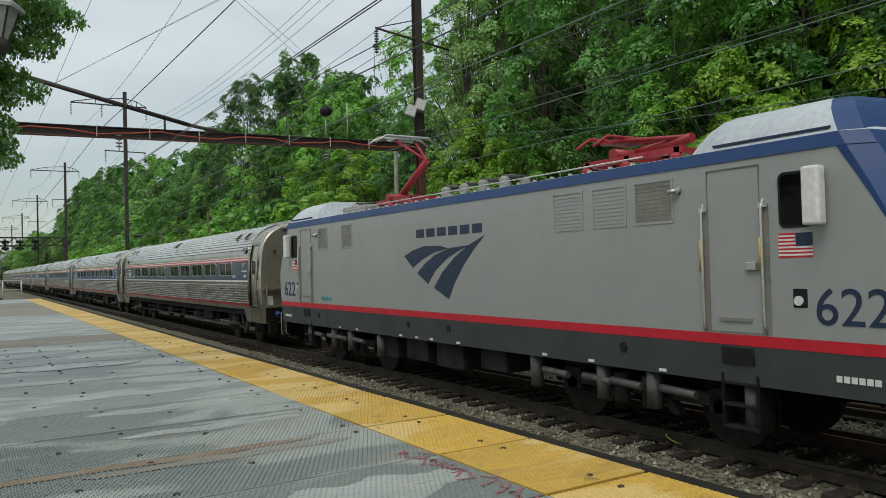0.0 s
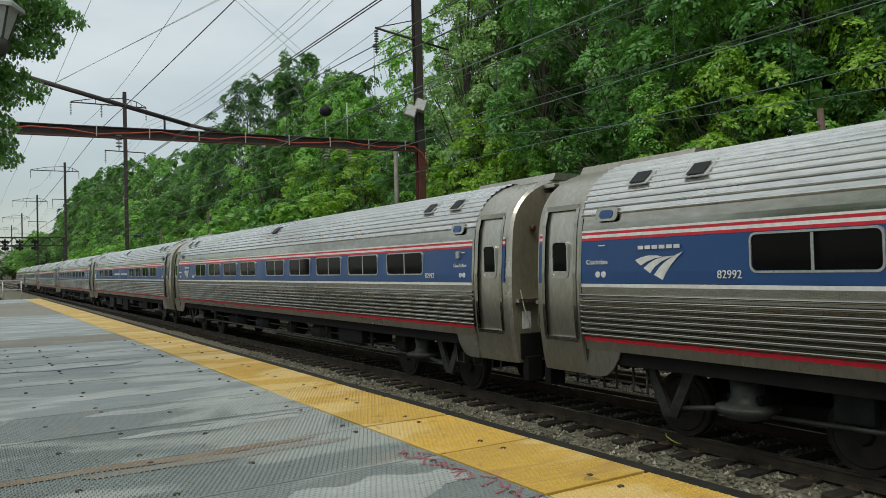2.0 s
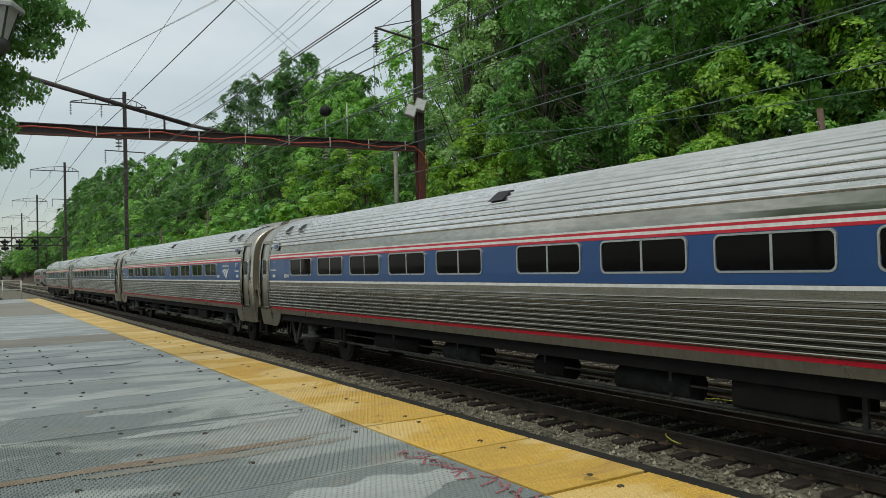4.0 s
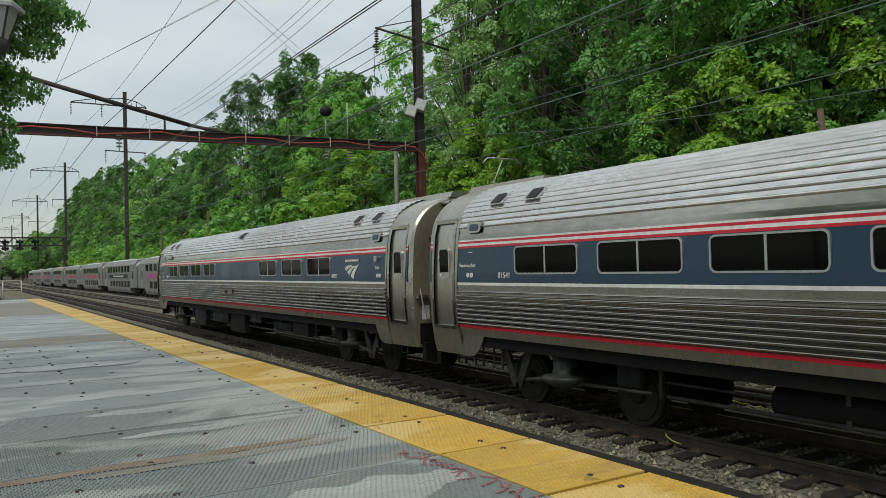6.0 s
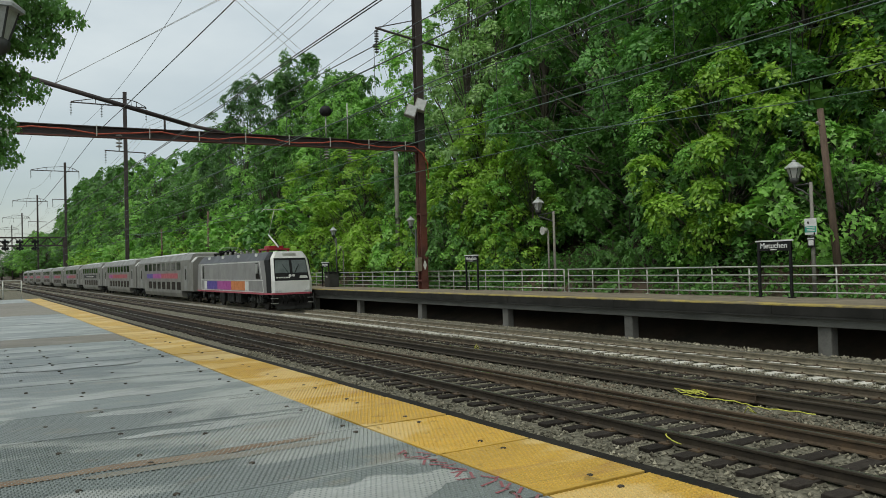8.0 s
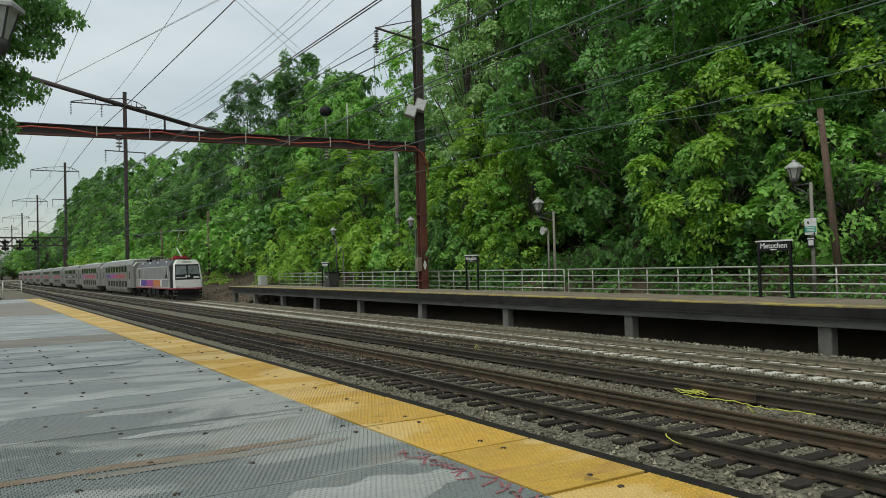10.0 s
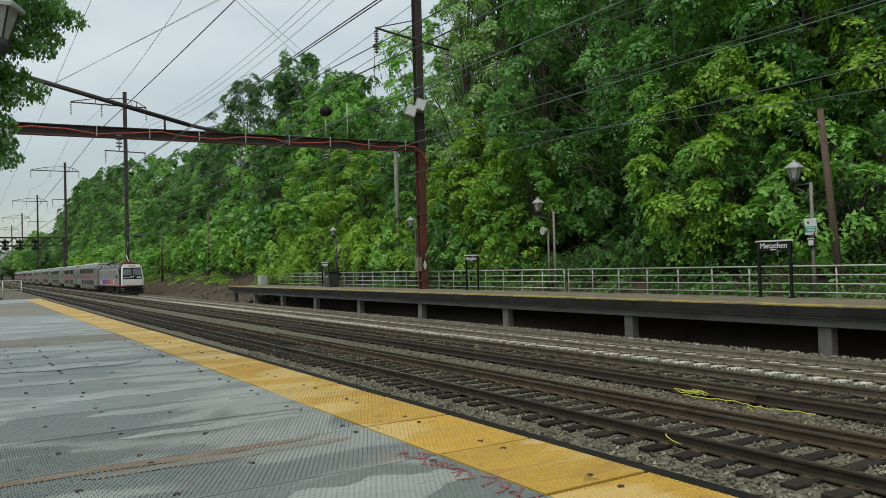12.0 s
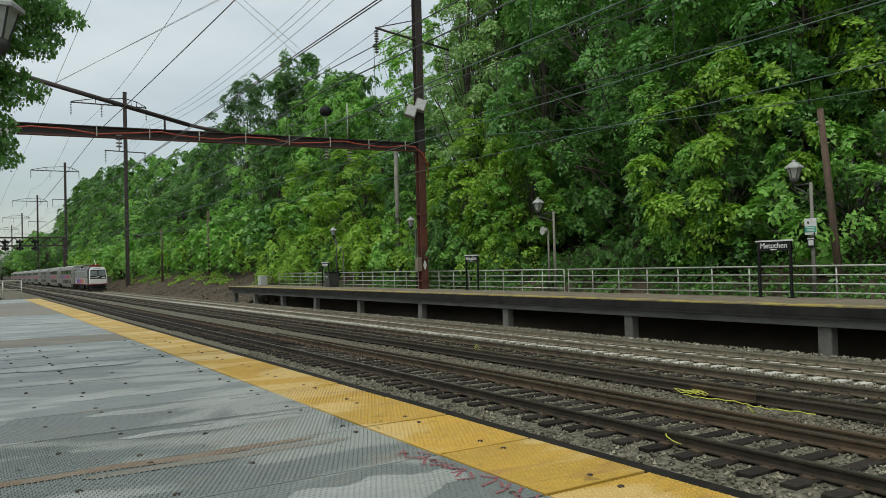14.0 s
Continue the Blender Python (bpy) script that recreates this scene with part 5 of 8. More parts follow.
def build_coach(windows, band, label, logo_rear, navy=False, word="", number=""):
    co = thing("passenger_coach", label, "passenger coach", "coaches of the express train")
    y0, y1, ya, yb = 0.36, LEN - 0.36, 1.45, LEN - 1.45
    for s in (-1, 1):
        bm = bmesh.new()
        strip(bm, [(s * x, z) for x, z in arc(1.20, 1.34, 3)], ya, yb, True)
        part("sill", bm, STEEL_DOOR, co, "dull steel side sill")
        bm = bmesh.new()
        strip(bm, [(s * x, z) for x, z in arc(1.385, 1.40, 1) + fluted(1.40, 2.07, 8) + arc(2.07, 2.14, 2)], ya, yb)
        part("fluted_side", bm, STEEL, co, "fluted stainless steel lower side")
        bm = bmesh.new()
        strip(bm, [(s * x, z) for x, z in arc(2.97, 3.06, 2)] + [(s * ROOF_RIBS[0][0], ROOF_RIBS[0][1])], ya, yb)
        part("cant_rail", bm, STEEL, co)
        for yy in (ya, yb):
            bm = bmesh.new()
            strip(bm, [(s * (x + 0.008), z) for x, z in arc(1.0, 3.18, 18)], yy - 0.03, yy + 0.03, True)
            part("side_post", bm, STEEL, co)
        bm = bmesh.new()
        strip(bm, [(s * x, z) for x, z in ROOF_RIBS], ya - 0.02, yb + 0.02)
        part("roof", bm, STEEL_SKY_LIT, co, "ribbed stainless steel roof")
    bm = bmesh.new()
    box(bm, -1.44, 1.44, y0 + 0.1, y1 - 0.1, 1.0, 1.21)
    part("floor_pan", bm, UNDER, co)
    # smooth end sections, tapering to the end frames
    full = arc(0.80, 4.07, 44)
    for e, yi, yo in ((1, ya, y0), (-1, yb, y1)):
        bm = bmesh.new()
        for s in (-1, 1):
            prof = [(s * x, z) for x, z in full]
            dc = 0.955 if e > 0 else LEN - 0.955
            dlo, dhi = dc - 0.37, dc + 0.37
            low = [p for p in prof if p[1] <= 1.34]
            high = [p for p in prof if p[1] >= 3.31]
            strip(bm, low, *sorted((yi, yo + e * 0.16)), True)
            strip(bm, high, *sorted((yi, yo + e * 0.16)), True)
            mid = [p for p in prof if 1.28 <= p[1] <= 3.36]
            for q0, q1 in ((min(yi, yo + e * 0.16), dlo), (dhi, max(yi, yo + e * 0.16))):
                strip(bm, mid, q0, q1, True)
            a = [bm.verts.new((x, yo + e * 0.16, z)) for x, z in prof]
            b = [bm.verts.new((x * 0.985, yo + e * 0.05, z if z < 3 else 3 + (z - 3) * 0.985)) for x, z in prof]
            c = [bm.verts.new((x * 0.955, yo, z if z < 3 else 3 + (z - 3) * 0.955)) for x, z in prof]
            d = [bm.verts.new((0, yo, z if z < 3 else 3 + (z - 3) * 0.955)) for x, z in prof]
            ew = bmesh.new() if s < 0 else ew
            c2 = [ew.verts.new(v.co) for v in c]
            d2 = [ew.verts.new(v.co) for v in d]
            for i in range(len(prof) - 1):
                ew.faces.new([c2[i], c2[i + 1], d2[i + 1], d2[i]]) if i < len(prof) - 2 else ew.faces.new([c2[i], c2[i + 1], d2[i]])
            for v in d:
                bm.verts.remove(v)
            for p, q in ((a, b), (b, c)):
                for i in range(len(prof) - 1):
                    try:
                        bm.faces.new([p[i], p[i + 1], q[i + 1], q[i]]).smooth = False
                    except ValueError:
                        pass
        bmesh.ops.remove_doubles(bm, verts=bm.verts, dist=0.0005)
        part("end_section", bm, STEEL_DOOR, co, "smooth stainless end section")
        bmesh.ops.remove_doubles(ew, verts=ew.verts, dist=0.0005)
        part("end_wall", ew, END_BROWN, co, "grimy brown end wall darkened for shade")
    for e in (0, 1):
        bm = bmesh.new()
        q0, q1 = ((-0.02, 0.40), (LEN - 0.40, LEN + 0.02))[e]
        slab(bm, [(x_, q0, z_) for x_, z_ in ((-0.62, 0.95), (-0.62, 3.30), (-0.54, 3.38), (0.54, 3.38), (0.62, 3.30), (0.62, 0.95), (0.50, 0.95), (0.50, 3.24), (-0.50, 3.24), (-0.50, 0.95))], q1 - q0, 1)
        part("gangway", bm, RUBBER_GREY, co, "grey rubber gangway diaphragm")
        # Black sheet gives the gangway interior its darkness.
        bm = bmesh.new()
        box(bm, -0.50, 0.50, *((0.30, 0.34), (LEN - 0.34, LEN - 0.30))[e], 1.05, 3.24)
        part("end_door", bm, BLACK, co, "black end door standing in for the dark gangway interior")
        bm = bmesh.new()
        yy = (0.02, LEN - 0.02)[e]
        rod(bm, (0, yy - 0.3, 0.86), (0, yy + 0.3, 0.86), 0.11)
        box(bm, -0.5, 0.5, yy - 0.1, yy + 0.1, 1.05, 1.25)
        for s in (-1, 1):
            tube(bm, [(s * 0.9, yy, 1.0), (s * 0.95, yy, 0.6), (s * 0.8, yy, 0.55)], 0.03)
            box(bm, *sorted((s * 1.0, s * 1.3)), yy + (0.2 if e == 0 else -0.35), yy + (0.35 if e == 0 else -0.2), 0.5, 0.9)
        part("coupler", bm, UNDER, co)
        bm = bmesh.new()
        sgn = 1 if e else -1
        lathe(bm, (0, 0), [(0, 0.055), (0.04, 0.06), (0.07, 0.04)], 12)
        lamp = part("marker_lamp", bm, MARKER_RED, co, "dark red marker lamp")
        lamp.matrix_basis = at(-1.05, (0.33, LEN - 0.33)[e], 3.12) @ pose(0, 0, 0, 90 * -sgn, 0, 0)
        out = -1 if e == 0 else 1
        ye = (0.36, LEN - 0.36)[e]
        for s in (-1, 1):
            end_door(co, (0.955, LEN - 0.955)[e], s, e)
            bm = bmesh.new()
            xa, xb = sorted((s * 0.64, s * 1.46))
            prism(bm, [(xa, 1.84), (xb, 1.84), (xb, 1.90), (xa, 1.90)], *sorted((ye, ye + out * 0.13)))
            part("end_ledge", bm, STEEL_DOOR, co, "dull steel ledge across the end wall")
            bm = bmesh.new()
            box(bm, *sorted((s * 0.62, s * 0.70)), *sorted((ye, ye + out * 0.22)), 1.0, 3.75, 0.01)
            part("end_post", bm, END_BROWN, co)
            bm = bmesh.new()
            tube(bm, [(s * 1.36, ye + out * 0.05, 2.05), (s * 1.38, ye + out * 0.16, 1.78), (s * 1.34, ye + out * 0.24, 1.5), (s * 1.28, ye + out * 0.2, 1.36), (s * 1.2, ye + out * 0.05, 1.3)], 0.011)
            part("jumper_cable", bm, INSUL, co, "pale looped jumper cable")
        bm = bmesh.new()
        box(bm, -1.30, -1.12, *sorted((ye, ye + out * 0.012)), 1.38, 1.68)
        part("placard", bm, WHITE, co, "white paper placard on the end wall")
        bm = bmesh.new()
        box(bm, -1.36, 1.36, *sorted((ye, ye + out * 0.03)), 0.86, 1.30, 0.01)
        part("end_sill", bm, UNDER, co, "sooty shade-dark end sill")
        bm = bmesh.new()
        prism(bm, [(-0.52, 4.0), (-0.44, 4.13), (0.44, 4.13), (0.52, 4.0)], *sorted((ye, ye - out * 2.4)))
        part("roof_duct", bm, STEEL_DOOR, co, "low steel duct along the roof end")
        bm = bmesh.new()
        box(bm, -0.75, 0.75, *sorted((ye, ye + out * 0.3)), 3.83, 3.90, 0.01)
        part("gangway_hood", bm, STEEL_DOOR, co, "olive steel hood over the gangway")
    for s in (-1, 1):
        # window band, cut open at each window
        bm = bmesh.new()
        cuts = sorted(windows)
        mid = [(s * side_x(z), z) for z in (Z_BAND0, WIN_Z0 + 0.03)]
        strip(bm, mid, ya, yb)
        strip(bm, [(s * side_x(z), z) for z in (WIN_Z1 - 0.03, Z_BAND1)], ya, yb)
        prev = ya
        for w0, w1 in cuts + [(yb, yb)]:
            strip(bm, [(s * side_x(z), z) for z in (WIN_Z0 + 0.03, 2.5, WIN_Z1 - 0.03)], prev, w0 + 0.03 if w0 < yb else yb, False)
            prev = w1 - 0.03
        for q0, q1 in ((0.47, 0.545), (LEN - 0.545, LEN - 0.47)):
            strip(bm, [(s * (side_x(z) + 0.006), z) for z in (Z_BAND0, 2.5, Z_BAND1)], q0, q1)
        part("window_band", bm, band, co, "navy blue window band" if navy else "blue window band")
        for za, zb, mat, nm in ((2.822, 2.862, RED, "red stripe"), (2.862, 2.907, WHITE, "white stripe"), (2.907, 2.947, RED, "red stripe"), (2.947, 2.977, WHITE, "white stripe"),
                                (2.135, 2.185, WHITE, "white stripe"), (1.335, 1.39, RED, "red sill stripe")):
            bm = bmesh.new()
            strip(bm, [(s * (side_x(z) + 0.004), z) for z in (za, zb)], ya, yb)
            if za > 2.7:
                for q0, q1 in ((0.47, 0.545), (LEN - 0.545, LEN - 0.47)):
                    strip(bm, [(s * (side_x(z) + 0.004), z) for z in (za, zb)], q0, q1)
            part("stripe", bm, mat, co, nm)
        for w0, w1 in windows:
            coach_window(co, w0, w1, s)
        # small vent windows and roof hatches near the ends
        for yy in (2.0, LEN - 2.0):
            bm = bmesh.new()
            prof_y = rounded(yy - 0.22, yy + 0.22, 3.10, 3.30, 0.06)
            slab(bm, [(s * (side_x(z) + 0.02), y, z) for y, z in prof_y], s * 0.02)
            vt = part("vent_plate", bm, STEEL, co)
            bm = bmesh.new()
            slab(bm, [(s * (side_x(z) + 0.042), y, z) for y, z in rounded(yy - 0.13, yy + 0.13, 3.14, 3.26, 0.05)], s * 0.006)
            part("vent_glass", bm, band, vt)
            for dy in (0.42, 1.45):
                q = yy + (dy if yy < 10 else -dy)
                bm = bmesh.new()
                slab(bm, [(s * (side_x(3.60) + 0.03), q - 0.2, 3.60), (s * (side_x(3.60) + 0.03), q + 0.2, 3.60), (s * (side_x(3.82) + 0.02), q + 0.2, 3.83), (s * (side_x(3.82) + 0.02), q - 0.2, 3.83)], s * 0.03)
                ht = part("roof_hatch", bm, ALU, co)
                bm = bmesh.new()
                slab(bm, [(s * (side_x(3.63) + 0.062), q - 0.14, 3.635), (s * (side_x(3.63) + 0.062), q + 0.14, 3.635), (s * (side_x(3.79) + 0.056), q + 0.14, 3.80), (s * (side_x(3.79) + 0.056), q - 0.14, 3.80)], s * 0.008)
                part("hatch_mesh", bm, BLACK, ht)
        bm = bmesh.new()
        slab(bm, [(s * (side_x(3.66) + 0.03), 12.78, 3.66), (s * (side_x(3.66) + 0.03), 13.22, 3.66), (s * (side_x(3.84) + 0.02), 13.22, 3.85), (s * (side_x(3.84) + 0.02), 12.78, 3.85)], s * 0.05)
        part("roof_hatch", bm, BLACK, co)
    # markings
    x = side_x(2.45) + 0.006
    if logo_rear != 23.6:
        swoosh(co, logo_rear, 2.43, 0.84, 0.35, -1, -x, WHITE)
        bars(co, logo_rear - 0.38, logo_rear + 0.38, 2.665, 2.715, -1, x, WHITE, 6)
    first, last = min(windows)[0], max(windows)[1]
    for q in (1.88, LEN - 1.82):
        if word:
            lettering(word, 0.10, WHITE, co, at(-x, q, 2.50) @ SIDE, "class_name")
        bm = bmesh.new()
        rod(bm, (-x + 0.01, q - 0.14, 2.32), (-side_x(2.32) - 0.012, q - 0.14, 2.32), 0.045, n=14)
        part("symbol_disc", bm, WHITE, co)
        bm = bmesh.new()
        rod(bm, (-x + 0.01, q - 0.02, 2.32), (-side_x(2.32) - 0.012, q - 0.02, 2.32), 0.045, n=14)
        part("symbol_disc", bm, WHITE, co)
        bars(co, q - 0.2, q - 0.03, 2.735, 2.75, -1, x, WHITE, 1)
    bm = bmesh.new()
    box(bm, -side_x(2.62) - 0.05, -side_x(2.62) + 0.02, 1.88, 1.98, 2.63, 2.77, 0.012)
    part("indicator_lamp", bm, ALU, co, "small grey indicator lamp box")
    if number:
        for q in (first - 0.28, last + 0.28):
            lettering(number, 0.145, WHITE, co, at(-side_x(2.31) - 0.012, q, 2.31) @ SIDE, "number")
    # skirts sweeping up behind the doors
    for s in (-1, 1):
        for e in (0, 1):
            bm = bmesh.new()
            py = [(1.43, 0.80), (1.72, 0.80), (1.86, 0.83), (1.97, 0.90), (2.06, 1.0), (2.13, 1.11), (2.17, 1.22), (1.43, 1.22)]
            slab(bm, [(s * side_x(1.0), LEN - y if e else y, z) for y, z in py], -s * 0.03)
            part("skirt", bm, STEEL_DOOR, co)
    # underframe
    for yc, way in ((4.0, -1), (LEN - 4.0, 1)):
        inboard_bogie(co, yc, way)
        for q in (1.15, 1.75, 2.35):
            bm = bmesh.new()
            h = yc + way * (4.0 - q)
            tube(bm, [(-1.30, h - 0.13, 1.0), (-1.30, h - 0.13, 0.62), (-1.30, h + 0.13, 0.62), (-1.30, h + 0.13, 1.0)], 0.02)
            part("pipe_hanger", bm, UNDER_PIPE, co)
    rr = random.Random(len(windows))
    yy = 6.6
    while yy < LEN - 7.6:
        w = rr.uniform(0.7, 2.2)
        bm = bmesh.new()
        zb = rr.choice((0.34, 0.60, 0.66, 0.72, 0.78))
        kind = rr.random()
        if kind < 0.25:
            rod(bm, (-1.05, yy, 0.76), (-1.05, yy + w, 0.76), 0.2, n=14)
        else:
            box(bm, -1.38, rr.uniform(-0.7, 0.2), yy, yy + w, zb, 1.0, 0.03)
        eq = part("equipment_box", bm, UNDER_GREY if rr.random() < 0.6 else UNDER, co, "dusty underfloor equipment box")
        if kind > 0.7:
            bm = bmesh.new()
            box(bm, -1.395, -1.382, yy + w * 0.3, yy + w * 0.3 + 0.3, (zb + 1) / 2 + 0.02, (zb + 1) / 2 + 0.06)
            part("tag", bm, RED, eq)
        yy += w + rr.uniform(0.3, 1.7)
    bm = bmesh.new()
    rod(bm, (-1.2, 6.2, 0.60), (-1.2, LEN - 6.2, 0.60), 0.03)
    rod(bm, (-1.2, 6.2, 0.80), (-1.2, LEN - 6.2, 0.80), 0.02)
    for q in np.arange(6.4, LEN - 6, 2.7):
        box(bm, -1.23, -1.17, q - 0.03, q + 0.03, 0.58, 1.02)
    box(bm, -0.3, 0.3, 5.8, LEN - 5.8, 0.90, 1.02)
    part("brake_pipe_run", bm, UNDER_PIPE, co)
    return co


W_COACH = [(a, a + 1.59) for a in (3.26, 5.28, 7.29, 9.31, 11.33, 13.95, 15.97, 17.98, 20.0)]
W_BUSINESS = [(LEN - b, LEN - a) for a, b in W_COACH[::-1]]
W_CAFE = [(a, a + 1.59) for a in (4.5, 6.5, 8.55, 15.25, 17.3, 19.31, 21.32)]
W_CAFE2 = [(a, a + 1.55) for a in (3.22, 5.15, 7.1, 9.1, 16.4, 18.4, 20.5)]


# ---- electric locomotive of the express ----
LOCO_L = 18.5


def build_loco():
    lo = thing("electric_locomotive", "silver grey electric locomotive with blue roof edge and red stripe", "locomotive", "express train")
    W = 1.50
    # side outline: cab ends lean back above the waist
    def nose(z):
        curve = [(0.0, 0.12), (1.45, 0.10), (1.9, 0.02), (2.3, 0.0), (2.55, 0.04), (2.8, 0.13), (3.1, 0.28), (3.4, 0.44), (3.7, 0.61), (3.86, 0.71), (4.1, 0.86), (4.3, 1.02), (4.4, 1.2)]
        for (a, p), (b, q) in zip(curve, curve[1:]):
            if a <= z <= b:
                return p + (q - p) * (z - a) / (b - a)
        return 1.2

    def ring_at(z, w):
        n = nose(z)
        return [(-w, -LOCO_L + n + 0.22), (-w * 0.86, -LOCO_L + n), (0, -LOCO_L + n - 0.14), (w * 0.86, -LOCO_L + n), (w, -LOCO_L + n + 0.22),
                (w, -n - 0.22), (w * 0.86, -n), (0, -n + 0.14), (-w * 0.86, -n), (-w, -n - 0.22)]

    def hull(levels, cap=False, sel=range(10)):
        bm = bmesh.new()
        rings = [[bm.verts.new((x, y, z)) for x, y in ring_at(z, w)] for z, w in levels]
        for p, q in zip(rings, rings[1:]):
            for i in sel:
                bm.faces.new([p[i], p[(i + 1) % 10], q[(i + 1) % 10], q[i]])
        if cap:
            bm.faces.new(rings[-1])
        bmesh.ops.delete(bm, geom=[v for v in bm.verts if not v.link_faces], context="VERTS")
        return bm
    for sel in ([9], [4]):
        part("body", hull([(1.58, W), (1.9, W), (2.3, W), (2.55, W), (2.8, W), (3.1, W), (3.4, W), (3.70, W - 0.01)], sel=sel), LOCO_GREY, lo, "smooth silver grey body side")
    for sel in ([0, 1, 2, 3], [5, 6, 7, 8]):
        part("cab_nose", hull([(1.58, W), (1.9, W), (2.3, W), (2.55, W)], sel=sel), LOCO_GREY, lo, "silver grey rounded nose")
        part("cab_front", hull([(2.55, W), (2.8, W), (3.1, W), (3.4, W), (3.70, W - 0.01)], sel=sel), LOCO_BLUE, lo, "deep blue cab front")
    part("stripe", hull([(1.45, W + 0.004), (1.58, W + 0.004)]), RED, lo, "bright red waist stripe")
    part("skirt", hull([(0.97, W - 0.04), (1.45, W)]), LOCO_SKIRT, lo, "charcoal lower skirt")
    part("roof_edge", hull([(3.70, W + 0.006), (3.86, W - 0.03)]), LOCO_BLUE, lo, "deep blue roof edge")
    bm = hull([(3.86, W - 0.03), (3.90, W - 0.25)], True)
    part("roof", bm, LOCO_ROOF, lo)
    # cab roof fairings
    for e in (0, 1):
        def fy(d):
            return -d if e == 0 else -LOCO_L + d
        bm = bmesh.new()
        rows_ = []
        for z, w in ((3.86, 1.44), (4.0, 1.36), (4.16, 1.22), (4.28, 1.04), (4.36, 0.80)):
            back = 2.92 - (z - 3.86) * 0.5
            rows_.append([bm.verts.new((x, fy(d), z)) for x, d in ((-w, nose(z) + 0.24), (-w * 0.86, nose(z) + 0.05), (0, nose(z) - 0.08), (w * 0.86, nose(z) + 0.05), (w, nose(z) + 0.24), (w, back), (-w, back))])
        for p, q in zip(rows_, rows_[1:]):
            for i in (4, 5, 6):
                bm.faces.new([p[i], p[(i + 1) % 7], q[(i + 1) % 7], q[i]]).smooth = i != 5
        bm.faces.new(rows_[-1])
        front = bmesh.new()
        for p, q in zip(rows_, rows_[1:]):
            for i in range(4):
                front.faces.new([front.verts.new(v.co) for v in (p[i], p[i + 1], q[i + 1], q[i])])
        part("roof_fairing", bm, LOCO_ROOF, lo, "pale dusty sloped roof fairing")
        bmesh.ops.remove_doubles(front, verts=front.verts, dist=0.001)
        part("cab_brow", front, LOCO_BLUE, lo, "blue brow curving over the cab")
        for s in (-1, 1):
            bm = bmesh.new()
            slab(bm, [(s * 1.40, fy(1.05), 3.91), (s * 1.40, fy(2.6), 3.91), (s * 1.40, fy(2.6), 3.94), (s * 1.40, fy(1.05), 3.94)], s * 0.03)
            part("gutter", bm, LOGO_NAVY, lo, "dark rain gutter")
        # windscreen
        for s in (-1, 1):
            bm = bmesh.new()
            q = [(s * 0.1, nose(2.5) - 0.115, 2.5), (s * 1.1, nose(2.5) + 0.02, 2.5), (s * 1.05, nose(3.5) + 0.02, 3.5), (s * 0.1, nose(3.5) - 0.115, 3.5)]
            slab(bm, [(x, -n if e == 0 else -LOCO_L + n, z) for x, n, z in q], 0.012 if e == 0 else -0.012, 1)
            part("windscreen", bm, GLASS_DARK, lo)
    # cab side doors, windows, flags, numbers
    for s in (-1, 1):
        for e in (0, 1):
            Y = (lambda v: -v) if e == 0 else (lambda v: -LOCO_L + v)
            q0, q1 = sorted((Y(1.22), Y(1.65)))
            bm = bmesh.new()
            ring(bm, rounded(q0, q1, 2.84, 3.48, 0.08), rounded(q0 + 0.03, q1 - 0.03, 2.87, 3.45, 0.06), W + 0.012, W - 0.01, s)
            wf = part("window", bm, BLACK, lo)
            bm = bmesh.new()
            slab(bm, [(s * (W + 0.004), y, z) for y, z in rounded(q0 + 0.02, q1 - 0.02, 2.86, 3.46, 0.06)], s * 0.004)
            part("pane", bm, GLASS_DARK, wf, "dark cab side glass")
            bm = bmesh.new()
            m0, m1 = sorted((Y(1.04), Y(1.25)))
            box(bm, *sorted((s * (W + 0.05), s * (W + 0.20))), m0, m1, 2.85, 3.50, 0.03)
            part("mirror", bm, WHITE, lo, "pale folded cab mirror housing")
            d0, d1 = sorted((Y(1.90), Y(2.66)))
            bm = bmesh.new()
            ring(bm, [(d0, 1.6), (d1, 1.6), (d1, 3.62), (d0, 3.62)], [(d0 + 0.012, 1.612), (d1 - 0.012, 1.612), (d1 - 0.012, 3.608), (d0 + 0.012, 3.608)], W + 0.008, W - 0.01, s)
            dr = part("door", bm, POLE_GREY, lo, "flush cab door outline")
            for q in (d0 - 0.05, d1 + 0.05):
                # Flat darker strip stands in for shade in the handrail recess.
                bm = bmesh.new()
                box(bm, *sorted((s * W, s * (W + 0.010))), q - 0.06, q + 0.06, 1.6, 3.14)
                part("handrail_recess", bm, POLE_GREY, dr, "grey strip painted for the handrail recess shade")
                bm = bmesh.new()
                tube(bm, [(s * (W + 0.01), q, 3.2), (s * (W + 0.06), q, 3.1), (s * (W + 0.06), q, 1.72), (s * (W + 0.01), q, 1.62)], 0.017)
                box(bm, *sorted((s * W, s * (W + 0.05))), q - 0.05, q + 0.05, 3.1, 3.16)
                part("handrail", bm, GALV, dr)
                bm = bmesh.new()
                rod(bm, (s * (W + 0.062), q + 0.02, 2.35), (s * (W + 0.062), q + 0.02, 2.75), 0.022)
                part("grip", bm, YELLOW_RAIL, dr, "yellow handrail grip")
            bm = bmesh.new()
            box(bm, *sorted((s * W, s * (W + 0.05))), d0 + 0.05, d0 + 0.2, 2.36, 2.46, 0.01)
            part("latch", bm, ALU, dr)
            bm = bmesh.new()
            box(bm, *sorted((s * W, s * (W + 0.02))), d0 + 0.15, d1 - 0.15, 1.74, 1.78)
            part("kick_bar", bm, POLE_GREY, dr)
            # flag: thirteen stripes and a canton
            f0, f1 = sorted((Y(1.25), Y(1.67)))
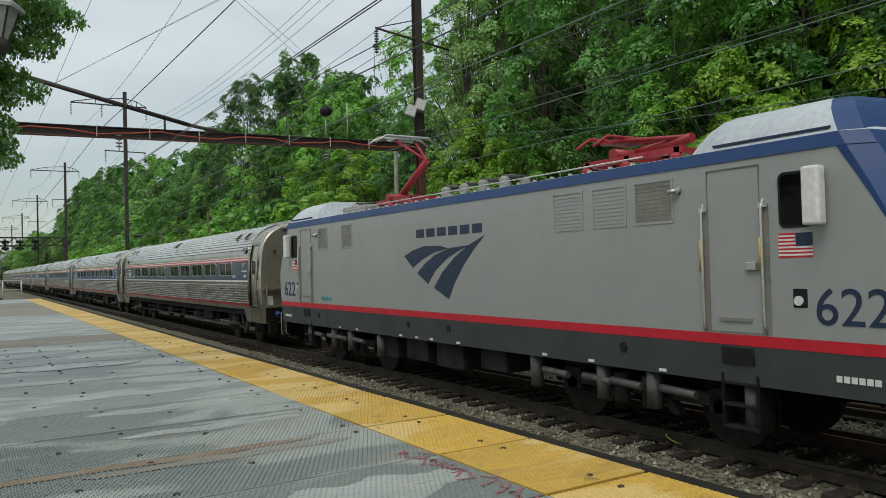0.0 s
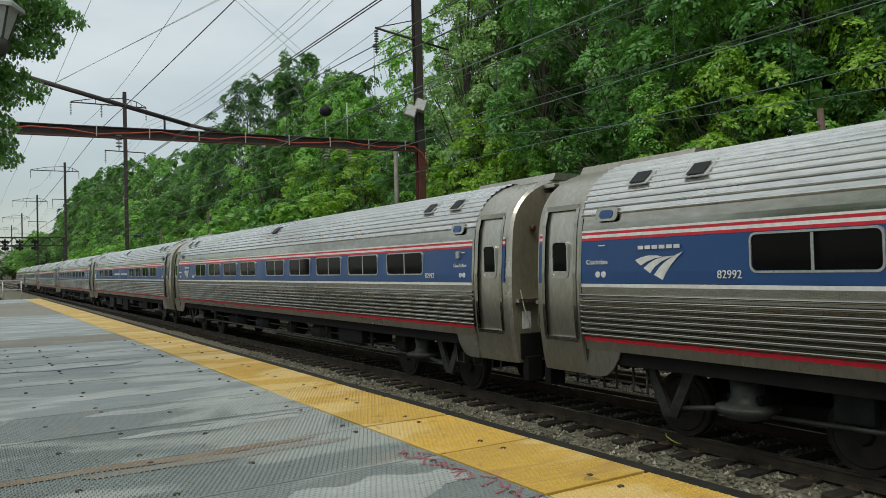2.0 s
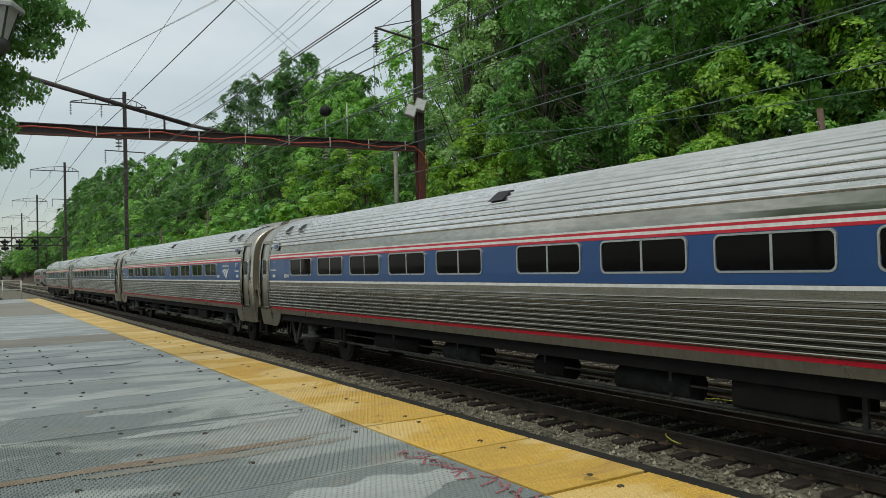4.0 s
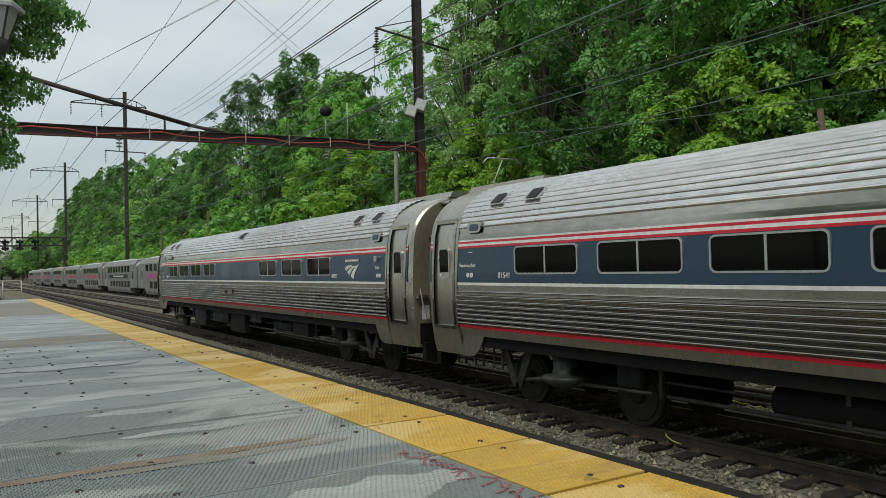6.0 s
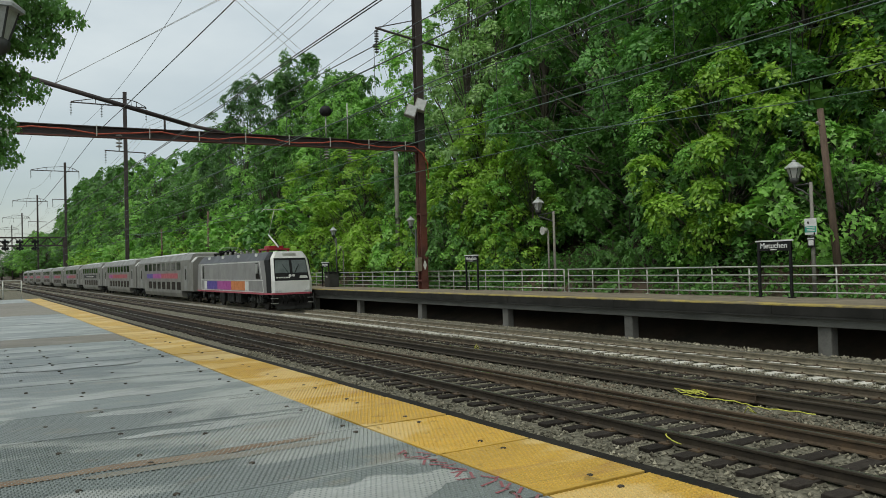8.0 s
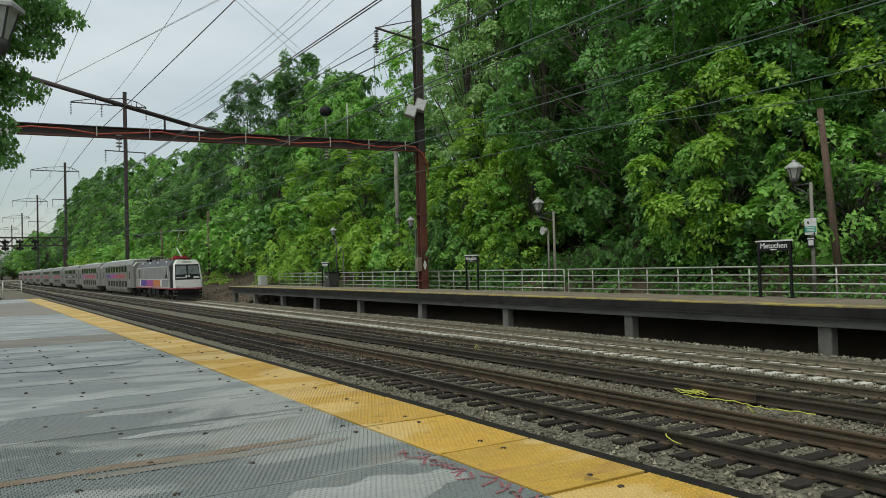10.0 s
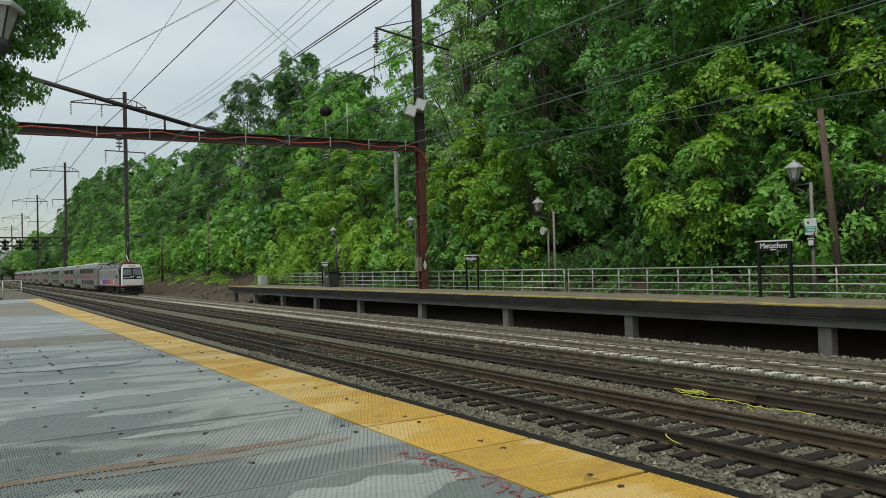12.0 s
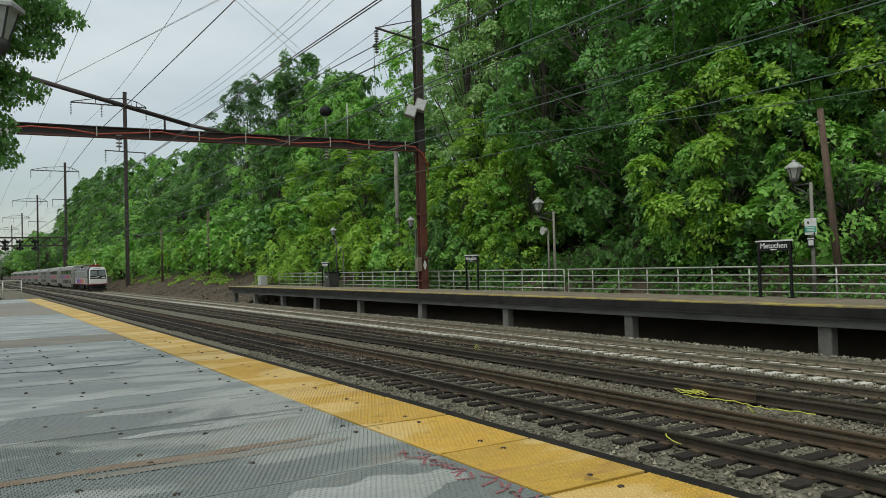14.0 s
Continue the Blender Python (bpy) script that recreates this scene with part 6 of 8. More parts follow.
            for i in range(13):
                bm = bmesh.new()
                z = 2.78 - i * 0.0215
                box(bm, *sorted((s * W, s * (W + 0.005))), f0, f1, z - 0.0215, z)
                part("flag_stripe", bm, RED if i % 2 == 0 else WHITE, lo)
            bm = bmesh.new()
            ca, cb = (f0, f0 + 0.2) if s < 0 else (f1 - 0.2, f1)
            box(bm, *sorted((s * W, s * (W + 0.008))), ca, cb, 2.78 - 0.15, 2.78)
            part("flag_canton", bm, LOGO_NAVY, lo)
            yn = Y(0.82) if e else Y(1.02)
            mt = SIDE if s < 0 else Matrix.Rotation(math.pi, 4, "Z") @ SIDE
            lettering("622", 0.58, LOGO_NAVY, lo, at(s * (W + 0.004), yn, 1.93) @ mt, "number")
            bm = bmesh.new()
            l0 = Y(1.42) if e else Y(1.66)
            box(bm, *sorted((s * (W - 0.02), s * (W + 0.004))), l0 - 0.09, l0 + 0.09, 1.93, 2.15, 0.01)
            part("lamp_recess", bm, BLACK, lo)
            bm = bmesh.new()
            rod(bm, (s * W, l0 + 0.01, 2.01), (s * (W + 0.03), l0 + 0.01, 2.01), 0.055, n=12)
            part("side_lamp", bm, LIGHT_LENS, lo)
            # steps
            s0, s1 = sorted((Y(2.03), Y(2.53)))
            for q in (s0, s1):
                bm = bmesh.new()
                box(bm, *sorted((s * (W - 0.3), s * (W - 0.03))), q - 0.02, q + 0.02, 0.4, 1.25)
                stair = part("step_frame", bm, UNDER, lo, "dark steel cab step frame")
            for k in range(4):
                bm = bmesh.new()
                box(bm, *sorted((s * (W - 0.3), s * (W - 0.02))), s0, s1, 0.42 + k * 0.27, 0.45 + k * 0.27)
                part("step", bm, UNDER_GREY, stair)
            bm = bmesh.new()
            box(bm, *sorted((s * (W - 0.02), s * (W + 0.005))), s0 + 0.02, s1 - 0.02, 1.22, 1.42)
            part("step_recess", bm, BLACK, lo)
            bars(lo, *sorted((Y(0.55), Y(1.05))), 1.14, 1.21, s, W - 0.02, WHITE, 6)
            bm = bmesh.new()
            rod(bm, (s * W, Y(3.1), 3.42), (s * (W + 0.05), Y(3.1), 3.42), 0.045, n=10)
            rod(bm, (s * (W + 0.02), Y(3.1), 3.42), (s * (W + 0.1), Y(3.1) + 0.1, 3.40), 0.035, n=8)
            part("side_horn", bm, ALU, lo)
        for e in (0, 1):
            Y = (lambda v: -v) if e == 0 else (lambda v: -LOCO_L + v)
            bm = bmesh.new()
            zs = [2.5 + 0.12 * i for i in range(11)]
            slab(bm, [(s * W, Y(nose(z) + 0.22), z) for z in zs] + [(s * W, Y(nose(z) + 0.22 + 0.02 + 0.09 * (z - 2.5) / 1.2), z) for z in zs[::-1]], s * 0.005)
            part("edge_trim", bm, LOCO_BLUE, lo, "blue paint sweep along the cab edge")
        # vent panels high on the side
        for q, wd in ((-3.5, 0.62), (-5.0, 0.62), (-LOCO_L + 3.55, 0.7), (-LOCO_L + 4.4, 0.7), (-LOCO_L + 5.3, 0.7)):
            bm = bmesh.new()
            ring(bm, [(q - wd / 2, 3.0), (q + wd / 2, 3.0), (q + wd / 2, 3.6), (q - wd / 2, 3.6)], [(q - wd / 2 + 0.03, 3.03), (q + wd / 2 - 0.03, 3.03), (q + wd / 2 - 0.03, 3.57), (q - wd / 2 + 0.03, 3.57)], W + 0.010, W - 0.01, s)
            vp = part("vent_panel", bm, LOCO_GREY, lo)
            bm = bmesh.new()
            for k in range(9):
                z = 3.05 + k * 0.057
                box(bm, *sorted((s * W, s * (W + 0.006))), q - wd / 2 + 0.03, q + wd / 2 - 0.03, z, z + 0.045)
            part("louvres", bm, POLE_GREY if q in (-3.5, -5.0, -LOCO_L + 3.55) else LOCO_GREY, vp, "dusty louvred grille")
        # skirt lamps
        for q in (-3.1, -8.0, -9.6, -LOCO_L + 4.2):
            bm = bmesh.new()
            rod(bm, (s * (W - 0.03), q, 1.28), (s * (W + 0.004), q, 1.28), 0.07, n=12)
            part("skirt_port", bm, BLACK, lo)
        for q in (-4.4, -5.4, -7.6, -8.3, -8.9, -9.9, -12.5, -13.6, -15.0):
            bm = bmesh.new()
            box(bm, *sorted((s * (W - 0.04), s * (W - 0.025))), q - 0.06, q + 0.06, 1.0, 1.04)
            part("label_plate", bm, WHITE, lo)
        bars(lo, -4.0, -3.3, 1.68, 1.77, s, W, TEAL, 7)
    swoosh(lo, -9.42, 2.45, 3.0, 1.12, -1, -W - 0.002, LOGO_NAVY)
    bars(lo, -10.9, -8.4, 3.10, 3.27, -1, W, LOGO_NAVY, 6)
    # roof gear
    for q, up in ((-5.7, True), (-13.6, False)):
        pg = part("pantograph", bmesh.new(), PANTO_RED, lo, "dark red pantograph")
        bm = bmesh.new()
        for sx in (-0.55, 0.55):
            box(bm, sx - 0.05, sx + 0.05, q - 1.1, q + 1.0, 4.08, 4.18)
        for sy in (-1.0, 0.0, 0.9):
            box(bm, -0.6, 0.6, q + sy - 0.05, q + sy + 0.05, 4.08, 4.17)
            for sx in (-0.6, 0.6):
                lathe(bm, (sx, q + sy), [(3.88, 0.08), (3.93, 0.11), (3.97, 0.07), (4.02, 0.11), (4.08, 0.06)], 8)
        rod(bm, (-0.5, q + 0.4, 4.25), (0.5, q + 0.4, 4.25), 0.1, n=10)
        part("base_frame", bm, PANTO_RED, pg)
        bm = bmesh.new()
        if up:
            rod(bm, (0, q + 0.8, 4.2), (0, q - 0.75, 5.05), 0.10, 0.08, 10)
            rod(bm, (0, q - 0.75, 5.05), (-0.3, q + 0.35, 5.72), 0.035)
            rod(bm, (0, q - 0.75, 5.05), (0.3, q + 0.35, 5.72), 0.035)
            hz, hy = 5.78, q + 0.38
        else:
            rod(bm, (0, q + 0.9, 4.22), (0, q - 0.8, 4.38), 0.10, 0.08, 10)
            rod(bm, (0, q - 0.8, 4.40), (-0.3, q + 0.6, 4.5), 0.035)
            rod(bm, (0, q - 0.8, 4.40), (0.3, q + 0.6, 4.5), 0.035)
            hz, hy = 4.55, q + 0.62
        part("arm", bm, PANTO_RED, pg)
        bm = bmesh.new()
        for dy in (-0.2, 0.2):
            tube(bm, [(-0.9, hy + dy, hz - 0.18), (-0.6, hy + dy, hz), (0.6, hy + dy, hz), (0.9, hy + dy, hz - 0.18)], 0.03)
        box(bm, -0.35, 0.35, hy - 0.22, hy + 0.22, hz - 0.08, hz - 0.03)
        part("collector_head", bm, ALU if up else PANTO_RED, pg)
    for q in (-3.9, -8.4, -9.1, -9.8, -10.5):
        for sx in (-0.7, -0.2):
            bm = bmesh.new()
            lathe(bm, (sx, q), [(3.88, 0.1), (3.95, 0.14), (3.99, 0.09), (4.05, 0.14), (4.09, 0.09), (4.14, 0.12), (4.2, 0.05)], 10)
            part("roof_insulator", bm, INSUL, lo)
        bm = bmesh.new()
        rod(bm, (-0.7, q, 4.2), (-0.2, q, 4.2), 0.04)
        part("busbar", bm, WIRE, lo)
    bm = bmesh.new()
    box(bm, -1.0, -0.2, -5.0, -3.7, 3.9, 4.1, 0.03)
    part("roof_box", bm, INSUL, lo)
    bm = bmesh.new()
    rod(bm, (-1.2, -4.0, 4.0), (-1.2, -LOCO_L + 4.0, 4.0), 0.012)
    for q in np.arange(4.0, LOCO_L - 4, 0.45):
        box(bm, -1.28, -1.22, -q - 0.02, -q + 0.02, 3.86, 3.93)
    part("roof_rail", bm, GALV, lo)
    # running gear
    for yc in (-4.3, -LOCO_L + 4.3):
        wheelset_bogie(lo, yc, 2.9, 0.55)
    for q, w, zb in ((-6.8, 0.7, 0.45), (-8.0, 0.9, 0.5), (-9.3, 1.0, 0.45), (-10.8, 0.8, 0.55)):
        bm = bmesh.new()
        box(bm, -1.3, 1.3, q - w / 2, q + w / 2, zb, 0.97, 0.03)
        part("equipment_box", bm, UNDER_GREY, lo)
    for yc in (-4.3, -LOCO_L + 4.3):
        for dy in (-2.1, -0.5, 0.5, 2.1):
            bm = bmesh.new()
            rod(bm, (-1.32, yc + dy, 0.45), (-1.32, yc + dy, 0.95), 0.11, n=10)
            rod(bm, (-1.36, yc + dy * 0.6, 0.72), (-1.36, yc + dy * 0.6 + 0.6, 0.75), 0.06, n=8)
            part("damper", bm, DAMPER, lo, "pale grey suspension damper")
    bm = bmesh.new()
    box(bm, -1.35, 1.35, -0.15, 0.1, 0.5, 1.0, 0.05)
    rod(bm, (0, 0.0, 0.86), (0, 0.45, 0.86), 0.11)
    part("buffer_beam", bm, UNDER, lo)
    bm = bmesh.new()
    box(bm, -1.35, 1.35, -LOCO_L - 0.1, -LOCO_L + 0.15, 0.35, 1.0, 0.05)
    part("buffer_beam", bm, UNDER, lo)
    for q in (-0.35, 0.05):
        bm = bmesh.new()
        tube(bm, [(-1.36, q, 1.25), (-1.40, q, 1.18), (-1.40, q, 0.62), (-1.30, q, 0.55)], 0.012)
        part("grab_rail", bm, GALV, lo, "pale corner grab rail")
    return lo


# ---- commuter train ----
def build_bilevel(mark):
    co = thing("bilevel_coach", "grey double-deck commuter coach with coloured side stripe", "passenger coach", "coaches of the commuter train")
    y0, y1, W = 0.35, LEN - 0.35, 1.50
    prof = [(-1.38, 0.45), (-W, 0.75), (-W, 3.72), (-1.20, 4.25), (-0.7, 4.40), (0.7, 4.40), (1.20, 4.25), (W, 3.72), (W, 0.75), (1.38, 0.45)]
    bm = bmesh.new()
    mid = [(-1.38, 0.40)] + prof[1:-1] + [(1.38, 0.40)]
    prism(bm, mid, 4.6, LEN - 4.6)
    endp = [(-1.42, 1.0)] + prof[2:-2] + [(1.42, 1.0)]
    endp[0], endp[-1] = (-W, 1.0), (W, 1.0)
    part("body", bm, BI_GREY, co)
    for q0, q1 in ((y0, 4.598), (LEN - 4.598, y1)):
        bm = bmesh.new()
        prism(bm, [(-W, 1.0), (-W, 3.72), (-1.2, 4.25), (1.2, 4.25), (W, 3.72), (W, 1.0)], q0 if q0 > 5 else q0 + 0.9, q1 if q1 < 5 else q1 - 0.9)
        e0, e1 = (q0, q0 + 0.898) if q0 < 5 else (q1 - 0.898, q1)
        prism(bm, [(-W, 1.0), (-W, 3.45), (-1.05, 3.92), (1.05, 3.92), (W, 3.45), (W, 1.0)], e0, e1)
        part("vestibule", bm, BI_GREY, co)
    bm = bmesh.new()
    prism(bm, [(-1.24, 4.22), (-0.72, 4.43), (0.72, 4.43), (1.24, 4.22)], 4.7, LEN - 4.7)
    for q0, q1 in ((y0 + 0.95, 4.69), (LEN - 4.69, y1 - 0.95)):
        prism(bm, [(-1.24, 4.22), (-0.72, 4.36), (0.72, 4.36), (1.24, 4.22)], q0, q1)
    for q0, q1 in ((y0 + 0.05, y0 + 0.94), (y1 - 0.94, y1 - 0.05)):
        prism(bm, [(-1.44, 3.55), (-1.06, 3.98), (1.06, 3.98), (1.44, 3.55)], q0, q1)
    part("roof", bm, BI_ROOF, co, "pale sloped roof")
    for s in (-1, 1):
        for zc in (3.22, 1.42):
            for i in range(8):
                yc = 5.6 + i * (LEN - 11.2) / 7
                if zc < 2 and i > 6:
                    continue
                bm = bmesh.new()
                slab(bm, [(s * (W + 0.004), y, z) for y, z in rounded(yc - 0.72, yc + 0.72, zc - 0.36, zc + 0.36, 0.08)], s * 0.01)
                part("window", bm, GLASS_DARK, co)
        for mat, q0, q1 in ((PURPLE, LEN - 9.0, LEN - 6.0), (MAGENTA, LEN - 13.0, LEN - 9.0), (CORAL, 6.0, LEN - 13.0)) if mark == 0 else ((CORAL, 6.0, LEN - 9.0), (MAGENTA, LEN - 9.0, LEN - 6)) if mark == 1 else ((CORAL, 6.0, LEN - 6.0),):
            if mark < 2 or mat is CORAL:
                bm = bmesh.new()
                box(bm, *sorted((s * W, s * (W + 0.006))), q0, q1, 2.10, 2.58)
                part("stripe", bm, mat if mark < 2 else BLACK, co)
        if mark == 2:
            bars(co, 9.0, LEN - 9.0, 2.25, 2.45, s, W + 0.008, WHITE, 7)
        for yc in (2.9, LEN - 2.9):
            bm = bmesh.new()
            slab(bm, [(s * (W + 0.003), y, z) for y, z in rounded(yc - 0.55, yc + 0.55, 1.05, 3.2, 0.06)], s * 0.012)
            dr = part("door", bm, ALP_GREY, co)
            bm = bmesh.new()
            slab(bm, [(s * (W + 0.016), y, z) for y, z in rounded(yc - 0.22, yc + 0.22, 2.0, 2.95, 0.06)], s * 0.008)
            part("pane", bm, GLASS_DARK, dr)
    for yc in (2.6, LEN - 2.6):
        wheelset_bogie(co, yc, 2.6)
    bm = bmesh.new()
    for q in (0.15, LEN - 0.15):
        box(bm, -0.6, 0.6, q - 0.2, q + 0.2, 0.8, 3.3)
    part("gangway", bm, BLACK, co)
    return co


ALP_L = 18.8


def build_pusher():
    lo = thing("electric_locomotive", "grey commuter electric locomotive with white cab front and purple-orange stripe", "locomotive", "commuter train")
    W = 1.475
    # y = 0 at the cab front facing back down the line, the body runs to +y
    nose = lambda z: 0.0 if z < 1.9 else (z - 1.9) * 0.30

    def ring_at(z, w):
        n = nose(z)
        return [(-w, n + 0.75), (-w * 0.93, n + 0.12), (-w * 0.8, n), (w * 0.8, n), (w * 0.93, n + 0.12), (w, n + 0.75), (w, ALP_L - n - 0.6), (w * 0.8, ALP_L - n), (-w * 0.8, ALP_L - n), (-w, ALP_L - n - 0.6)]

    def hull(levels, cap=False, sel=None):
        bm = bmesh.new()
        rings = [[bm.verts.new((x, y, z)) for x, y in ring_at(z, w)] for z, w in levels]
        for p, q in zip(rings, rings[1:]):
            for i in range(10):
                if sel is None or i in sel:
                    bm.faces.new([p[i], p[(i + 1) % 10], q[(i + 1) % 10], q[i]])
        if cap:
            bm.faces.new(rings[-1])
        bmesh.ops.delete(bm, geom=[v for v in bm.verts if not v.link_faces], context="VERTS")
        return bm
    sides = [5, 6, 7, 8, 9]
    part("body", hull([(1.18, W), (2.2, W), (3.30, W)], sel=sides), ALP_GREY, lo, "grey body side")
    part("cab_front", hull([(1.18, W), (1.95, W)], sel=[1, 2, 3]), ALP_WHITE, lo, "white lower cab front")
    part("cab_mask", hull([(1.95, W + 0.001), (3.42, W - 0.12)], sel=[2]), BLACK, lo, "black windscreen mask")
    part("cab_front", hull([(1.95, W), (3.42, W - 0.12)], sel=[1, 3]), ALP_WHITE, lo)
    part("cab_brow", hull([(3.42, W - 0.12), (3.86, W - 0.42)], sel=[1, 2, 3]), ALP_WHITE, lo, "white cab brow")
    part("cab_corner", hull([(1.18, W + 0.002), (2.2, W + 0.002), (3.30, W), (3.86, W - 0.42)], sel=[0, 4]), BLACK, lo, "black curved cab corner")
    part("roof", hull([(3.30, W), (3.86, W - 0.42)], True, sides), ALP_DARK, lo, "dark sloping roof")
    part("sill", hull([(1.06, W + 0.01), (1.18, W + 0.01)]), CORAL, lo)
    for s in (-1, 1):
        for mat, q0, q1 in ((ORANGE, 5.3, 8.6), (MAGENTA, 8.6, 12.2), (PURPLE, 12.2, 15.2), (ALP_WHITE, 4.5, 5.3), (ALP_WHITE, 15.2, 16.0)):
            bm = bmesh.new()
            box(bm, *sorted((s * W, s * (W + 0.006))), q0, q1, 1.28, 1.92)
            part("stripe", bm, mat, lo)
        bm = bmesh.new()
        ring(bm, [(1.3, 1.2), (16.9, 1.2), (16.9, 3.26), (2.1, 3.26)], [(1.38, 1.24), (16.84, 1.24), (16.84, 3.2), (2.16, 3.2)], W + 0.008, W - 0.01, s)
        box(bm, *sorted((s * W, s * (W + 0.008))), 1.4, 16.9, 1.97, 2.02)
        part("trim", bm, ALP_WHITE, lo, "white side outline")
        bm = bmesh.new()
        slab(bm, [(s * (W + 0.004), y, z) for y, z in ((2.0, 2.1), (2.9, 2.1), (2.9, 3.15), (2.45, 3.15))], s * 0.008)
        part("window", bm, GLASS_DARK, lo)
        bm = bmesh.new()
        box(bm, *sorted((s * (W + 0.01), s * (W + 0.12))), 2.35, 2.6, 2.45, 3.1, 0.02)
        part("mirror", bm, ALU, lo)
        bm = bmesh.new()
        slab(bm, [(s * (W + 0.004), y, z) for y, z in rounded(16.0, 16.5, 2.1, 3.1, 0.06)], s * 0.008)
        part("window", bm, GLASS_DARK, lo)
        # windscreens
        bm = bmesh.new()
        ya, yb = nose(2.45) - 0.01, nose(3.28) - 0.01
        slab(bm, [(s * 0.09, ya, 2.45), (s * 1.12, ya, 2.45), (s * 1.02, yb, 3.28), (s * 0.09, yb, 3.28)], -0.012, 1)
        part("windscreen", bm, GLASS_CAB, lo, "windscreen with pale reflection in its colour")
        bm = bmesh.new()
        rod(bm, (s * 0.2, nose(2.42) - 0.04, 2.42), (s * 0.55, nose(3.0) - 0.04, 3.0), 0.015)
        part("wiper", bm, BLACK, lo)
        for xx, z, r in ((1.08, 1.36, 0.10), (0.84, 1.33, 0.09), (0.12, 2.28, 0.09)):
            bm = bmesh.new()
            rod(bm, (s * xx, nose(z) - 0.05, z), (s * xx, nose(z) + 0.05, z), r, n=14)
            part("headlight", bm, LIGHT_LENS, lo, "round clear headlight")
        for z in (0.5, 0.8):
            bm = bmesh.new()
            box(bm, *sorted((s * 1.0, s * 1.38)), -0.1, 0.3, z, z + 0.04)
            part("step", bm, ALU, lo)
        bm = bmesh.new()
        tube(bm, [(s * 1.38, -0.1, 1.1), (s * 1.38, -0.1, 0.45), (s * 1.05, -0.1, 0.45)], 0.025)
        part("step_hanger", bm, UNDER_PIPE, lo)
        for q in (1.7, 2.3, 16.0):
            bm = bmesh.new()
            tube(bm, [(s * 1.46, q, 1.1), (s * 1.46, q, 0.5), (s * 1.46, q + 0.4, 0.5), (s * 1.46, q + 0.4, 1.1)], 0.025)
            part("step_stirrup", bm, UNDER_PIPE, lo)
    bm = bmesh.new()
    for i in range(6):
        box(bm, -1.05 + i * 0.16, -0.93 + i * 0.16, nose(2.15) - 0.012, nose(2.15) + 0.01, 2.10, 2.20)
    part("marking", bm, ALP_WHITE, lo, "plain lettering bars")
    bm = bmesh.new()
    slab(bm, [(0.5, nose(2.12) - 0.012, 2.10), (1.1, nose(2.12) - 0.012, 2.10), (1.0, nose(2.12) - 0.012, 2.26), (0.55, nose(2.12) - 0.012, 2.26)], 0.01, 1)
    part("marking", bm, ALP_WHITE, lo)
    bm = bmesh.new()
    box(bm, -0.45, 0.45, nose(3.6) - 0.02, nose(3.6) + 0.1, 3.5, 3.72)
    part("number_box", bm, GALV, lo)
    bm = bmesh.new()
    box(bm, -1.3, 1.3, 0.0, 0.4, 0.45, 1.1, 0.05)
    slab(bm, [(-1.15, -0.25, 0.15), (1.15, -0.25, 0.15), (1.3, -0.05, 0.55), (-1.3, -0.05, 0.55)], 0.1, 1)
    rod(bm, (0, -0.5, 0.86), (0, 0.2, 0.86), 0.13)
    for xx in (-0.7, -0.4, 0.4, 0.7):
        tube(bm, [(xx, -0.02, 1.0), (xx + 0.05, -0.25, 0.75), (xx, -0.1, 0.5)], 0.035)
    part("coupler_gear", bm, UNDER, lo)
    bm = bmesh.new()
    slab(bm, [(-1.15, -0.29, 0.14), (1.15, -0.29, 0.14), (1.2, -0.24, 0.32), (-1.2, -0.24, 0.32)], 0.03, 1)
    part("plough", bm, UNDER_GREY, lo)
    for yc in (4.2, ALP_L - 4.2):
        wheelset_bogie(lo, yc, 2.9, 0.55)
    for q, w in ((7.3, 1.2), (9.2, 1.6), (11.4, 1.2)):
        bm = bmesh.new()
        box(bm, -1.35, 1.35, q - w / 2, q + w / 2, 0.4, 1.06, 0.03)
        part("equipment_box", bm, UNDER_GREY, lo)
    for q in (3.2, 7.2, 11.2, 15.0):
        bm = bmesh.new()
        box(bm, -1.25, -1.18, q, q + 0.5, 3.55, 3.8)
        part("roof_plate", bm, ALP_WHITE, lo)
    # pantographs
    for q, up in ((3.4, True), (14.6, False)):
        pg = part("pantograph", bmesh.new(), PANTO_RED, lo)
        bm = bmesh.new()
        box(bm, -0.8, 0.8, q - 0.9, q + 0.9, 4.0, 4.12, 0.02)
        for sx in (-0.7, 0.7):
            for sy in (-0.8, 0.8):
                lathe(bm, (sx, q + sy), [(3.85, 0.08), (3.92, 0.11), (4.0, 0.07)], 8)
        box(bm, -0.5, 0.5, q - 0.5, q + 0.6, 4.12, 4.3, 0.03)
        part("base_frame", bm, PANTO_RED if up else UNDER, pg)
        bm = bmesh.new()
        if up:
            rod(bm, (0, q - 0.9, 4.2), (0, q + 1.0, 5.1), 0.055)
            rod(bm, (0, q + 1.0, 5.1), (0, q - 0.2, 6.75), 0.022)
            hz, hy = 6.8, q - 0.2
        else:
            rod(bm, (0, q + 0.9, 4.2), (0, q - 1.0, 4.35), 0.07)
            hz, hy = 4.5, q - 1.0
        part("arm", bm, ALP_WHITE if up else UNDER, pg)
        bm = bmesh.new()
        tube(bm, [(-0.95, hy, hz - 0.22), (-0.7, hy, hz), (0.7, hy, hz), (0.95, hy, hz - 0.22)], 0.03)
        part("collector_head", bm, ALU, pg)
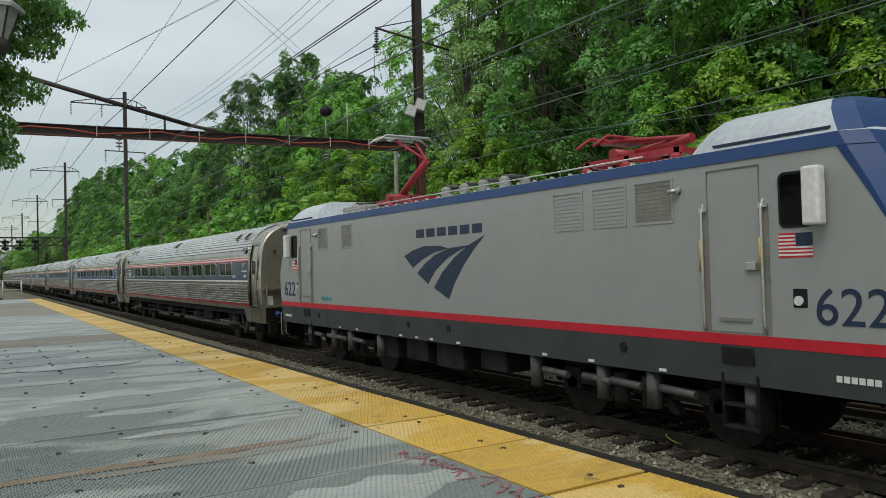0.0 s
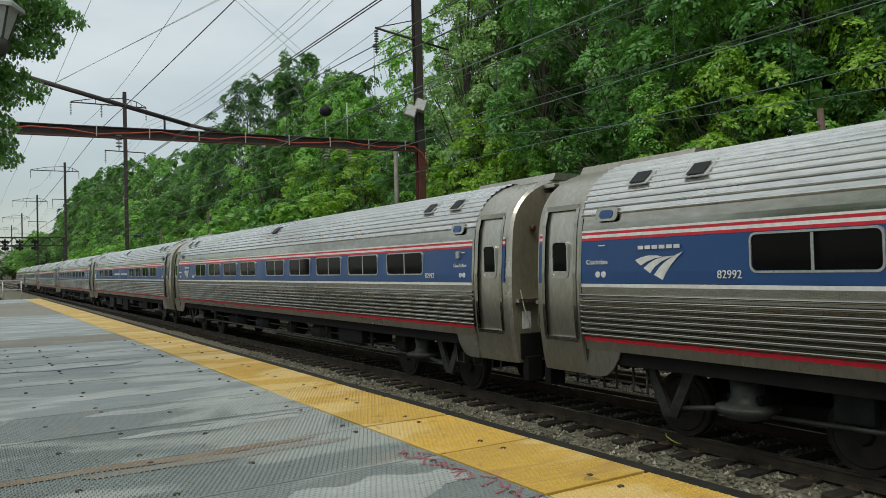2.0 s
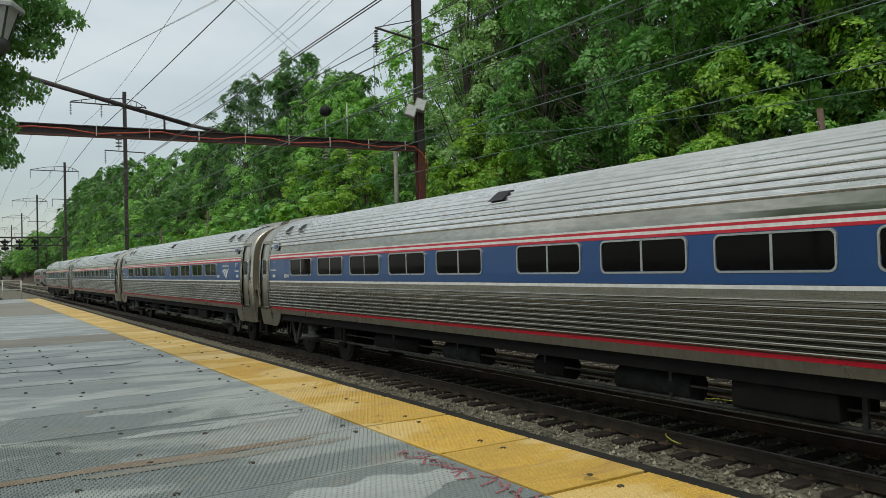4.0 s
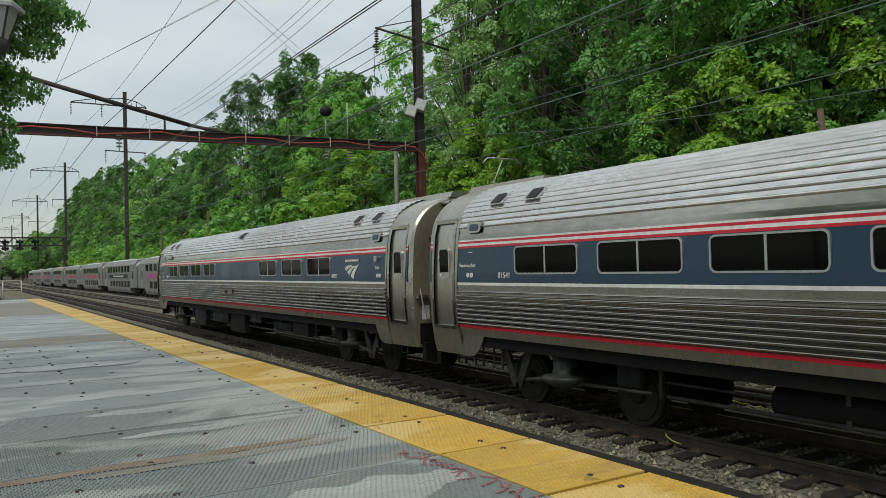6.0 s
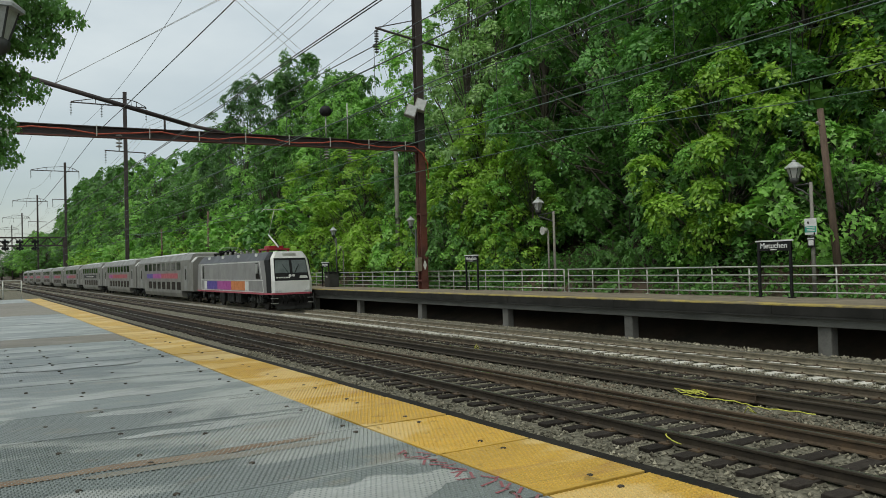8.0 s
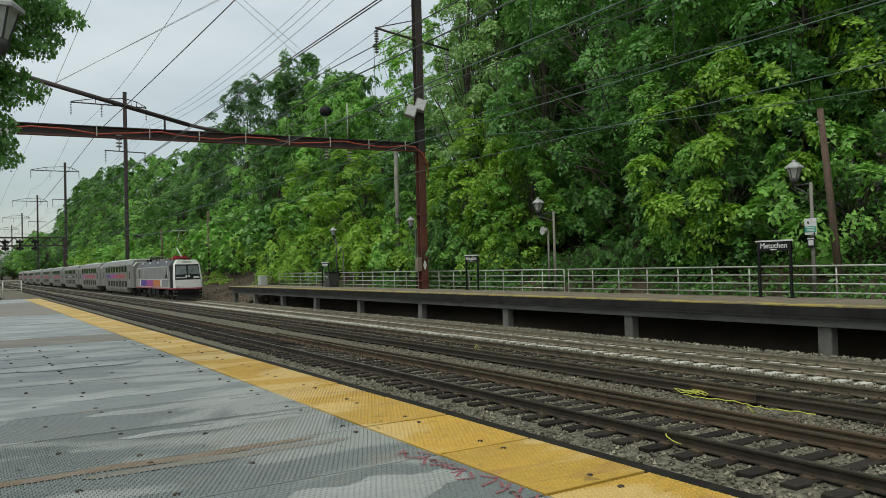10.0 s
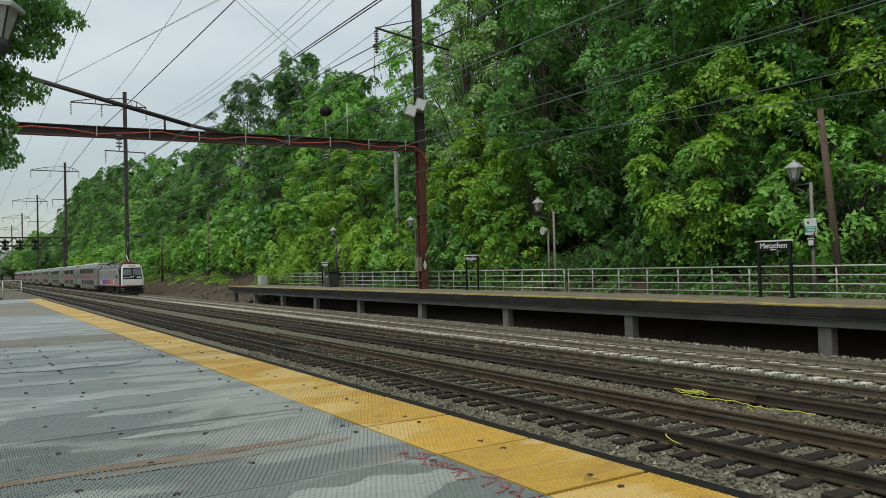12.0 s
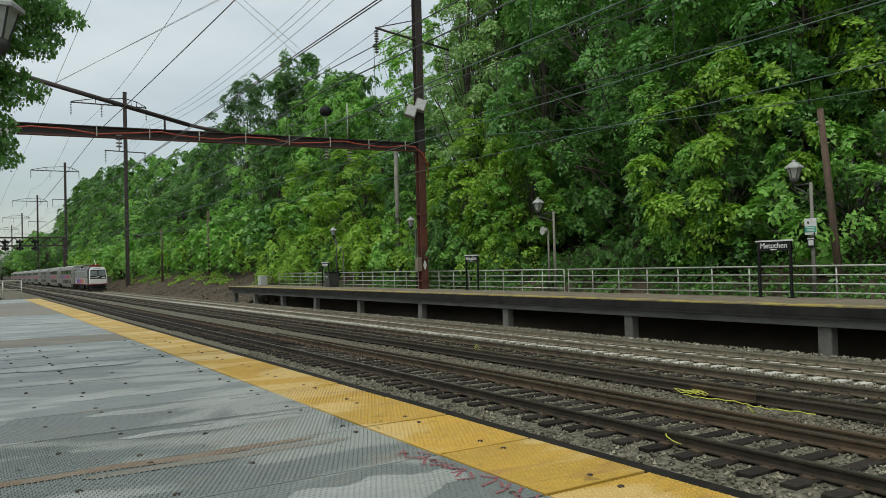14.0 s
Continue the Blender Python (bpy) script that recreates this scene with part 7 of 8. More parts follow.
    for q in (6.0, 7.4, 8.8, 10.2, 11.6, 12.8):
        for sx in (-0.6, 0.4):
            bm = bmesh.new()
            lathe(bm, (sx, q), [(3.85, 0.1), (3.92, 0.13), (3.97, 0.08), (4.03, 0.13), (4.1, 0.05)], 8)
            part("roof_insulator", bm, INSUL, lo)
        bm = bmesh.new()
        tube(bm, [(-0.6, q, 4.1), (-0.6, q + 0.5, 4.25), (-0.6, q + 1.2, 4.1)], 0.03)
        part("busbar", bm, WIRE, lo)
    return lo


loco = build_loco()
navy_coach = build_coach(W_BUSINESS, NAVY, "stainless steel passenger coach with navy blue window band", 3.2, True, "Businessclass", "81541")
navy_coach1 = build_coach(W_COACH, NAVY, "stainless steel passenger coach with navy blue window band", 23.0, True, "Businessclass", "81537")
blue_coach = build_coach(W_COACH, BLUE, "stainless steel passenger coach with bright blue window band", 23.0, False, "Coachclass", "82992")
blue_coach2 = build_coach(W_BUSINESS, BLUE, "stainless steel passenger coach with bright blue window band", 3.2, False, "Coachclass", "82794")
cafe_coach = build_coach(W_CAFE, NAVY, "stainless steel cafe coach with few windows and navy band", 3.2, True, "Cafe", "48157")
blue_cafe = build_coach(W_CAFE2, BLUE, "stainless steel cafe coach with bright blue band", 24.0)
bars(blue_cafe, 11.3, 13.2, 2.44, 2.54, -1, side_x(2.45) + 0.006, WHITE, 6)
bars(blue_cafe, 13.8, 15.7, 2.44, 2.54, -1, side_x(2.45) + 0.006, WHITE, 6)
coaches = [navy_coach1, blue_coach, copy_thing(blue_coach, pose(0, 0, 0)), blue_cafe, copy_thing(blue_coach2, pose(0, 0, 0)),
           blue_coach2, navy_coach, cafe_coach]
bm = bmesh.new()
rod(bm, (-1.0, 0.33, 1.12), (-1.0, 0.16, 1.04), 0.085, n=12)
part("cable_head", bm, BLUE, navy_coach1, "blue cable connector head")
bm = bmesh.new()
box(bm, -side_x(1.8) - 0.045, -side_x(1.8) - 0.028, 13.0, 14.3, 1.69, 1.87, 0.004)
board = bmesh.new()
slab(board, [(-side_x(z) - 0.03, y, z) for y, z in ((22.5, 3.12), (23.72, 3.12), (23.72, 3.29), (22.5, 3.29))], -0.012)
plate2 = part("class_board", board, STEEL_DOOR, cafe_coach, "dull steel lettered board")
lettering("FOOD SERVICE CAR", 0.125, LOCO_ROOF, plate2, at(-side_x(3.2) - 0.055, 23.11, 3.2) @ SIDE, "wording")
plate = part("number_plate", bm, END_BROWN, cafe_coach, "tan number board on the fluted side")
lettering("48157", 0.19, BLACK, plate, at(-side_x(1.8) - 0.048, 13.65, 1.78) @ SIDE, "number")
pusher = build_pusher()
bi0, bi1, bi2 = build_bilevel(0), build_bilevel(1), build_bilevel(2)
bilevels = [bi0, bi1, bi2] + [copy_thing(bi1, pose(0, 0, 0)) for _ in range(6)]


# ---- overhead wires ----
MASTS = [-56.0, 38.8, 136.5, 229.0, 325.0, 420.0]


def build_wire(x, z, sag, r, material, label, drop=None, rise=0.0):
    """A wire strung from mast to mast, hung with droppers to a level contact wire at height drop."""
    bm = bmesh.new()
    for a, b in zip(MASTS, MASTS[1:]):
        n = 14 if b < 240 else 6
        pts = [(x, a + (b - a) * i / n, z + rise * (a > 100) - 4 * sag * (i / n) * (1 - i / n)) for i in range(n + 1)]
        tube(bm, pts, r, 5)
    w = solid("overhead_wire", bm, material, label, "overhead wire", "overhead wires")
    if drop:
        bm = bmesh.new()
        rod(bm, (x, MASTS[0], drop), (x, MASTS[-1], drop), r, n=5)
        part("contact_wire", bm, WIRE_GREEN, w)
        for a, b in zip(MASTS[:4], MASTS[1:4]):
            n = 14
            for i in range(1, n):
                yy = a + (b - a) * i / n
                zz = z - 4 * sag * (i / n) * (1 - i / n)
                bm = bmesh.new()
                rod(bm, (x, yy, drop), (x, yy, zz), 0.008, n=4)
                if i % 2:
                    lathe(bm, (x, yy), [(zz - 0.05, 0.02), (zz, 0.045), (zz + 0.05, 0.02)], 6)
                part("dropper", bm, WIRE, w)
    return w


for xc in (T1, T2, T3):
    build_wire(xc, 9.0, 0.7, 0.015, WIRE, "catenary wire with droppers over the track", 6.9)
build_wire(5.36, 9.3, 0.7, 0.015, WIRE, "bare wire strung past the platform edge")
for x, z, sag in ((16.8, 12.3, 0.6), (17.3, 12.6, 0.6), (20.5, 14.9, 1.0)):
    build_wire(x, z, sag, 0.02, WIRE, "dark feeder wire strung between the masts")
build_wire(5.5, 6.70, 0.0, 0.011, WIRE, "thin dark wire strung between the masts")
build_wire(5.62, 6.74, 0.0, 0.011, WIRE, "thin dark wire strung between the masts")
build_wire(5.4, 16.2, 0.3, 0.014, WIRE, "thin dark wire strung between the masts")
for x, z, sag in ((24.8, 14.3, 1.3), (18.15, 11.0, 1.2), (24.0, 10.2, 1.6)):
    build_wire(x, z, sag, 0.009, WIRE, "thin weathered wire strung between the masts")
for (xa, za), (xb, zb) in (((-4.0, 16.3), (39.0, 45.4)), ((-3.4, 16.9), (39.6, 45.5)), ((25.0, 43.7), (52.0, 24.2)), ((24.0, 43.5), (51.5, 23.2))):
    bm = bmesh.new()
    rod(bm, (xa, 100.0, za), (xb, 100.0, zb), 0.03, n=5)
    solid("overhead_wire", bm, INSUL, "pale high voltage wire crossing over the railway", "overhead wire", "overhead wires")
for x, z, sag in ((14.6, 25.6, 2.4), (26.0, 28.0, 2.4), (26.2, 27.4, 2.4), (26.6, 26.7, 2.3), (25.9, 20.7, 1.8)):
    build_wire(x, z, sag, 0.02, WIRE, "high transmission wire between the masts")
for a, b, r in (((22.8, 38.8, 10.3), (24.5, 12.6, 7.7), 0.016), ((22.8, 38.8, 12.4), (32.0, 2.0, 11.5), 0.01), ((22.8, 136.5, 9.0), (24.5, 78.0, 8.2), 0.03)):
    bm = bmesh.new()
    a, b = Vector(a), Vector(b)
    pts = [a.lerp(b, i / 16) - Vector((0, 0, 0.5 * 4 * (i / 16) * (1 - i / 16))) for i in range(17)]
    tube(bm, pts, r, 5)
    solid("overhead_wire", bm, WIRE_GREEN, "pale weathered cable strung from the mast to the trees", "overhead wire", "overhead wires")


# ---- signal gantry far down the line ----
def build_gantry():
    y = 200.0
    gt = thing("signal_gantry", "distant dark lattice signal gantry over the tracks", "signal gantry")
    for z0 in (9.5, 11.4):
        bm = bmesh.new()
        box(bm, -8, 19.5, y - 0.4, y + 0.4, z0 - 0.17, z0 + 0.17)
        part("chord", bm, MAST_DARK, gt)
    for i in range(16):
        bm = bmesh.new()
        x0 = -8 + i * 1.72
        rod(bm, (x0, y, 9.5 if i % 2 else 11.4), (x0 + 1.72, y, 11.4 if i % 2 else 9.5), 0.13, n=6)
        part("lattice_bar", bm, MAST_DARK, gt)
    for x0 in (-8.0, 19.5):
        bm = bmesh.new()
        box(bm, x0 - 0.25, x0 + 0.25, y - 0.3, y + 0.3, -0.6, 11.5)
        part("leg", bm, MAST_DARK, gt)
    for x0 in (7.4, 10.3, 13.4, 4.0):
        bm = bmesh.new()
        box(bm, x0 - 0.2, x0 + 0.2, y - 0.6, y - 0.42, 8.4, 11.0, 0.05)
        for dx, z in ((-0.45, 10.4), (0.45, 10.4), (0, 10.4), (-0.45, 8.9), (0.45, 8.9)):
            rod(bm, (x0 + dx, y - 0.7, z), (x0 + dx, y - 0.45, z), 0.34, n=14)
        part("signal_head", bm, BLACK, gt, "dark round signal head")


build_gantry()


# ---- lamps, signs and poles on the far platform ----
def lantern(parent, x, y, z, s=1.0):
    """Four-sided hood lantern whose base is at z."""
    bm = bmesh.new()
    lathe(bm, (x, y), [(z - 0.16 * s, 0.06 * s), (z - 0.1 * s, 0.14 * s), (z, 0.16 * s), (z + 0.03 * s, 0.12 * s)], 8)
    part("lantern_base", bm, LAMP_DARK, parent)
    bm = bmesh.new()
    lathe(bm, (x, y), [(z + 0.03 * s, 0.13 * s), (z + 0.36 * s, 0.24 * s)], 6)
    gl = part("lantern_glass", bm, LAMP_GLASS, parent, "frosted lantern panes")
    for i in range(6):
        a = 2 * math.pi * i / 6
        bm = bmesh.new()
        rod(bm, (x + 0.135 * s * math.cos(a), y + 0.135 * s * math.sin(a), z + 0.02 * s), (x + 0.245 * s * math.cos(a), y + 0.245 * s * math.sin(a), z + 0.37 * s), 0.013 * s, n=5)
        part("glazing_bar", bm, LAMP_DARK, gl)
    bm = bmesh.new()
    lathe(bm, (x, y), [(z + 0.36 * s, 0.31 * s), (z + 0.40 * s, 0.31 * s), (z + 0.54 * s, 0.14 * s), (z + 0.58 * s, 0.07 * s), (z + 0.63 * s, 0.07 * s), (z + 0.66 * s, 0.02 * s)], 6)
    part("hood", bm, LAMP_TOP, parent, "pale metal lantern hood")


def build_lamp(x, y, z, px, py, ztop, post_mat, label, base=None):
    lp = thing("street_lamp", label, "street lamp", "platform lamps")
    bm = bmesh.new()
    b = FZ - 0.6 if base is None else base
    rod(bm, (px, py, b), (px, py, ztop), 0.075, 0.055, 12)
    part("post", bm, post_mat, lp)
    bm = bmesh.new()
    tube(bm, [(px, py, ztop - 0.5), (px + (x - px) * 0.5, py + (y - py) * 0.5, z - 0.42), (x, y, z - 0.28), (x, y, z - 0.1)], 0.03, 8)
    rod(bm, (px, py, ztop - 0.05), (x, y, z - 0.22), 0.025)
    part("bracket", bm, LAMP_DARK, lp)
    lantern(lp, x, y, z)
    return lp


lamp_a = build_lamp(23.7, 15.55, 5.1, 23.75, 15.0, 4.95, POLE_GREY, "lantern lamp on a grey post behind the railing")
build_lamp(23.7, 29.18, 5.05, 23.75, 28.1, 4.95, POLE_GREY, "lantern lamp on a grey post with a round loudspeaker")
build_lamp(23.7, 53.77, 5.0, 23.7, 53.3, 4.8, LAMP_DARK, "dark lantern lamp post on the platform")
build_lamp(23.7, 41.8, 5.0, 23.7, 41.2, 4.8, LAMP_DARK, "dark lantern lamp behind the steel mast")
build_lamp(0.31, 10.18, 5.25, -0.6, 10.3, 5.4, LAMP_DARK, "lantern lamp over the platform beside the tree", PZ)


def build_speaker_post(x, y, z):
    sp = thing("loudspeaker_post", "slim grey post with round white loudspeaker", "loudspeaker", "platform loudspeakers")
    bm = bmesh.new()
    rod(bm, (x, y, FZ), (x, y, z), 0.045)
    part("post", bm, POLE_GREY, sp)
    bm = bmesh.new()
    rod(bm, (x - 0.25, y + 0.1, z - 0.02), (x - 0.02, y + 0.06, z), 0.17, 0.12, 16)
    rod(bm, (x - 0.27, y + 0.1, z - 0.02), (x - 0.25, y + 0.1, z - 0.02), 0.19, 0.19, 16)
    part("speaker", bm, GALV, sp, "round pale loudspeaker")
    return sp


build_speaker_post(23.55, 28.3, 4.05)
build_speaker_post(23.7, 52.1, 4.0)


def info_sign():
    sg = thing("notice_sign", "white and green notice with a small sign below", "sign")
    x = 23.66
    for z0, z1, w, mat, nm in ((3.2, 3.74, 0.21, SIGN_WHITE, "panel"), (2.78, 3.14, 0.13, BLACK, "lower_panel")):
        bm = bmesh.new()
        box(bm, x - 0.02, x, 15.0 - w, 15.0 + w, z0, z1, 0.005)
        part(nm, bm, mat, sg)
    bm = bmesh.new()
    box(bm, x - 0.024, x - 0.021, 14.8, 15.2, 3.28, 3.48)
    part("green_band", bm, SIGN_GREEN, sg, "green printed band")
    for z in (3.43, 3.37, 3.32):
        bm = bmesh.new()
        box(bm, x - 0.028, x - 0.0245, 14.85, 15.13, z, z + 0.025)
        part("text_bar", bm, SIGN_WHITE, sg)
    bm = bmesh.new()
    box(bm, x - 0.024, x - 0.021, 14.91, 15.09, 2.85, 3.02)
    part("symbol_plate", bm, SIGN_WHITE, sg)
    bm = bmesh.new()
    box(bm, x - 0.024, x - 0.021, 14.88, 15.12, 3.05, 3.1)
    part("text_bar", bm, SIGN_WHITE, sg)
    bm = bmesh.new()
    box(bm, x - 0.03, x - 0.021, 15.05, 15.1, 3.56, 3.64)
    box(bm, x - 0.03, x - 0.021, 14.85, 14.89, 3.2, 3.27)
    part("text_bar", bm, BLACK, sg)


info_sign()


def station_sign(y0, y1, ztop, text=True):
    sg = thing("station_sign", "black station name sign on two black posts", "sign", "station name signs")
    x = 22.72
    for y in (y0 - 0.04, y1 + 0.04):
        bm = bmesh.new()
        box(bm, x - 0.035, x + 0.035, y - 0.04, y + 0.04, FZ, ztop - 0.02)
        box(bm, x - 0.09, x + 0.09, y - 0.09, y + 0.09, FZ, FZ + 0.02)
        part("post", bm, BLACK, sg)
    bm = bmesh.new()
    box(bm, x - 0.04, x + 0.02, y1, y0, ztop - 0.36, ztop - 0.05, 0.006)
    part("board", bm, BLACK, sg, "black name board")
    bm = bmesh.new()
    box(bm, x - 0.05, x + 0.03, y1 - 0.06, y0 + 0.06, ztop - 0.05, ztop)
    part("cap", bm, SIGN_WHITE, sg, "white top strip")
    if text:
        lettering("Metuchen", 0.255, SIGN_WHITE, sg, at(x - 0.045, (y0 + y1) / 2, ztop - 0.19) @ SIDE, "name", bold=0.003)
        bm = bmesh.new()
        box(bm, x - 0.046, x - 0.041, (y0 + y1) / 2 - 0.13, (y0 + y1) / 2 + 0.13, ztop - 0.335, ztop - 0.305)
        part("text_bar", bm, SIGN_WHITE, sg)
    return sg


station_sign(16.35, 15.10, 3.06)
station_sign(34.22, 33.05, 3.02)
station_sign(53.8, 52.5, 2.98)


def build_pole(a, b, r0, r1, material, label, extra=True):
    po = thing("utility_pole", label, "pole", "poles among the trees")
    bm = bmesh.new()
    rod(bm, a, b, r0, r1, 12)
    part("shaft", bm, material, po)
    if extra:
        bm = bmesh.new()
        m = Vector(a).lerp(Vector(b), 0.92)
        rod(bm, m - Vector((0.25, 0, 0)), m + Vector((0.1, 0, 0)), 0.03)
        lathe(bm, (m.x - 0.25, m.y), [(m.z, 0.05), (m.z + 0.06, 0.07), (m.z + 0.1, 0.04)], 8)
        part("spool", bm, INSUL, po)
    return po


build_pole((25.0, 14.8, 0.6), (25.0, 15.35, 7.55), 0.14, 0.11, WOOD_POLE, "leaning reddish timber pole behind the railing")
build_pole((25.2, 46.3, 0.8), (25.2, 46.3, 11.0), 0.17, 0.15, POLE_GREY, "weathered grey timber pole among the trees", False)
build_pole((25.5, 96.0, 0.8), (25.5, 96.0, 10.0), 0.15, 0.12, WOOD_POLE, "weathered timber pole on the bank", False)
build_pole((24.5, 118.0, 0.8), (24.5, 118.0, 9.0), 0.15, 0.12, WOOD_POLE, "weathered timber pole on the bank", False)


def build_bin(x, y):
    b = thing("litter_bin", "dark square litter bin on the platform", "bin")
    bm = bmesh.new()
    box(bm, x - 0.4, x + 0.4, y - 0.4, y + 0.4, FZ, FZ + 1.0, 0.04)
    part("body", bm, LAMP_DARK, b)
    bm = bmesh.new()
    box(bm, x - 0.44, x + 0.44, y - 0.44, y + 0.44, FZ + 1.0, FZ + 1.1, 0.03)
    part("lid", bm, BLACK, b)
    bm = bmesh.new()
    box(bm, x - 0.412, x - 0.401, y - 0.15, y + 0.15, FZ + 0.7, FZ + 0.78)
    part("label_plate", bm, SIGN_WHITE, b)


build_bin(22.4, 51.3)


def build_cabinet(x, y):
    c = thing("equipment_cabinet", "small pale equipment cabinet by the platform end", "cabinet")
    bm = bmesh.new()
    box(bm, x - 0.3, x + 0.3, y - 0.45, y + 0.45, FZ, FZ + 0.85, 0.03)
    part("body", bm, LAMP_TOP, c)
    bm = bmesh.new()
    box(bm, x - 0.312, x - 0.301, y - 0.35, y + 0.35, FZ + 0.1, FZ + 0.75)
    part("door", bm, GALV, c)


build_cabinet(22.2, 66.0)


# ---- end of the near platform ----
def build_end_railing():
    rl = thing("railing", "pale pipe railing across the platform end", "railing", "platform railings")
    y = 49.8
    for x in (-5.5, -3.5, -1.5, 0.5, 1.7, 2.62):
        bm = bmesh.new()
        rod(bm, (x, y, PZ), (x, y, PZ + 1.07), 0.035)
        part("post", bm, GALV, rl)
    for z in (0.55, 1.07):
        bm = bmesh.new()
        rod(bm, (-5.5, y, PZ + z), (2.62, y, PZ + z), 0.035)
        part("rail_bar", bm, GALV, rl)


build_end_railing()


def build_steps():
    st = thing("platform_steps", "grey steel steps and walkway beyond the platform end", "steps", kind="structure")
    for k in range(6):
        bm = bmesh.new()
        box(bm, -1.0, 2.6, 50.3 + k * 0.6, 50.8 + k * 0.6, PZ - 0.25 - k * 0.24, PZ - 0.2 - k * 0.24)
        part("tread", bm, GALV, st)


build_steps()


# ---- spare rails and litter in the track ----
def spare_rail(x0, y0, x1, y1, z, material, label):
    bm = bmesh.new()
    prism(bm, RAIL_PROF, 0, 1)
    d = Vector((x1 - x0, y1 - y0, 0))
    ob = solid("spare_rail", bm, material, label, "rail", "spare rails")
    ob.matrix_basis = Matrix.Translation((x0, y0, z)) @ Matrix.Rotation(-math.atan2(d.x, d.y), 4, "Z") @ Matrix.Diagonal((1, d.length, 1, 1))


spare_rail(12.35, 2.0, 12.22, 34.0, 0.0, RAIL, "dark spare rail laid beside the running rail")
spare_rail(10.72, 3.0, 10.62, 30.0, -0.02, RAIL_RUST, "rusty spare rail laid inside the track")
spare_rail(12.16, 8.9, 12.2, 10.4, 0.03, RAIL_RUST, "short rusty rail offcut on the ballast")


def tape(pts, label):
    bm = bmesh.new()
    tube(bm, pts, 0.010, 5)
    return solid("plastic_tape", bm, LITTER, label, "litter", "litter in the tracks")


rl2 = random.Random(4)
tape([(12.05 + 0.14 * math.cos(i * 1.1) * (1 - i / 40), 10.5 - i * 0.02 + 0.2 * math.sin(i * 1.1), -0.12 + 0.03 * (i % 3)) for i in range(26)], "tangled loops of yellow plastic tape on the ballast")
tape([(11.85 - 0.08 * math.sin(i * 0.7), 10.3 - i * 0.16, -0.13 + 0.015 * (i % 2)) for i in range(18)], "yellow plastic tape stretched along the ballast")
tape([(8.72 + 0.11 * math.cos(i * 0.55), 7.75 + 0.15 * math.sin(i * 0.55), -0.1 + 0.06 * math.sin(i * 0.5)) for i in range(16)], "small coil of yellow tape beside the rail")
tape([(10.9, 8.2, -0.05), (10.86, 8.1, 0.06), (10.93, 8.0, -0.04), (10.9, 8.1, 0.0)], "scrap of yellow plastic beside the rail")
tape([(12.95, 19.2, -0.1), (12.98, 19.1, 0.12), (13.03, 19.0, -0.06), (12.95, 19.15, 0.05)], "scrap of yellow plastic on the ballast")


def build_stubble():
    """Low weeds and pale dead stalks between the tracks."""
    rng = random.Random(9)
    bm = bmesh.new()
    for _ in range(420):
        x, y = rng.uniform(11.3, 12.1), 5 + 26 * rng.random() ** 1.6
        a, h = rng.uniform(0, 6.28), rng.uniform(0.03, 0.13)
        p = Vector((x, y, -0.2))
        q = p + Vector((math.cos(a) * h * 1.5, math.sin(a) * h * 1.5, h * 0.6))
        rod(bm, p, q, 0.005, 0.002, 3, False)
    return solid("dead_stalks", bm, RUST, "pale dead stalks and twigs on the ballast", "weeds", kind="stuff")


build_stubble()


# ---- stains, studs and marks on the near deck ----
def blotch(name, x0, x1, yc, w, material, seed, label, lift=0.0035):
    rng = random.Random(seed)
    n = 22
    top, bot = [], []
    for i in range(n + 1):
        x = x0 + (x1 - x0) * i / n
        e = math.sin(math.pi * min(1, max(0, i / n))) ** 0.35
        top.append((x, yc + w * e * (0.48 + 0.12 * math.sin(i * 0.8 + seed) + rng.uniform(-0.04, 0.04)), PZ + lift))
        bot.append((x, yc - w * e * (0.48 + 0.12 * math.sin(i * 0.6 + 2 * seed) + rng.uniform(-0.04, 0.04)), PZ + lift))
    bm = bmesh.new()
    slab(bm, top + bot[::-1], 0.001, 2)
    return part(name, bm, material, deck, label)


deck = next(o for o in scene.objects if o.name == "near_platform")


def build_studs():
    """Moulded anti-slip studs on the panels nearest to the camera."""
    def grid(x0, x1, y0, y1, pitch, r, mat, nm):
        xs, ys = np.arange(x0, x1, pitch), np.arange(y0, y1, pitch)
        gx, gy = np.meshgrid(xs, ys)
        gx = gx + (np.arange(len(ys)) % 2)[:, None] * pitch / 2
        c = np.stack([gx.ravel(), gy.ravel()], 1)
        for j in JOINTS:
            c = c[abs(c[:, 1] - j) > 0.03]
        n = len(c)
        ring_ = np.array([(1, 0), (0, 1), (-1, 0), (0, -1)], float)
        v = np.zeros((n, 8, 3))
        v[:, :4, :2] = c[:, None] + ring_ * r
        v[:, 4:, :2] = c[:, None] + ring_ * r * 0.55
        v[:, :4, 2], v[:, 4:, 2] = PZ - 0.004, PZ + 0.0065
        f = np.array([(0, 1, 5, 4), (1, 2, 6, 5), (2, 3, 7, 6), (3, 0, 4, 7), (4, 5, 6, 7)])
        faces = (f[None] + 8 * np.arange(n)[:, None, None]).reshape(-1, 4)
        me = bpy.data.meshes.new(nm)
        me.from_pydata(v.reshape(-1, 3).tolist(), [], faces.tolist())
        me.materials.append(mat)
        ob = new(nm, me)
        ob.parent = deck
        tagged(ob, kind="stuff")
    grid(2.80, 3.55, 2.6, 11.5, 0.036, 0.013, TACTILE, "tactile_studs")
    grid(-0.1, 2.74, 3.2, 8.0, 0.036, 0.012, PANEL, "deck_studs")


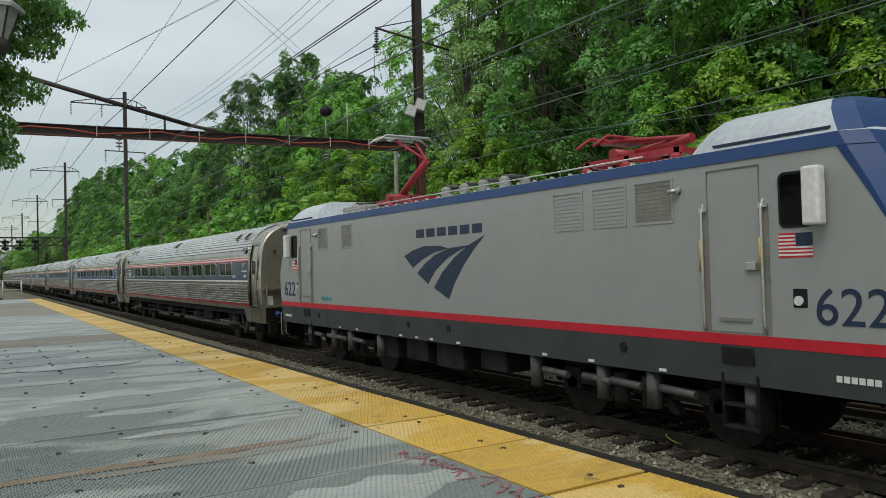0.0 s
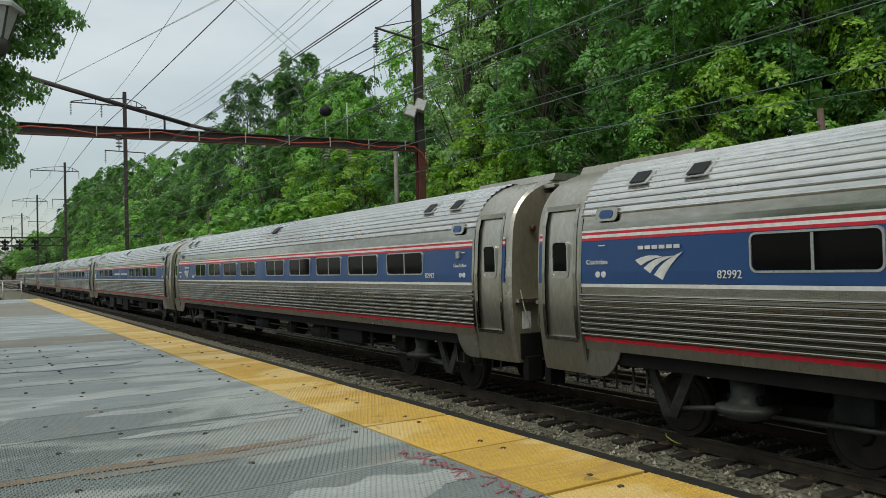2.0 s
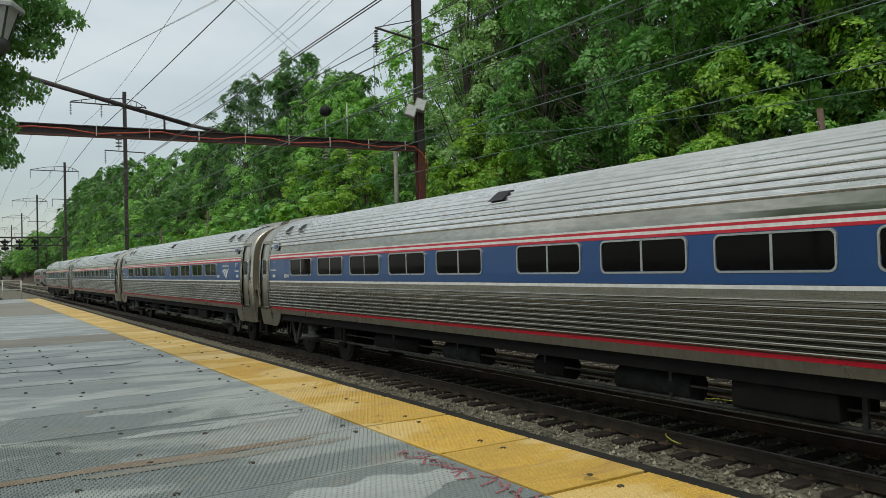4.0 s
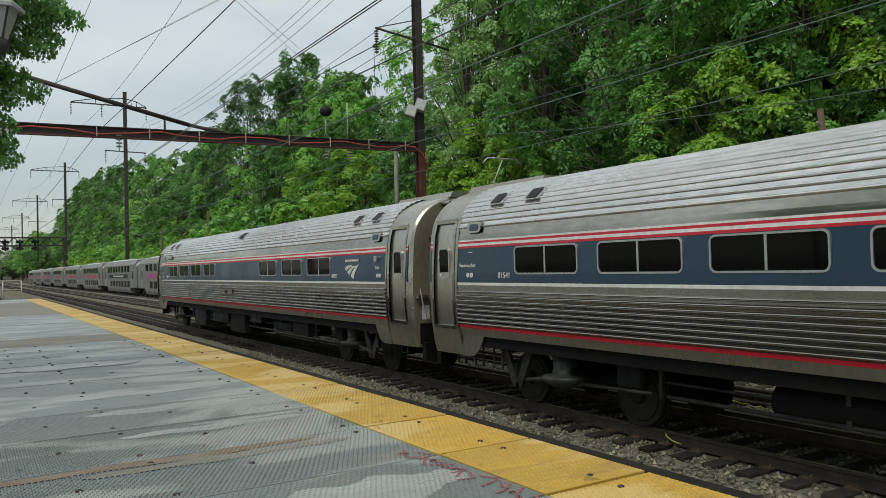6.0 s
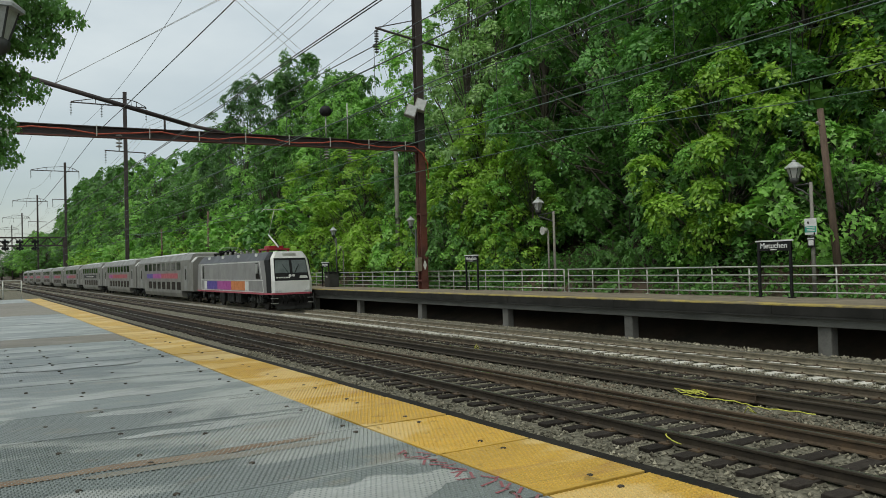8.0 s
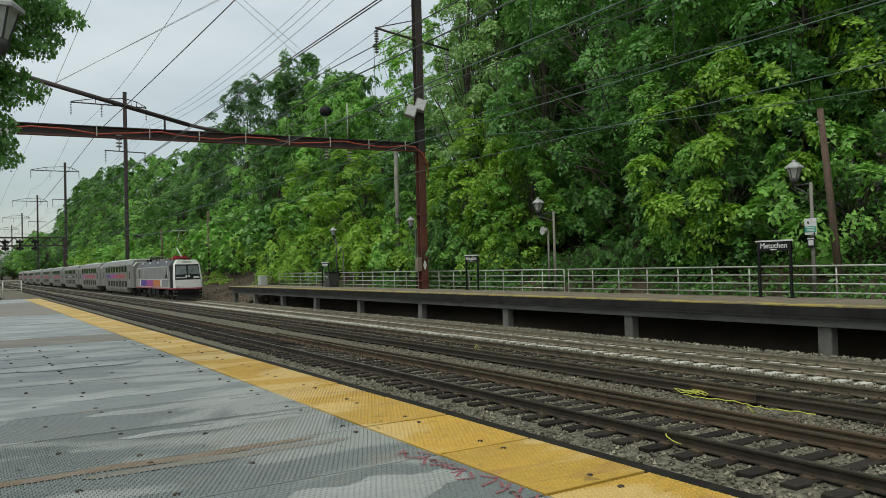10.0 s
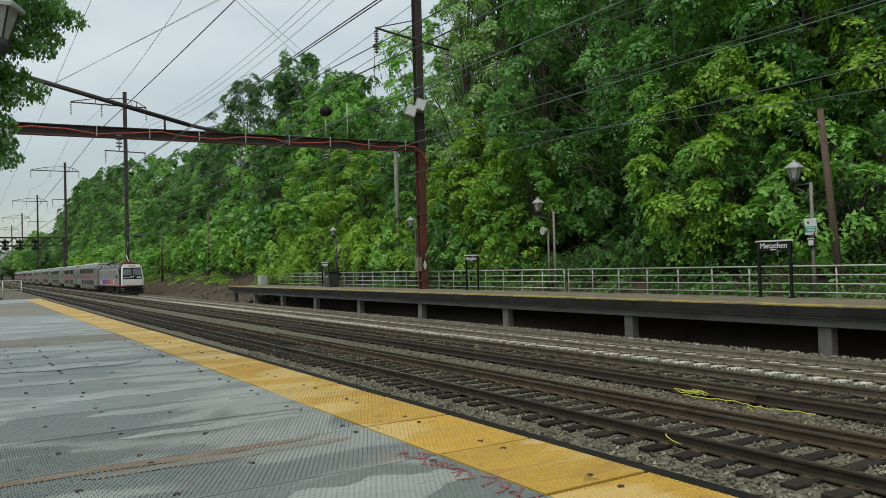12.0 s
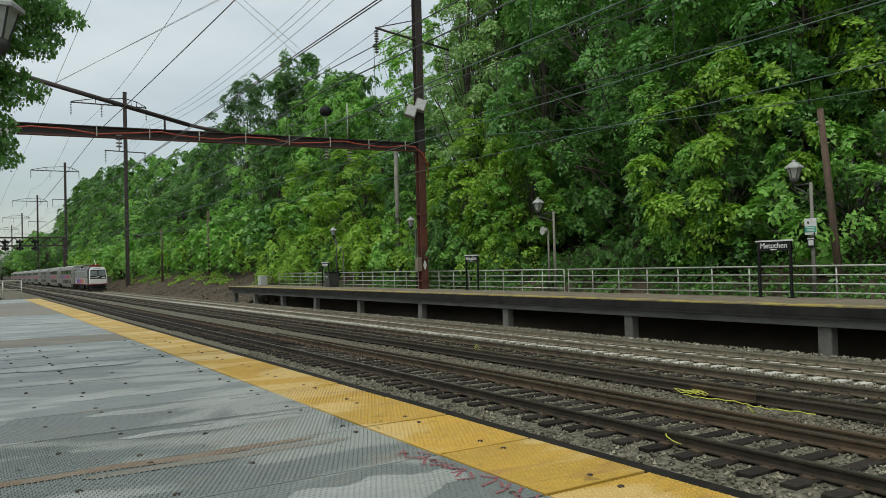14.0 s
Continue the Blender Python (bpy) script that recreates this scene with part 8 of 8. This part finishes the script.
build_studs()
# Pale patches paint the sky's reflection in puddles onto the deck.
PALE = surf("pale puddle sheen", (0.36, 0.37, 0.355), (0.27, 0.28, 0.27), 2.0, 0.35, 0, 0, 40, 30, (0.6, 1.8, 1))
for sd, (x0, x1, yc, w) in enumerate(((1.3, 2.65, 4.05, 0.5), (1.0, 2.55, 6.55, 0.22), (0.9, 2.5, 7.75, 0.3), (0.7, 2.4, 8.9, 0.3), (1.6, 2.7, 6.72, 0.1), (0.3, 2.2, 12.1, 0.5))):
    blotch("dried_stain", x0, x1, yc, w, PALE, sd + 3, "pale patch painted as puddle sheen")
blotch("rust_stain", -0.4, 2.3, 5.60, 0.16, RUST, 31, "orange rust stain along the joint")
blotch("rust_stain", 0.6, 2.5, 5.42, 0.16, PANEL_TAN, 32, "tan rust wash")
RED_MARK = surf("faded red spray paint", (0.30, 0.060, 0.075), (0.24, 0.12, 0.125), 9, 0.7)
for i in range(26):
    rr_ = random.Random(200 + i)
    yy = 4.75 - i * 0.055
    x_ = 2.66 + rr_.uniform(-0.10, 0.06)
    bm = bmesh.new()
    a_ = rr_.uniform(0, 3.14)
    dx_, dy_ = 0.06 * math.cos(a_), 0.06 * math.sin(a_)
    slab(bm, [(x_ - dx_ - dy_ * 0.15, yy - dy_ + dx_ * 0.15, PZ + 0.006), (x_ + dx_ - dy_ * 0.15, yy + dy_ + dx_ * 0.15, PZ + 0.006),
              (x_ + dx_ + dy_ * 0.15, yy + dy_ - dx_ * 0.15, PZ + 0.006), (x_ - dx_ + dy_ * 0.15, yy - dy_ - dx_ * 0.15, PZ + 0.006)], 0.0012, 2)
    part("paint_mark", bm, RED_MARK, deck, "faded red spray paint stroke")


# ---- overhanging tree by the near platform ----
def build_near_tree():
    tr = thing("tree", "leafy locust tree overhanging the near platform", "tree", "trees by the platform")
    bm = bmesh.new()
    pts = [(-7.2, 11.5, -0.7), (-7.0, 11.4, 3.0), (-6.5, 11.2, 6.0), (-6.2, 11.0, 9.0)]
    for (a, b), (r0, r1) in zip(zip(pts, pts[1:]), ((0.32, 0.25), (0.25, 0.18), (0.18, 0.1))):
        rod(bm, a, b, r0, r1, 10, False)
    clumps = []
    rng = random.Random(6)
    ends = [(0.42, 10.65, 5.25), (0.62, 10.56, 5.62), (0.95, 10.5, 5.72), (1.08, 10.5, 5.66), (0.38, 10.8, 4.62), (0.60, 10.77, 4.72), (0.30, 10.9, 4.15), (0.42, 10.9, 3.98), (0.28, 10.8, 4.4), (0.5, 10.8, 4.95), (0.3, 10.85, 4.85), (0.85, 10.6, 5.45), (0.7, 10.6, 5.3), (0.33, 10.9, 3.9),
            (0.2, 10.6, 5.9), (0.7, 10.5, 6.1), (-0.3, 10.8, 5.0), (-0.6, 10.9, 4.2)]
    for e in ends:
        m = Vector(e) + Vector((-1.2, 0.1, 0.9))
        rod(bm, (-6.4, 11.1, 6.5), m, 0.06, 0.025, 6, False)
        rod(bm, m, e, 0.018, 0.006, 5, False)
        clumps.append((*e, rng.uniform(0.17, 0.25)))
        clumps.append((e[0] - 0.22, e[1] + 0.1, e[2] + 0.12, rng.uniform(0.2, 0.3)))
        clumps.append((e[0] - 0.45, e[1] - 0.15, e[2] + 0.3, rng.uniform(0.22, 0.32)))
        clumps.append((e[0] + rng.uniform(-0.2, 0.1), e[1] + rng.uniform(-0.3, 0.3), e[2] + rng.uniform(-0.05, 0.2), rng.uniform(0.15, 0.24)))
    for _ in range(60):
        a, r = rng.uniform(0, 6.28), rng.uniform(1.0, 4.5)
        clumps.append((-6.2 + math.cos(a) * r, 11 + math.sin(a) * r, rng.uniform(5.5, 11), rng.uniform(0.7, 1.3)))
    part("trunk", bm, BARK, tr)
    near = new("crown", leaf_cloud("crown", 61, [(x, y, z, r * 1.12) for x, y, z, r in clumps[:72]], 30000, 0.021, LEAF_WOOD, 1.3))
    near.parent = tr
    rest = new("crown", leaf_cloud("crown", 62, clumps[72:], 9000, 0.14, LEAF_DEEP, 0.5))
    rest.parent = tr


build_near_tree()


# ---- motion ----
def express_at(t):
    return 23.488 - 32.977 * t + 0.1659 * t * t


def commuter_at(t):
    return -50.437 + 10.9510 * t + 0.15837 * t * t


def motions():
    ts = [0.5 * i for i in range(29)]
    walk(loco, [(t, pose(T1, express_at(t) - 1.2, 0)) for t in ts])
    for k, co in enumerate(coaches):
        walk(co, [(t, pose(T1, express_at(t) + LEN * k, 0)) for t in ts])
    walk(pusher, [(t, pose(T3, commuter_at(t), Z3)) for t in ts])
    for k, co in enumerate(bilevels):
        walk(co, [(t, pose(T3, commuter_at(t) + ALP_L + 0.4 + LEN * k, Z3)) for t in ts])


motions()
